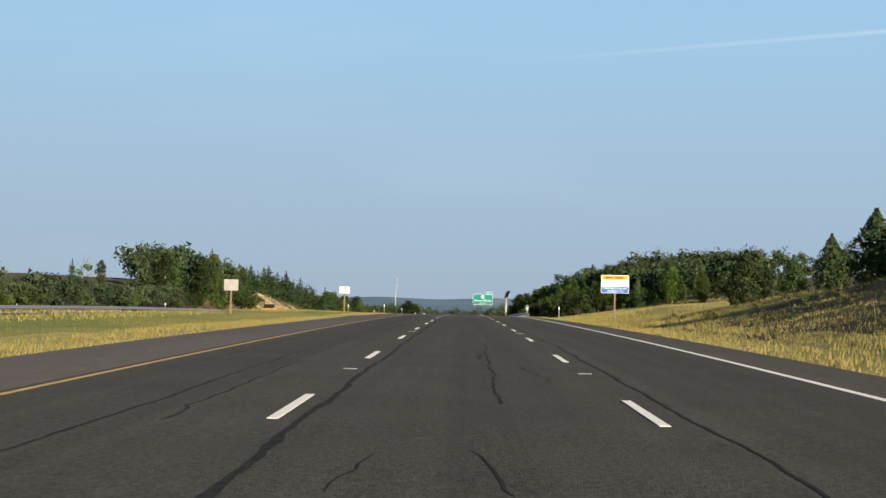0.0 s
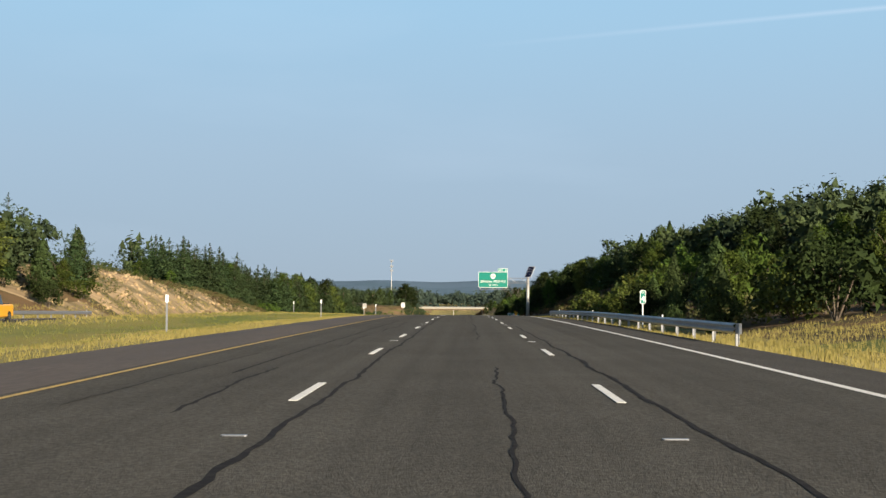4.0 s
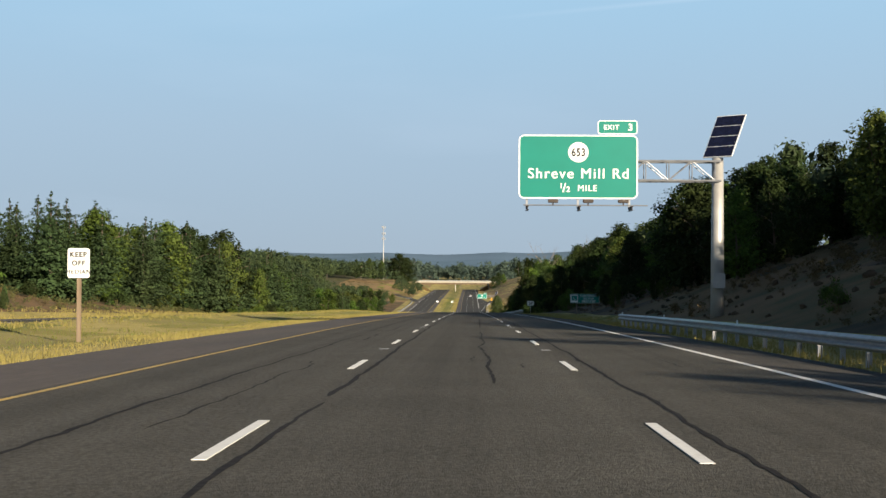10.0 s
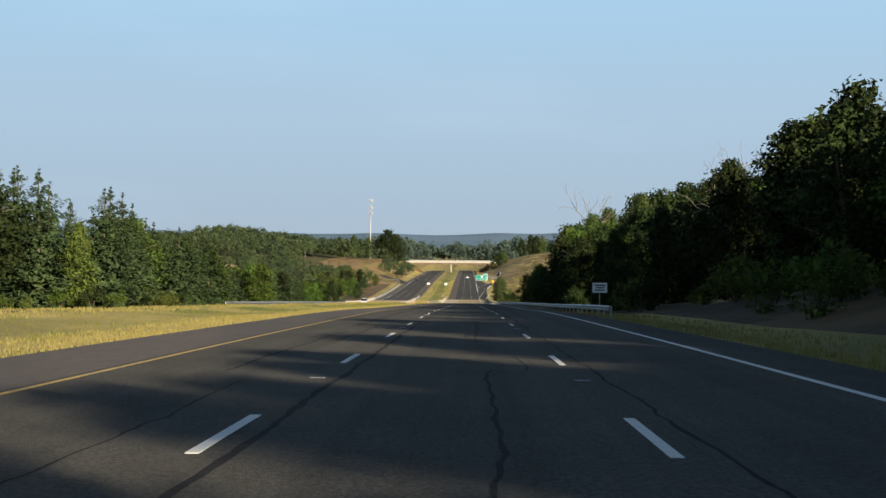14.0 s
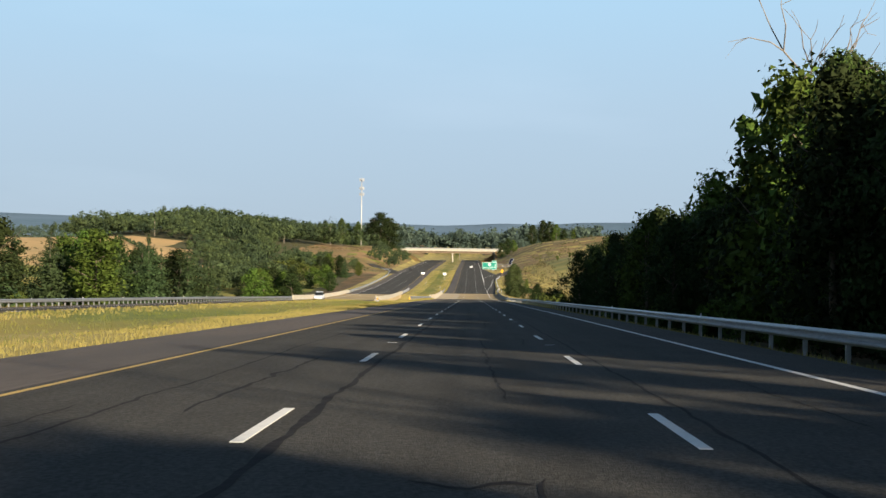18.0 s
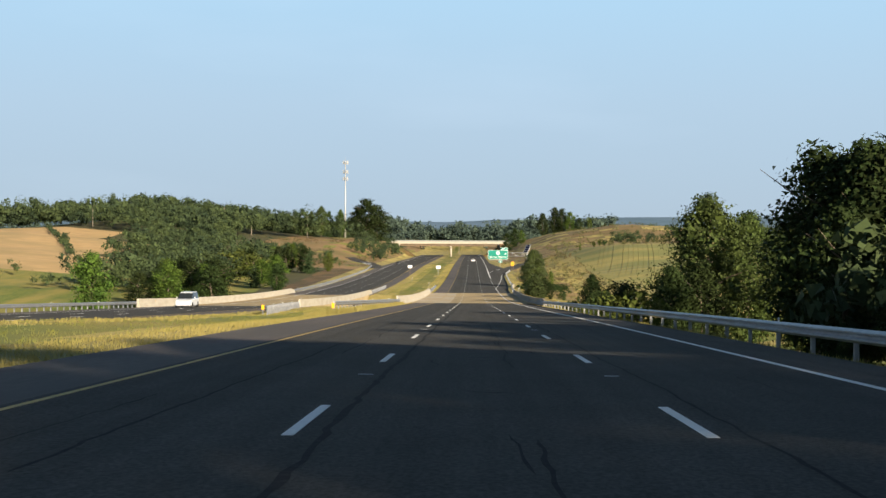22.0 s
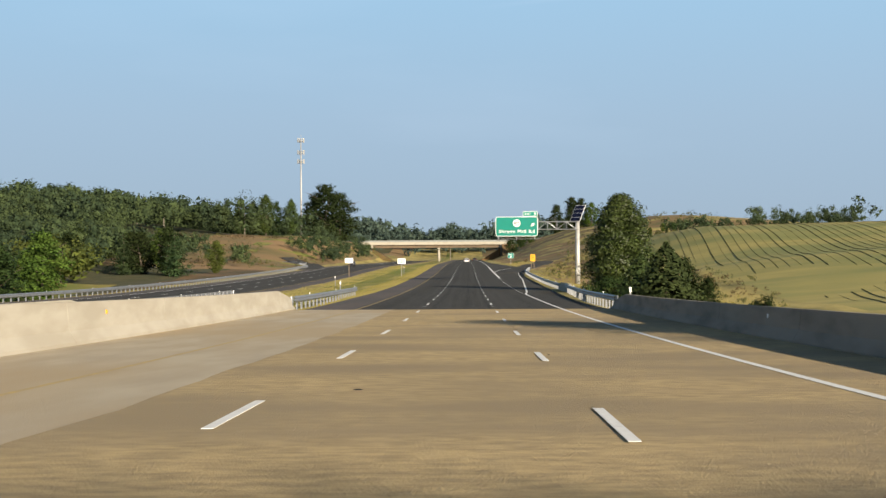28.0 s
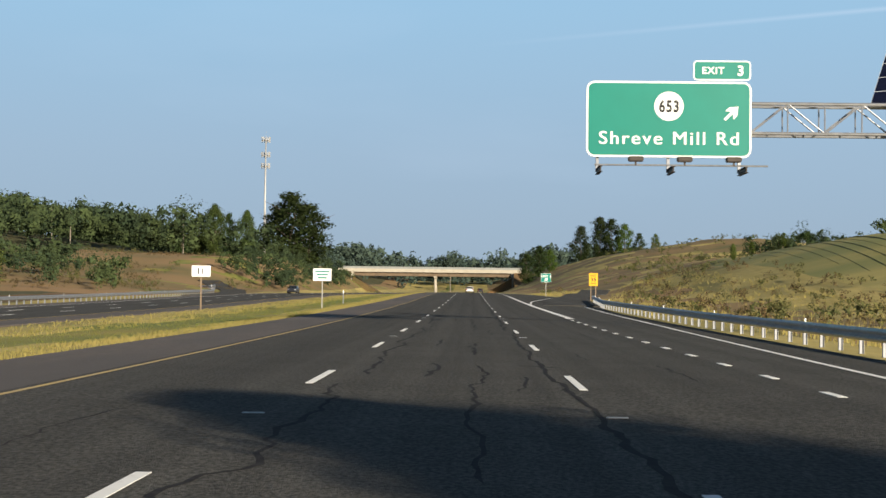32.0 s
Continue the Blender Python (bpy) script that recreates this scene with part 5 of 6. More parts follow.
def leaves(c, nrm, size, rng, aspect=1.25):
    """Three-cornered leaf sprays at centres c, facing nrm."""
    c, nrm = np.asarray(c), np.asarray(nrm)
    nrm = nrm / np.maximum(np.linalg.norm(nrm, axis=1, keepdims=True), 1e-6)
    u = np.cross(nrm, rng.normal(size=c.shape))
    u /= np.maximum(np.linalg.norm(u, axis=1, keepdims=True), 1e-6)
    w = np.cross(nrm, u)
    s = np.asarray(size).reshape(-1, 1)
    k = rng.uniform(-0.5, 0.5, (len(c), 1))
    v = np.stack([c - u * s - w * s * 0.4 * aspect, c + u * s - w * s * 0.4 * aspect, c + u * s * k + w * s * 0.6 * aspect - nrm * s * 0.2], 1).reshape(-1, 3)
    return v, np.arange(3 * len(c)).reshape(-1, 3)


def np_mesh(name, v, f, mat):
    me = bpy.data.meshes.new(name)
    me.from_pydata(v.tolist(), [], f.tolist())
    me.materials.append(mat)
    me.update()
    return me


def lobes_crown(h, rng, centre, radii, nlobe, lobe_r, per, leaf):
    C, N, S = [], [], []
    for k in range(nlobe):
        d = rng.normal(size=3)
        d /= np.linalg.norm(d)
        rr = rng.uniform(0.35, 1.0) ** 0.6
        lc = np.array(centre) + d * np.array(radii) * rr
        lr = lobe_r * rng.uniform(0.65, 1.3) * h
        p = rng.normal(size=(per, 3))
        p /= np.linalg.norm(p, axis=1, keepdims=True)
        q = p * np.array([1, 1, 0.8]) * lr * rng.uniform(0.55, 1.12, size=(per, 1))
        C.append(lc + q)
        N.append(p + 0.5 * rng.normal(size=(per, 3)) + np.array([0, 0, 0.35]))
        S.append(rng.uniform(0.6, 1.35, per) * leaf * h)
    return np.concatenate(C), np.concatenate(N), np.concatenate(S)


def limbs(h, rng, fork, spread, n, r0, bark_sides=7):
    chunks = [tube([(0, 0, -0.4), (rng.normal() * .01 * h, rng.normal() * .01 * h, fork * h), (rng.normal() * .03 * h, rng.normal() * .03 * h, h * 0.82)], [r0 * 1.25, r0 * 0.8, r0 * 0.2], bark_sides)]
    for k in range(n):
        a = 2 * math.pi * (k + rng.uniform(0, .6)) / n
        z = h * rng.uniform(fork * 0.75, 0.7)
        L = spread * h * rng.uniform(0.6, 1.0)
        chunks.append(tube([(0, 0, z), (math.cos(a) * L * .5, math.sin(a) * L * .5, z + L * .35), (math.cos(a) * L, math.sin(a) * L, z + L * rng.uniform(.5, .9))], [r0 * .45, r0 * .28, r0 * .08], 5))
    return join_parts(chunks)


def tree_kind(name, label, category, trunk, crown, crown_mat, bark=None):
    t = tagged(new(name), label, category, group="roadside trees" if category == "tree" else "roadside shrubs")
    ob = add("trunk", *trunk, bark or BARK, t)
    if crown is not None:
        c = new("crown", np_mesh("crown", crown[0], crown[1], crown_mat))
        c.parent = t
    return t


def ball(level):
    bm = bmesh.new()
    bmesh.ops.create_icosphere(bm, subdivisions=level, radius=1)
    v = np.array([tuple(q.co) for q in bm.verts])
    f = np.array([[q.index for q in fc.verts] for fc in bm.faces])
    bm.free()
    return v, f


BALL = ball(1)


def lumps(c, r, rng, flat=0.8, rounds=2):
    """Broad leaf sprays facing outwards round the points c, which close the inside of a crown."""
    mid = np.concatenate([BALL[0][BALL[1]].mean(1)] * rounds)
    wide = 0.50 / rounds ** 0.5
    C, N, S = [], [], []
    for q, k in zip(np.asarray(c), r):
        d = mid + 0.25 * rng.normal(size=mid.shape)
        C.append(q + d * rng.uniform(0.65, 1.2, (len(d), 1)) * k * np.array([1, 1, flat]))
        N.append(d + 0.4 * rng.normal(size=d.shape))
        S.append(rng.uniform(0.65, 1.0, len(d)) * wide * k)
    return leaves(np.concatenate(C), np.concatenate(N), np.concatenate(S), rng)


def merged(a, b):
    return np.concatenate([a[0], b[0]]), np.concatenate([a[1], b[1] + len(a[0])])


def broadleaf(seed, mat, label, wide=1.0, low=0.08, n=27, per=128, leaf=0.0138, peak=0.42, rough=1.0):
    """Crown of leafy lobes inside an uneven ovoid that is widest at the height peak, dense inside."""
    rng = np.random.default_rng(seed)
    h = 10.0
    C, N, S, K, R = [], [], [], [], []
    for k in range(n):
        t = 0.02 + 0.98 * (k + rng.uniform(0, 1)) / n
        z = h * (low + (0.93 - low) * t)
        r = h * 0.27 * wide * (math.sin(math.pi * min(1, 0.5 * t / peak if t < peak else 0.5 + 0.5 * (t - peak) / (1 - peak))) ** 0.6) * rng.uniform(0.75, 1.15)
        a = 2.4 * k + rng.uniform(-0.8, 0.8)
        d = math.sqrt(rng.uniform(0.2, 1)) * max(r - 0.07 * h, 0)
        lc = np.array([math.cos(a) * d, math.sin(a) * d, z])
        lr = h * rng.uniform(0.075, 0.135) * (0.7 if t > 0.88 else 1)
        p = rng.normal(size=(per, 3))
        p /= np.linalg.norm(p, axis=1, keepdims=True)
        reach = np.where(rng.uniform(size=(per, 1)) < 0.18, rng.uniform(1.0, 1.08 + 0.14 * rough, size=(per, 1)), rng.uniform(0.58, 1.06, size=(per, 1)))
        C.append(lc + p * np.array([1.1, 1.1, 0.78]) * lr * reach)
        N.append(p + 0.55 * rng.normal(size=(per, 3)) + np.array([0, 0, 0.35]))
        S.append(rng.uniform(0.55, 1.4, per) * leaf * h)
        K.append(lc * np.array([0.94, 0.94, 1]))
        R.append(lr * 0.68)
    C, N, S = np.concatenate(C), np.concatenate(N), np.concatenate(S)
    keep = C[:, 2] > 0.02 * h
    crown = merged(leaves(C[keep], N[keep], S[keep], rng), lumps(K, R, rng))
    return tree_kind("broadleaf_tree", label, "tree", limbs(h, rng, 0.25, 0.24 * wide, 6, 0.15), crown, mat)


def pine(seed, mat, label, width=0.27, base=0.05, whorls=25, tip=0.9):
    """Layered boughs, each a feathery plate of fine needle sprays that droops and turns up at its tip."""
    rng = np.random.default_rng(seed)
    h = 10.0
    C, N, S, K, R = [], [], [], [], []
    for w in range(whorls):
        t = w / (whorls - 1)
        z = h * (base + (0.95 - base) * t) + h * rng.uniform(-.02, .02)
        L = width * h * ((1 - t) ** tip * 1.2 + 0.03) * rng.uniform(0.7, 1.25)
        nb = 6 if t < 0.75 else 4
        a0 = rng.uniform(0, 6.28)
        for b in range(nb):
            a = a0 + 6.283 * b / nb + rng.uniform(-.4, .4)
            LL = L * rng.uniform(0.5, 1.3)
            lift = rng.uniform(-0.05, 0.06) * h * (1 - t)
            zb = z + rng.uniform(-0.024, 0.024) * h
            m = 29
            q = np.sqrt(rng.uniform(0.04, 1, m))
            side = rng.normal(size=m) * 0.22 * LL * (1.15 - q)
            x, y = LL * q, side
            wob = rng.normal(size=(m, 3)) * np.array([0.012, 0.012, 0.019]) * h * (1.1 - 0.8 * t)
            C.append(np.stack([np.cos(a) * x - np.sin(a) * y, np.sin(a) * x + np.cos(a) * y, zb + lift * q + LL * (0.26 * q * q - 0.02)], 1) + wob)
            N.append(np.stack([np.cos(a) * 0.5 + rng.normal(size=m) * .5, np.sin(a) * 0.5 + rng.normal(size=m) * .5, np.ones(m) * 0.9], 1))
            S.append(rng.uniform(0.5, 1.3, m) * 0.0185 * h * (1.1 - 0.72 * t))
        if t < 0.85:
            K.append((0, 0, z))
            R.append(max(0.02 * h, 0.34 * L))
    C, N, S = np.concatenate(C), np.concatenate(N), np.concatenate(S)
    crown = merged(leaves(C, N, S, rng, 1.0), lumps(K, R, rng, 1.0))
    return tree_kind("pine_tree", label, "tree", tube([(0, 0, -.4), (0, 0, h * .5), (0, 0, h * .96)], [0.14, 0.09, 0.02], 7), crown, mat)


def cedar(seed, mat, label, width=0.22):
    rng = np.random.default_rng(seed)
    h = 10.0
    n = 2300
    t = rng.uniform(0, 1, n) ** 1.25
    a = rng.uniform(0, 6.283, n)
    prof = lambda t: width * h * np.sin(np.clip(0.16 + t * 0.86, 0, 1) * math.pi) ** 0.7 * (1 - 0.55 * t) * 1.25
    lump = 1 + 0.26 * np.sin(a * 3 + t * 9) * np.sin(t * 17 + a)
    r = prof(t) * lump * np.sqrt(rng.uniform(0.55, 1.15, n))
    C = np.stack([np.cos(a) * r, np.sin(a) * r, h * (0.02 + 0.98 * t)], 1)
    N = np.stack([np.cos(a), np.sin(a), 0.6 * np.ones(n)], 1) + 0.5 * rng.normal(size=(n, 3))
    T = np.linspace(0.06, 0.9, 9)
    core = lumps([(0, 0, h * (0.02 + 0.98 * q)) for q in T], [prof(q) * 0.74 for q in T], rng, 0.9)
    crown = merged(leaves(C, N, rng.uniform(0.5, 1.3, n) * 0.024 * h, rng), core)
    return tree_kind("cedar_tree", label, "tree", tube([(0, 0, -.4), (0, 0, h * .9)], [0.16, 0.03], 6), crown, mat)


def shrub(seed, mat, label):
    rng = np.random.default_rng(seed)
    h = 10.0
    C, N, S = lobes_crown(h, rng, (0, 0, h * 0.45), (0.42 * h, 0.42 * h, 0.36 * h), 13, 0.19, 118, 0.023)
    keep = C[:, 2] > -0.2
    t = tagged(new("shrub"), label, "shrub", group="roadside shrubs")
    add("stem", *join_parts([tube([(0, 0, -.3), (2.2 * math.cos(a), 2.2 * math.sin(a), 5.5)], [0.14, 0.05], 5) for a in (0.3, 1.9, 3.4, 5.1)]), BARK, t)
    K = np.array([0, 0, 0.42 * h]) + rng.normal(size=(9, 3)) * np.array([0.2, 0.2, 0.14]) * h
    c = new("foliage", np_mesh("foliage", *merged(leaves(C[keep], N[keep], S[keep], rng), lumps(K, rng.uniform(0.13, 0.2, 9) * h, rng)), mat))
    c.parent = t
    return t


def bare_tree(seed, label):
    rng = np.random.default_rng(seed)
    h = 10.0
    chunks = []

    def grow(p, d, L, r, depth):
        q = p + d * L
        mid = (p + q) / 2 + Vector(rng.normal(size=3) * L * 0.07)
        chunks.append(tube([p, mid, q], [r, r * .8, r * .55], 5))
        if depth:
            for _ in range(3 if depth > 1 else 2):
                nd = (d + Vector(rng.normal(size=3) * 0.55) + Vector((0, 0, .1))).normalized()
                grow(q, nd, L * rng.uniform(.5, .75), r * .5, depth - 1)

    grow(Vector((0, 0, -.4)), Vector((0.04, 0, 1)), h * 0.42, 0.17, 4)
    C, N, S = lobes_crown(h, rng, (0.4, 0, h * 0.6), (0.2 * h, 0.2 * h, 0.2 * h), 6, 0.075, 40, 0.026)
    return tree_kind("half_bare_tree", label, "tree", join_parts(chunks), cards(C, N, S, rng), LEAF, PALE_BARK)


KINDS = {
    "b": [broadleaf(1, LEAF, "broadleaf tree with mid-green summer crown"), broadleaf(2, LEAF, "spreading broadleaf tree with uneven crown", 1.25, 0.14, peak=0.55),
          broadleaf(3, LEAF_LIME, "light yellow-green young broadleaf tree", 0.85, 0.04), broadleaf(4, LEAF_SHADE, "tall dark-green broadleaf tree", 0.95, 0.16, peak=0.6)],
    "d": [broadleaf(5, LEAF_SHADE, "dense dark-green broadleaf tree", 1.15, 0.03), broadleaf(6, LEAF_SHADE, "dark leafy tree reaching down to the ground", 0.95, 0.02), broadleaf(7, LEAF, "leafy roadside tree with low branches", 1.1, 0.03)],
    "p": [pine(11, NEEDLE, "dark green pine with layered branches"), pine(12, NEEDLE, "slender green pine on the slope", 0.22, 0.04), pine(13, NEEDLE, "broad pine with drooping branches", 0.33, 0.06, 22, 0.8)],
    "c": [cedar(21, CEDAR, "dense conical red cedar on the bank", 0.26), cedar(22, CEDAR, "narrow dark cedar beside the road", 0.19)],
    "s": [shrub(31, LEAF, "rounded green shrub at the roadside"), shrub(32, LEAF_LIME, "pale green shrub at the field edge"), shrub(33, LEAF_SHADE, "dark thicket shrub among trees")],
    "x": [bare_tree(41, "half-bare tree with pale dead limbs"), bare_tree(42, "dying tree with bare pale branches")],
    "y": [broadleaf(8, LEAF_GLOSS, "tall dense sycamore with glossy mid-green crown", 1.12, 0.02, 62, 760, 0.0085, 0.27, 0.7)],
    "t": [broadleaf(17, LEAF_TALL, "tall airy broadleaf tree above the roadside thicket", 1.2, 0.10, 46, 330, 0.0078, 0.5, 1.2)],
    "n": [broadleaf(9, LEAF_SHADE, "dense shady dark-green tree beside the guardrail", 1.15, 0.02, 36, 185, 0.0112), broadleaf(10, LEAF_SHADE, "tall leafy tree crowding the roadside", 1.0, 0.03, 36, 185, 0.0112, 0.5),
          broadleaf(14, LEAF_SHADE, "dark roadside tree with ragged crown", 1.1, 0.04, 34, 185, 0.0112, 0.45, 1.6)],
}
# ---- woods beyond, as masses of leaf clumps ----
def woods(name, spots, mat, label, cards_per=119, leaf=0.050):
    rng = np.random.default_rng(len(spots))
    C, N, S, K, R = [], [], [], [], []
    for x, y, h in spots:
        g = ground(x, y)
        nl = 7
        wide = rng.uniform(0.75, 1.25)
        for k in range(nl):
            lc = np.array([x, y, g + h * rng.uniform(0.30, 0.84)]) + rng.normal(size=3) * np.array([.26 * wide, .26 * wide, .05]) * h
            lr = h * rng.uniform(0.15, 0.25) * wide
            m = cards_per // nl
            p = rng.normal(size=(m, 3))
            p /= np.linalg.norm(p, axis=1, keepdims=True)
            C.append(lc + p * lr * rng.uniform(.62, 1.04, size=(m, 1)))
            N.append(p + .4 * rng.normal(size=(m, 3)) + np.array([0, 0, .3]))
            S.append(rng.uniform(.6, 1.3, m) * leaf * h)
            if h > 3 and k % 2 == 0:
                K.append(lc)
                R.append(lr * 0.78)
            elif h <= 3:
                C.append(lc[None] + rng.normal(size=(3, 3)) * lr * 0.28)
                N.append(rng.normal(size=(3, 3)))
                S.append(np.full(3, lr * 0.4))
    v, f = leaves(np.concatenate(C), np.concatenate(N), np.concatenate(S) * (0.95 if K else 1), rng)
    if K:
        v, f = merged((v, f), lumps(K, R, rng, 0.8, 1))
    tagged(new(name, np_mesh(name, v, f, mat)), label, "woodland", kind="stuff")


USED = set()


def plant(kind, x, y, h, i=None, seed=0, squash=1.0):
    rng = random.Random(hash((round(x * 10), round(y * 10), seed)) & 0xffffff)
    protos = KINDS[kind]
    t = protos[i if i is not None else rng.randrange(len(protos))]
    s = h / 10.0
    w = s * squash * rng.uniform(0.9, 1.12)
    m = pose(x, y, ground(x, y) - 0.05, 0, 0, rng.uniform(0, 360)) @ Matrix.Diagonal((w, w, s, 1))
    if t.name not in USED:
        USED.add(t.name)
        t.matrix_basis = m
        return t
    return copy_thing(t, m @ Matrix.Diagonal((1 / t.scale[0], 1 / t.scale[1], 1 / t.scale[2], 1)))


def grove(n, x0, x1, y0, y1, kinds, h0, h1, seed, gap=3.0, edge=None, squash=1.0):
    rng = random.Random(seed)
    done = []
    tries = 0
    while len(done) < n and tries < n * 30:
        tries += 1
        x, y = rng.uniform(x0, x1), rng.uniform(y0, y1)
        if edge and not edge(x, y):
            continue
        if any((x - a) ** 2 + (y - b) ** 2 < gap * gap for a, b in done):
            continue
        done.append((x, y))
        plant(rng.choice(kinds), x, y, rng.uniform(h0, h1), squash=squash)


def canopy(n, x0, x1, y0, y1, kinds, o0, o1, seed, gap=4.0, squash=1.0):
    """Trees whose tops stand o0 to o1 metres above the road beside them."""
    rng = random.Random(seed)
    done = []
    for _ in range(n * 30):
        x, y = rng.uniform(x0, x1), rng.uniform(y0, y1)
        if len(done) >= n or any((x - a) ** 2 + (y - b) ** 2 < gap * gap for a, b in done):
            continue
        done.append((x, y))
        plant(rng.choice(kinds), x, y, max(2.0, rng.uniform(o0, o1) + float(zroad(y)) - ground(x, y)), squash=squash)


TOP_Y = [200, 265, 300, 330, 355, 380, 437, 456, 475, 500, 530, 547, 573, 610, 640, 665, 700, 724, 745, 760, 785, 800, 842, 850, 900]
TOP_Z = [7, 8.5, 10, 11, 12, 12.8, 13, 11.8, 12, 12, 13.8, 13.5, 15, 14, 13, 16, 18, 18, 14, 11, 12.5, 13.5, 15.5, 7.5, 9]
LTOP_Y = [200, 232, 246, 269, 303, 345, 376, 392, 400, 423, 442, 505, 521, 562, 605, 652, 681, 714, 757, 803, 840, 870]
LTOP_Z = [4, 6, 10, 12, 13, 12, 11.5, 9, 7, 11, 15, 15.5, 13.5, 14, 15.5, 16.5, 14, 13, 12, 9.5, 10.5, 9]


def skyline(x, y):
    """How high the tree tops stand over the road beside them."""
    if x > 0:
        return float(np.interp(y, TOP_Y, TOP_Z)) * (0.3 + 0.7 * x / 24)
    return float(np.interp(y, LTOP_Y, LTOP_Z)) * (0.4 + 0.6 * -x / 52)


def stand(n, x0, x1, y0, y1, kinds, f0, f1, seed, gap=3.2, squash=1.0, keep=None):
    """Trees whose tops reach f0 to f1 of the skyline."""
    rng = random.Random(seed)
    done = []
    for _ in range(n * 30):
        x, y = rng.uniform(x0, x1), rng.uniform(y0, y1)
        if len(done) >= n or (keep and not keep(x, y)) or any((x - a) ** 2 + (y - b) ** 2 < gap * gap for a, b in done):
            continue
        done.append((x, y))
        plant(rng.choice(kinds), x, y, max(2.0, rng.uniform(f0, f1) * skyline(x, y) + float(zroad(y)) - ground(x, y)), squash=squash)


# right side
# Trees out of view, added to shade the bank; heights follow their shadow's reach.
bank = [(21 + (k * 7.3) % 16, 2 + (k * 2.3) % 88) for k in range(52)]
woods("bank_trees", [(x, y, max(2.0, (x - 9) / 2.15 + float(zroad(y)) - ground(x, y))) for x, y in bank], WOODS, "dense trees added out of view above the roadside bank to shade it", 252, 0.035)
for x, y, top, wide in ((19.6, 118.0, 6.3, 1.3), (22.8, 108.0, 6.9, 1.1), (22.5, 98.0, 7.7, 1.2), (22.4, 116.0, 5.9, 1.1)):
    plant("c", x, y, max(2.0, top - ground(x, y)), 0, squash=wide)
# Stand kept beyond the right edge of view, added for shade on the bank.
grove(12, 22, 38, 50, 104, "cccd", 4.5, 6.5, 1, 3.8, lambda x, y: x > 3 + 0.35 * (y - 24))
grove(8, 26, 44, 60, 170, "cbs", 2.5, 4.0, 2, 5.0)
grove(16, 20, 40, 180, 222, "bdss", 2.5, 4.5, 3, 3.8, lambda x, y: x > 40 - (y - 178) * 0.55)
grove(30, 15, 25, 212, 296, "dbsbsc", 2.8, 5.0, 4, 2.6)
grove(30, 11.6, 18, 216, 294, "sssc", 2.0, 3.6, 57, 1.9)
stand(27, 22, 36, 218, 325, "bbdcpd", 0.78, 1.0, 5, 3.1)
stand(22, 24.5, 36, 318, 400, "dbpcdp", 0.8, 1.0, 6, 3.0, 1.1)
stand(17, 24, 34, 388, 458, "dbdpc", 0.8, 1.0, 43, 2.9, 1.1)
grove(20, 13, 27, 318, 450, "ss", 0.9, 2.0, 7, 3.4)
stand(9, 17.5, 30, 444, 462, "ddnd", 0.82, 1.0, 8, 2.7, 1.15)
stand(17, 17.5, 32, 462, 500, "ddnd", 1.0, 1.2, 64, 2.8, 1.2)
stand(22, 18.0, 30, 501, 545, "ddnb", 0.78, 0.96, 53, 2.8, 1.15)
stand(19, 19, 34, 545, 600, "dndb", 0.78, 1.0, 37, 3.2, 1.12)
plant("x", 24, 606, 14, 1)
grove(20, 13.5, 19, 470, 600, "sscd", 1.6, 3.8, 9, 3.0)
stand(5, 26, 41, 600, 625, "nd", 0.62, 0.84, 44, 4.2)
stand(9, 24, 41, 626, 655, "nd", 0.82, 1.0, 65, 3.8)
stand(11, 26, 38, 650, 722, "nd", 0.75, 0.95, 60, 4.2)
stand(10, 18.5, 27, 652, 696, "nd", 0.7, 0.92, 52, 3.4)
stand(4, 18.5, 27, 698, 734, "nd", 0.5, 0.62, 90, 3.4)
stand(3, 27, 35, 714, 740, "nd", 0.88, 1.04, 92, 5.0)
stand(11, 19, 33, 736, 778, "nd", 0.9, 1.1, 50, 3.7)
stand(4, 20, 33, 778, 800, "nd", 0.62, 0.78, 89, 3.7)
stand(3, 20.5, 26, 801, 813, "nn", 0.72, 0.84, 51, 3.0)
stand(3, 24, 34, 814, 843, "nn", 0.6, 0.75, 91, 4.6)
canopy(7, 34, 45, 836, 890, "nd", 8.0, 10.5, 46, 4.6, 0.9)
canopy(5, 38.5, 47, 893, 908, "n", 17.5, 19.5, 47, 3.6)
stand(4, 12.8, 17.5, 600, 625, "nnd", 0.62, 0.9, 35, 3.4)
stand(7, 12.8, 18, 627, 652, "nnd", 0.76, 0.94, 66, 3.0)
stand(8, 12.8, 17.5, 652, 690, "nnd", 0.75, 1.0, 61, 3.0)
canopy(20, 12.4, 17.0, 686, 798, "nnd", 6.2, 8.3, 10, 3.2)
grove(18, 11.4, 14.0, 588, 812, "ssd", 1.8, 3.6, 11, 3.5)
plant("x", 17.6, 700, 20.5, 0)
for x, y, k in ((19.2, 694, 0.97), (22.8, 705, 0.95), (28.4, 708, 0.95)):
    plant("t", x, y, k * skyline(x, y) + zr(y) - ground(x, y), 0, squash=0.75)
plant("t", 34.6, 956, -4.8 - ground(34.6, 956), 0, squash=1.1)
plant("t", 44, 938, -8 - ground(44, 938), 0)
plant("t", 44.5, 974, -7 - ground(44.5, 974), 0)
canopy(6, 13.5, 20, 918, 933, "nsn", 2.6, 4.6, 13, 2.6)
canopy(5, 26, 36, 936, 980, "tn", 3.5, 7.0, 48, 4.5)
grove(7, 12.5, 20, 905, 925, "s", 1.6, 3.0, 49, 2.4)
plant("y", 14.6, 1077.5, 10.0, 0, squash=1.12)
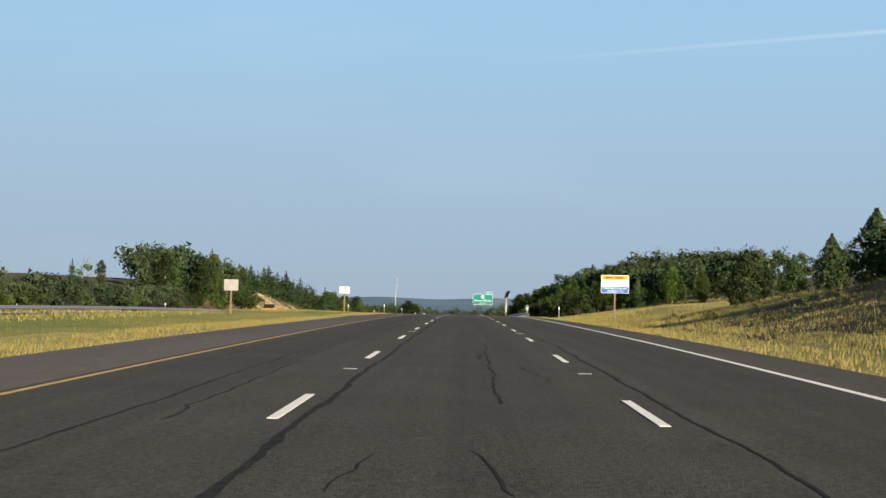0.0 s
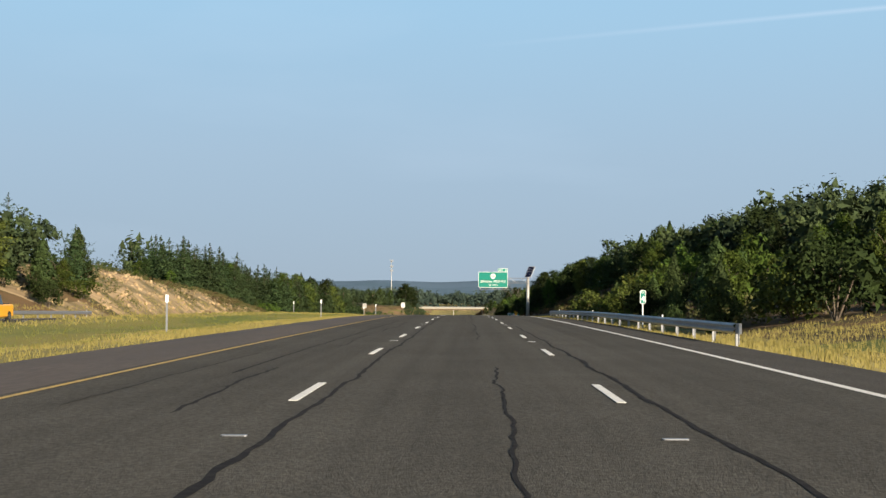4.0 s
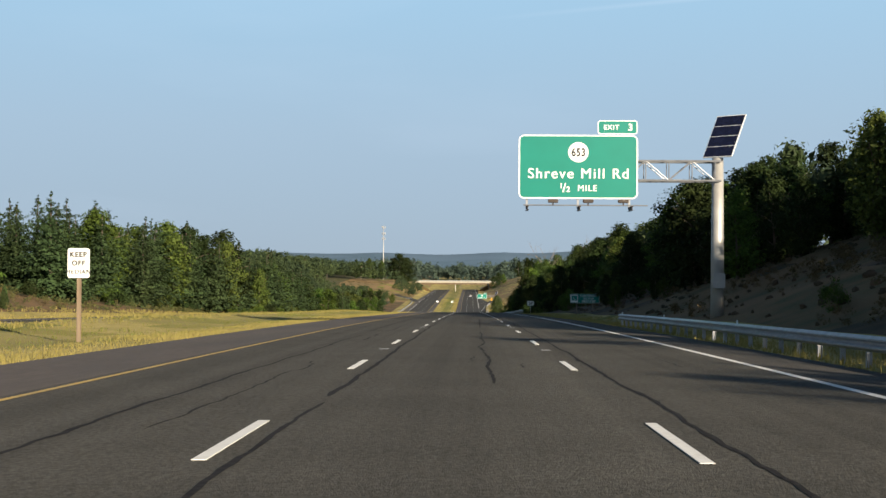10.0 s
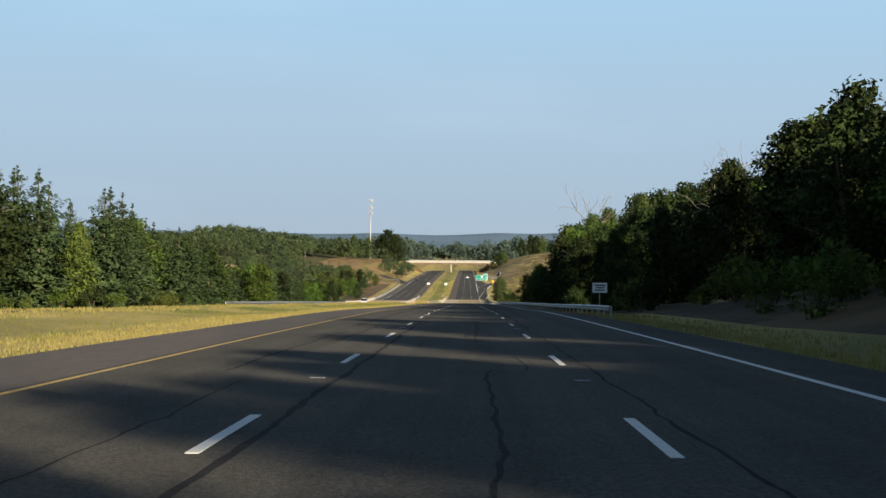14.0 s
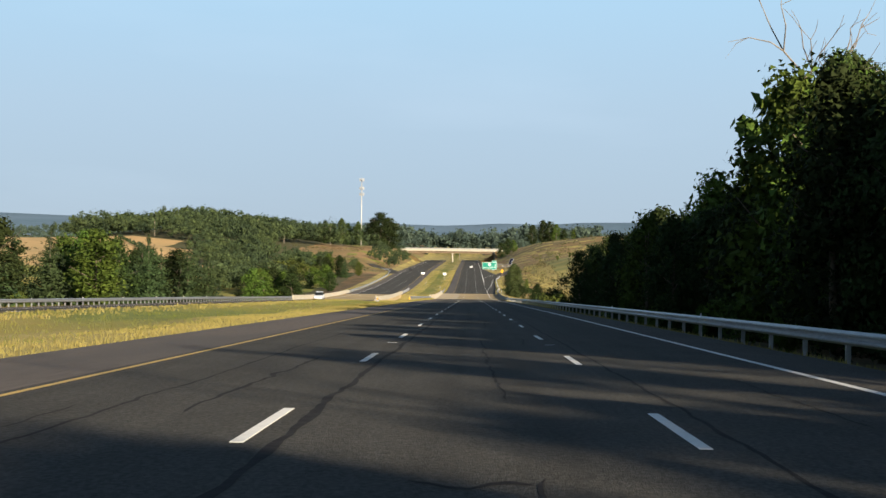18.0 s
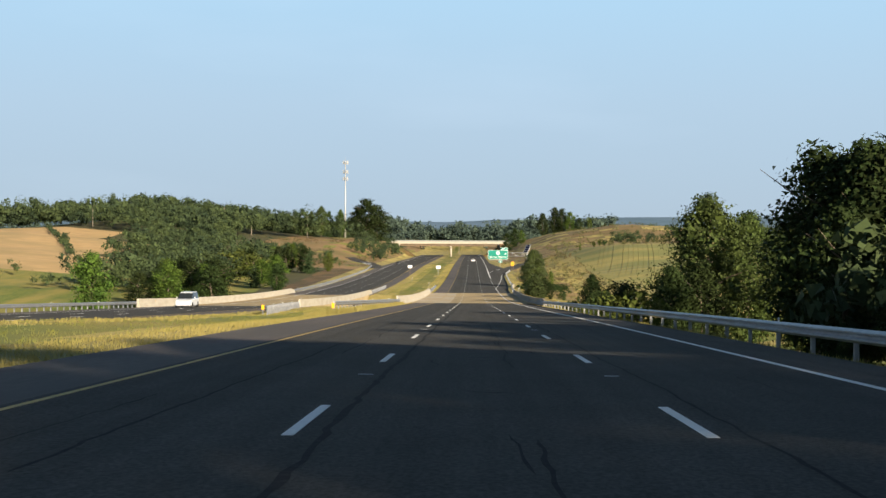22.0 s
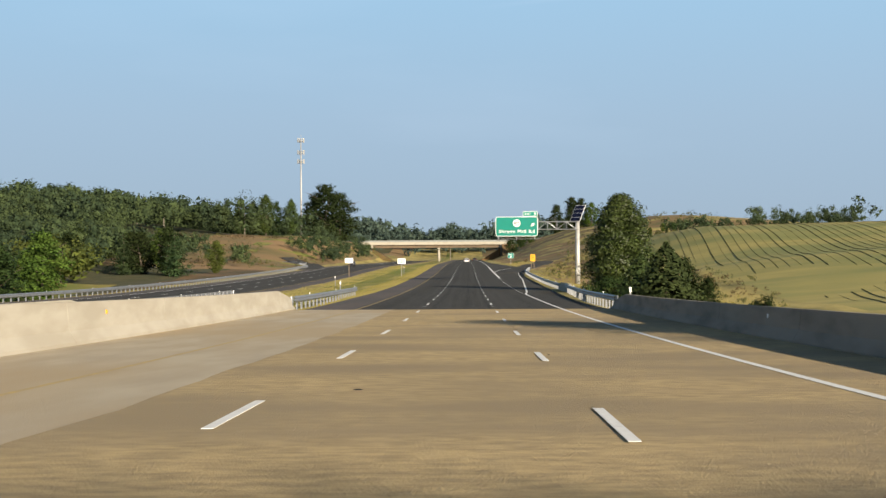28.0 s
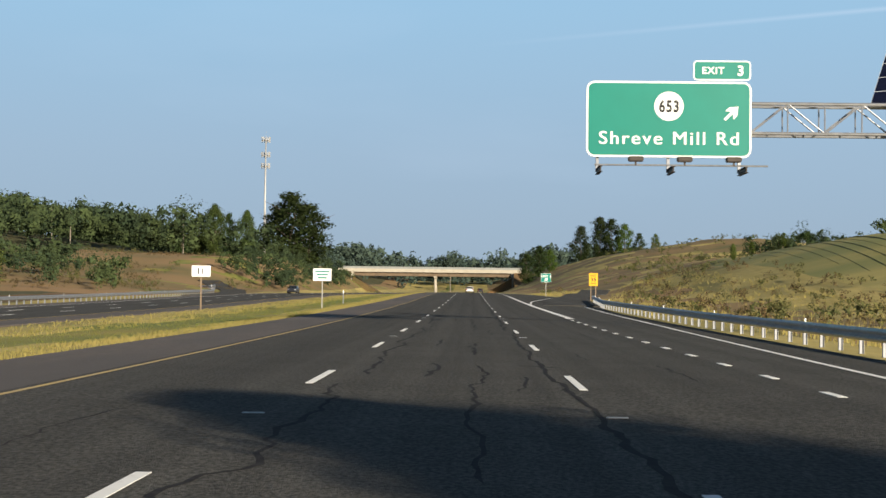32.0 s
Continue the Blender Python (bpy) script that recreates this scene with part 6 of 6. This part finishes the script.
for x, y, h in ((12.2, 1070, 2.2), (13.5, 1073, 2.6), (15.5, 1071, 2.8), (17.5, 1075, 3.0), (19.5, 1073, 3.2), (16.2, 1082, 2.6), (13.2, 1066, 2.0), (18.4, 1084, 2.8), (21.5, 1079, 3.2), (15.2, 1064, 2.4)):
    plant("s", x, y, h, 2, squash=1.3)
plant("b", 19.5, 1092, 5.0, 2)
plant("c", 17.2, 1122, 2.6, 0)
plant("c", 13.2, 1040, 5.0, 0, squash=1.5)
plant("d", 15.4, 1047, 4.6, 0, squash=1.2)
plant("c", 12.9, 1050, 4.2, 0, squash=1.5)
plant("c", 14.7, 1042, 3.9, 1)
plant("d", 16.6, 1044, 3.6, 1)
plant("s", 13.2, 1056, 2.4, 2)
grove(8, 12.0, 24, 1035, 1085, "sc", 1.2, 2.4, 14, 3.0)
plant("s", 25.9, 1070, 2.6, 2)
plant("d", 21.5, 1590, 12, 0, squash=1.3)
plant("d", 26.5, 1598, 13, 1, squash=1.25)
plant("d", 31, 1602, 9, 2, squash=1.3)
for x, h, k in ((47, 16, 0), (55, 19, 1), (60, 17, 0), (65, 14, 2), (71, 9, 0), (78, 8, 2)):
    plant("d", x, 1648 + (x % 7), h, k, squash=1.15)
grove(5, 44, 60, 1290, 1345, "sb", 2.5, 4, 17, 5)

# left side
clump = lambda x, y: -x < 0.28 * (y - 57)
grove(34, -50, -43.5, 60, 300, "ssdc", 2.0, 3.8, 20, 3.4)
stand(28, -68, -48, 236, 332, "dbpcbd", 0.68, 0.98, 21, 3.4, 1.15, clump)
plant("x", -61.8, 239, 9.8 - ground(-61.8, 239), 0)
plant("b", -65.1, 262, 9.6 - ground(-65.1, 262), 3)
plant("p", -67.1, 251, 9.4 - ground(-67.1, 251), 1)
plant("p", -56, 318, 9.5, 2)
grove(9, -52, -45, 296, 326, "sd", 2.5, 4.5, 22, 2.6)
plant("b", -58, 396, 4.6, 3)
plant("b", -62, 408, 4.6, 1)
plant("b", -61, 430, 4.5, 1)
stand(26, -73, -57, 424, 505, "pppppp", 0.9, 1.14, 23, 3.3, 1.3)
stand(34, -70, -50.5, 505, 600, "pppppb", 0.86, 1.12, 63, 3.3, 1.3)
grove(16, -52, -45, 470, 600, "ssc", 1.6, 3.6, 24, 3.2)
stand(42, -62, -45, 585, 722, "pppdpb", 0.88, 1.12, 25, 3.2, 1.25)
plant("b", -44.8, 602, 14.0, 2)
plant("b", -46.0, 648, 11.0, 2)
stand(22, -62, -45, 722, 796, "ppdb", 0.72, 1.0, 34, 3.5, 1.25)
grove(16, -46, -42.5, 590, 800, "ss", 1.6, 3.4, 26, 4)
stand(22, -62, -46, 796, 866, "ppd", 0.75, 1.0, 27, 3.0, 1.2)
plant("b", -50.5, 932, 12.5, 0)
plant("p", -48.5, 862, 8.0, 1)
plant("c", -49, 872, 7, 1)
grove(9, -72, -56, 1030, 1072, "d", 9.5, 12.5, 28, 4.5, squash=1.35)
grove(22, -80, -47, 1072, 1250, "ddbsp", 6.5, 10.0, 29, 4.3, squash=1.5)
for x, y, top, kind, sq in ((-64.3, 1560, 13.2, "d", 1.7), (-58.5, 1566, 9.5, "d", 1.5), (-69.5, 1563, 8.0, "d", 1.5), (-103, 1560, 7.0, "d", 0.8), (-98, 1566, 5.5, "t", 0.8), (-91.4, 1560, 8.6, "t", 0.8), (-87, 1564, 5.5, "d", 0.8), (-79.8, 1560, 6.4, "t", 0.8)):
    plant(kind, x, y, top - ground(x, y), 0, squash=sq)


def spots(n, x0, x1, y0, y1, h0, h1, seed, keep=None):
    rng = random.Random(seed)
    out = []
    while len(out) < n:
        x, y = rng.uniform(x0, x1), rng.uniform(y0, y1)
        if keep and not keep(x, y):
            n -= 0.2
            continue
        out.append((x, y, rng.uniform(h0, h1)))
    return out


def under(rows):
    """The same spots, with no top above the skyline."""
    return [(x, y, min(h, max(3.2, 0.95 * skyline(x, y) + float(zroad(y)) - ground(x, y)))) for x, y, h in rows]


off_road = lambda x, y: y > 1960 or not -46 < x < 16
woods("hill_woods", spots(820, -250, -95, 1405, 1900, 9, 16, 51, lambda x, y: x < -118 or y > 1660), WOODS, "broadleaf woodland covering the far hill", 224, 0.036)
woods("valley_woods", spots(260, -170, -74, 1080, 1410, 6, 10.5, 52, lambda x, y: x > -114 - (y - 1160) * 0.2 and not (y > 1340 and x > -112)) + spots(60, -300, -80, 1090, 1150, 3, 6, 57) + spots(90, -190, -64, 800, 1000, 5, 9, 59, lambda x, y: x < -78 or y < 900), WOODS, "trees and hedgerows in the valley", 210, 0.034)
woods("mound_trees", spots(9, -122, -66, 1490, 1545, 11, 15, 31) + spots(6, -112, -84, 1498, 1530, 13, 18, 39) + spots(40, -60, -43.5, 1398, 1490, 3.4, 6.5, 59) + spots(40, -62, -44, 1500, 1610, 4, 7, 32)
      + spots(40, -95, -54, 1255, 1370, 4, 7.5, 30, lambda x, y: x < -54 - max(0, y - 1300) * 0.5), WOODS, "trees and thickets round the mound below the tower", 300, 0.028)
woods("verge_thicket", spots(120, -50.5, -43.8, 120, 240, 2.6, 4.2, 83) + under(spots(55, -76, -52, 236, 335, 8, 13, 84, clump)), WOODS, "dense thicket beyond the opposite carriageway", 230, 0.034)
# The y 590-890 trees stand hidden behind others, added to block the sun.
woods("slope_woods", under(spots(120, 30, 46, 218, 325, 9, 15, 85) + spots(120, 35, 50, 590, 890, 13, 16, 69) + spots(130, 30, 47, 316, 455, 5.8, 8.0, 67) + spots(90, 26, 40, 432, 560, 6.0, 8.0, 68) + spots(190, 38, 110, 250, 600, 4.5, 7.5, 53) + spots(50, 33, 44, 440, 600, 7, 9, 62) + spots(130, -130, -66, 250, 800, 8, 12, 54, lambda x, y: -x < 0.255 * (y - 24))), WOODS, "woodland on the ridge beside the cutting", 252, 0.033)
woods("crest_trees", spots(150, 60, 260, 1352, 1430, 3.5, 7.5, 60, lambda x, y: noise.noise((x * 0.05, 4.2, 0)) > -0.12) + [(96, 1392, 9.5), (103, 1396, 8.5), (131, 1400, 9.0), (150, 1404, 8.0)], WOODS, "line of small trees along the field crest", 330, 0.028)
woods("verge_scrub", spots(240, 16, 110, 1345, 1600, 0.8, 2.4, 70, lambda x, y: x > 26 + (y - 1345) * 0.1) + spots(170, 13, 40, 1088, 1345, 0.5, 1.5, 66, lambda x, y: x > pavement_right(y) + 3 and not (y > 1190 and abs(x - np.interp(y, [1195, 1235, 1270, 1305, 1350], [9, 11.2, 15.5, 21, 30])) < 6)), SCRUB_LEAF, "rough weeds and low brush on the slope", 56, 0.09)
woods("far_woods", spots(800, -520, 560, 1720, 2500, 11, 17, 55, off_road) + spots(420, -260, 330, 2250, 2700, 12, 18, 58) + spots(130, -120, 130, 1995, 2060, 17, 24, 64), WOODS_HAZE, "distant woods beyond the overpass in haze-paled green", 77, 0.065)
woods("horizon_woods", spots(700, -900, 1000, 2600, 3300, 12, 18, 56), WOODS_HAZE, "woodland towards the horizon in haze-paled green", 56, 0.08)

woods("cut_brush", spots(620, -55, -43, 300, 460, 0.35, 1.0, 75, lambda x, y: noise.noise((x * 0.10 + y * 0.07, y * 0.05, 4)) > 0.02 or x < -52.5) + spots(520, -55, -43.5, 405, 600, 0.4, 1.1, 82), SCRUB_LEAF, "brown and green brush on the cut slope", 46, 0.085)
woods("cut_brown_brush", spots(520, -57, -43.5, 380, 505, 0.35, 1.0, 87, lambda x, y: noise.noise((x * 0.15, y * 0.06, 3)) > -0.1), BRUSH_BROWN, "reddish dry brush along the cut", 60, 0.07)
woods("slope_brush", spots(300, 11.5, 24, 214, 330, 0.5, 1.3, 76) + spots(130, 10.6, 24, 30, 104, 0.3, 0.7, 86), SCRUB_LEAF, "low brush under the roadside trees", 44, 0.09)
woods("slope_dry_brush", spots(420, 11.5, 26, 292, 440, 0.3, 1.1, 77, lambda x, y: noise.noise((x * 0.12, y * 0.06, 8)) > -0.15) + spots(60, 11.6, 18, 288, 334, 0.5, 1.1, 81) + spots(260, 12.0, 24, 360, 520, 0.3, 0.9, 78, lambda x, y: noise.noise((x * 0.12, y * 0.06, 8)) > 0.05), BRUSH_BROWN, "dry reddish brush on the cut slope", 84, 0.06)
woods("mound_brush", spots(1000, -112, -45, 1262, 1480, 0.3, 1.1, 79, lambda x, y: noise.noise((x * 0.05, y * 0.03, 6)) > -0.12 and (y < 1300 or abs(x - float(np.interp(y, [1300, 1335, 1366], [-44.3, -50.5, -60.5]))) > 6)), BRUSH_BROWN, "brown brush on the mound by the entrance ramp", 40, 0.09)
woods("mound_scrub", spots(240, -112, -45, 1262, 1480, 0.6, 1.8, 88, lambda x, y: noise.noise((x * 0.04, y * 0.025, 9)) > 0.05 and (y < 1300 or abs(x - float(np.interp(y, [1300, 1335, 1366], [-44.3, -50.5, -60.5]))) > 6)), SCRUB_LEAF, "green weeds on the mound by the entrance ramp", 50, 0.085)
woods("exit_brush", spots(340, 17, 38, 1110, 1345, 0.4, 1.2, 80, lambda x, y: x > pavement_right(y) + 4 and not (y > 1190 and abs(x - np.interp(y, [1195, 1235, 1270, 1305, 1350], [9, 11.2, 15.5, 21, 30])) < 6)), BRUSH_BROWN, "brown brush on the slope beside the exit ramp", 40, 0.09)

# crop rows on the field and hedge lines on the harvested slope
def crop_rows():
    rng = random.Random(9)
    v, f = [], []
    row = lambda x0, y: x0 + 0.12 * (y - 1072) + 3 * math.sin((y - 1072) * 0.01) + 0.12 * noise.noise((x0, y * 0.05, 3))
    for k in range(112):
        x0 = 6 + 1.6 * k + 0.005 * k * k + rng.uniform(-0.25, 0.25)
        w = rng.uniform(0.07, 0.13)
        tall = rng.choice((0.03, 0.06, 0.10))
        start = 1085 + 25 * noise.noise((x0 * 0.05, 3.3, 0)) + rng.uniform(0, 14)
        for i in range(88):
            y = 1082.5 + 3.0 * i
            x, x2 = row(x0, y), row(x0, y + 3.0)
            if y < start or y > 1345 or x < 42 or noise.noise((x * 0.03, y * 0.02, 11)) > 0.30 or rng.random() < 0.05:
                continue
            a, b = sheet_level(x, y), sheet_level(x2, y + 3.0)
            ha, hb = rng.uniform(.7, 1.3) * tall, rng.uniform(.7, 1.3) * tall
            o = len(v)
            v += [(x - w, y, a - .1), (x + w, y, a - .1), (x2 + w, y + 3.0, b - .1), (x2 - w, y + 3.0, b - .1), (x, y, a + ha), (x2, y + 3.0, b + hb)]
            f += [(o, o + 4, o + 5, o + 3), (o + 4, o + 1, o + 2, o + 5)]
    tagged(add("crop_rows", v, f, STUBBLE), "dark rows of dry stubble across the field", "crop", kind="stuff")


crop_rows()
woods("hedgerow", [(-205 + 42 * t + (t * 31 % 1), 1395 - 110 * t, 2.2) for t in [k / 44 for k in range(45)]] + [(-178 + 36 * t, 1335 - 110 * t, 2.2) for t in [k / 44 for k in range(45)]], WOODS, "dark hedge lines across the harvested slope", 30, 0.16)


# ---- grass along the verges ----
def grass(name, n, xa, xb, y0, y1, h0, h1, mat, label, seed, skip=None, w=0.03, toward=1.0):
    rng = np.random.default_rng(seed)
    y = rng.uniform(y0, y1, n)
    u = rng.uniform(0, 1, n) ** toward
    x = xa + (xb - xa) * u
    v, f = [], []
    for a, b in zip(x.tolist(), y.tolist()):
        if skip and skip(a, b):
            continue
        cl = 0.75 + 0.6 * abs(noise.noise((a * 0.25, b * 0.12, seed)))
        g = ground(a, b) - 0.02
        for k in range(3):
            t = rng.normal() * 0.55
            h = rng.uniform(h0, h1) * cl
            ox, oy = rng.normal() * 0.10, rng.normal() * 0.16
            ww = w * rng.uniform(.7, 1.8)
            dx, dy = math.cos(t) * ww, math.sin(t) * ww
            o = len(v)
            v += [(a + ox - dx, b + oy - dy, g), (a + ox + dx, b + oy + dy, g), (a + ox + rng.normal() * .12 * h, b + oy + rng.normal() * .12 * h, g + h)]
            f.append((o, o + 1, o + 2))
    tagged(add(name, v, f, mat), label, "grass", kind="stuff")


cross = lambda x, y: 115 < y < 129
brid = lambda x, y: 934 < y < 1024 or 115 < y < 129
grass("median_grass_edge", 76000, -7.75, -11.2, 20, 1340, 0.05, 0.16, BLADE, "dry yellow grass along the median shoulder", 61, brid, 0.010, 1.2)
grass("rail_grass", 7000, -8.0, -11.4, 846, 912, 0.25, 0.55, BLADE, "tall dry grass below the median guardrail", 68, None, 0.012)
grass("median_grass_far", 16000, -20.3, -15.5, 20, 1340, 0.08, 0.22, BLADE, "dry yellow grass at the far edge of the median", 62, brid, 0.022)
grass("median_green_grass", 44000, -10.0, -18.8, 20, 1340, 0.06, 0.15, BLADE_GREEN, "green and straw-coloured grass in the median", 63, brid, 0.010)
grass("verge_grass", 24000, 7.6, 11.0, 30, 935, 0.08, 0.24, BLADE, "dry grass along the outer verge", 64, None, 0.014, 1.2)
grass("verge_grass_slope", 36000, 10.5, 38, 40, 215, 0.08, 0.24, BLADE, "rough golden grass on the cut slope", 65, None, 0.011, 1.3)
grass("ramp_grass", 7000, 11, 34, 1026, 1330, 0.15, 0.4, BLADE, "dry grass beside the exit lane", 66, lambda x, y: x < pavement_right(y) + 0.8 or (y > 1195 and abs(x - np.interp(y, [1195, 1235, 1270, 1305, 1350], [9, 11.2, 15.5, 21, 30])) < 4), 0.022)
grass("bank_grass", 9000, -38.2, -46, 20, 760, 0.15, 0.4, BLADE, "dry grass beyond the opposite carriageway", 67, None, 0.03)


# rocks lying proud on the cut faces
def rocks(name, n, x0, x1, y0, y1, seed, label, smax, mat=ROCK):
    rng = random.Random(seed)
    v, f = [], []
    base = bmesh.new()
    bmesh.ops.create_icosphere(base, subdivisions=1, radius=1)
    bv = [tuple(q.co) for q in base.verts]
    bf = [tuple(q.index for q in fc.verts) for fc in base.faces]
    base.free()
    for _ in range(n):
        x, y = rng.uniform(x0, x1), rng.uniform(y0, y1)
        s = rng.uniform(0.15, 1) ** 2 * smax + 0.12
        g = ground(x, y)
        o = len(v)
        r = Euler((rng.uniform(0, 6), rng.uniform(0, 6), rng.uniform(0, 6))).to_matrix()
        for q in bv:
            p = r @ Vector((q[0] * s * rng.uniform(.7, 1.2), q[1] * s * .8 * rng.uniform(.7, 1.2), q[2] * s * .55))
            v.append((x + p.x, y + p.y * 1.3, g + p.z))
        f += [tuple(i + o for i in q) for q in bf]
    tagged(add(name, v, f, mat), label, "rock", kind="stuff")


rocks("cut_rocks", 950, -54, -43, 305, 470, 71, "tan broken rock on the cut slope", 0.38)
rocks("slope_rocks", 420, 12, 26, 325, 520, 72, "broken rock, coloured dark for the shade on the cut slope", 0.26, ROCK_SHADE)


# ---- vehicles ----
def loft(rows):
    """Skin through cross rows of (y, half width, z) rings: a closed body shell."""
    v, f = [], []
    k = len(rows[0])
    for r in rows:
        v += r
    for i in range(len(rows) - 1):
        for j in range(k):
            f.append((i * k + j, i * k + (j + 1) % k, (i + 1) * k + (j + 1) % k, (i + 1) * k + j))
    f += [tuple(range(k - 1, -1, -1)), tuple((len(rows) - 1) * k + j for j in range(k))]
    return v, f


def car(name, label, mat, kind, x, y, dz, heading):
    """heading 0: drives towards +y."""
    c = tagged(new(name), label, "car", group="cars on the highway")
    L, W, H = {"sedan": (4.7, 1.8, 1.45), "suv": (4.7, 1.9, 1.75), "pickup": (5.6, 2.0, 1.9)}[kind]
    deck = {"sedan": 0.95, "suv": 1.05, "pickup": 1.15}[kind]
    def ring(yy, w, z0, z1):
        return [(-w, yy, z0 + .08), (-w * .98, yy, z1 - .1), (-w * .9, yy, z1), (w * .9, yy, z1), (w * .98, yy, z1 - .1), (w, yy, z0 + .08), (w * .9, yy, z0), (-w * .9, yy, z0)]
    w = W / 2
    body = [ring(-L / 2, w * .86, .38, deck * .86), ring(-L / 2 + .25, w * .97, .28, deck), ring(-L * .2, w, .25, deck), ring(L * .2, w, .25, deck), ring(L / 2 - .6, w * .97, .25, deck * .93), ring(L / 2 - .1, w * .86, .32, deck * .72)]
    add("body", *loft(body), mat, c, smooth=False)
    c0, c1 = {"sedan": (-L * .36, L * .22), "suv": (-L * .47, L * .2), "pickup": (-L * .12, L * .24)}[kind]
    def cab(yy, ww, z):
        return [(-ww, yy, deck - .02), (-ww * .82, yy, z), (ww * .82, yy, z), (ww, yy, deck - .02)]
    a, b = (0.55, 0.75) if kind == "sedan" else (0.2, 0.7)
    add("glasshouse", *loft([cab(c0, w * .9, deck + .02), cab(c0 + a, w * .93, H - .05), cab(c1 - b, w * .93, H - .05), cab(c1, w * .92, deck + .02)]), GLASS_DARK, c, "dark tinted glass")
    add("roof", *loft([cab(c0 + a - .05, w * .80, H - .04), cab(c0 + a + .1, w * .86, H), cab(c1 - b - .1, w * .86, H), cab(c1 - b + .05, w * .8, H - .04)]), mat, c)
    if kind == "pickup":
        part("bed", box(0, -L * .31, deck + .02, W * .8, L * .3, .06), TYRE, c, "dark cargo bed")
    for sx in (-1, 1):
        for yy in (-L * .3, L * .31):
            wv, wf = tube([(sx * (w - .24), yy, .34), (sx * (w + .01), yy, .34)], [.34, .34], 16)
            whl = add("wheel", wv, wf, TYRE, c)
            add("rim", *tube([(sx * (w - .02), yy, .34), (sx * (w + .02), yy, .34)], [.2, .2], 12), CHROME, whl)
        part("headlight", box(sx * w * .66, L / 2 - .22, deck * .72, .36, .16, .16, .03), WHITE_SIGN, c, "clear headlight")
        part("tail_light", box(sx * w * .74, -L / 2 + .02, deck * .78, .28, .1, .2, .03), RED, c, "red tail light")
        part("mirror", box(sx * (w + .06), L * .12, deck + .1, .16, .1, .13, .03), mat, c)
    part("bumper", box(0, L / 2 - .1, .45, W * .84, .22, .2, .05), mat if kind != "pickup" else CHROME, c)
    part("bumper", box(0, -L / 2 + .02, .48, W * .84, .16, .22, .05), mat if kind != "pickup" else CHROME, c)
    c.matrix_basis = pose(x, y, zr(y) + dz, 0, 0, heading)


RED = paint("red_lens", (0.35, 0.01, 0.01))
car("pickup_truck", "yellow pickup truck on the opposite carriageway", paint("yellow_paint", (0.75, 0.36, 0.02)), "pickup", -32.4, 246, -0.5, 180)
car("silver_suv", "silver sport utility car on the opposite carriageway", paint("silver_paint", (0.55, 0.57, 0.6)), "suv", -32, 905, -0.5, 180)
car("white_car", "white sedan driving ahead in the middle lane", paint("white_paint", (0.75, 0.75, 0.74)), "sedan", 0.1, 1395, 0, 0)
car("dark_car", "dark sedan far ahead near the overpass", paint("dark_paint", (0.04, 0.045, 0.05)), "sedan", 3.5, 1530, 0, 0)
car("dark_car", "dark car on the opposite carriageway near the overpass", paint("black_paint", (0.02, 0.02, 0.025)), "sedan", -32.2, 1330, -0.5, 180)
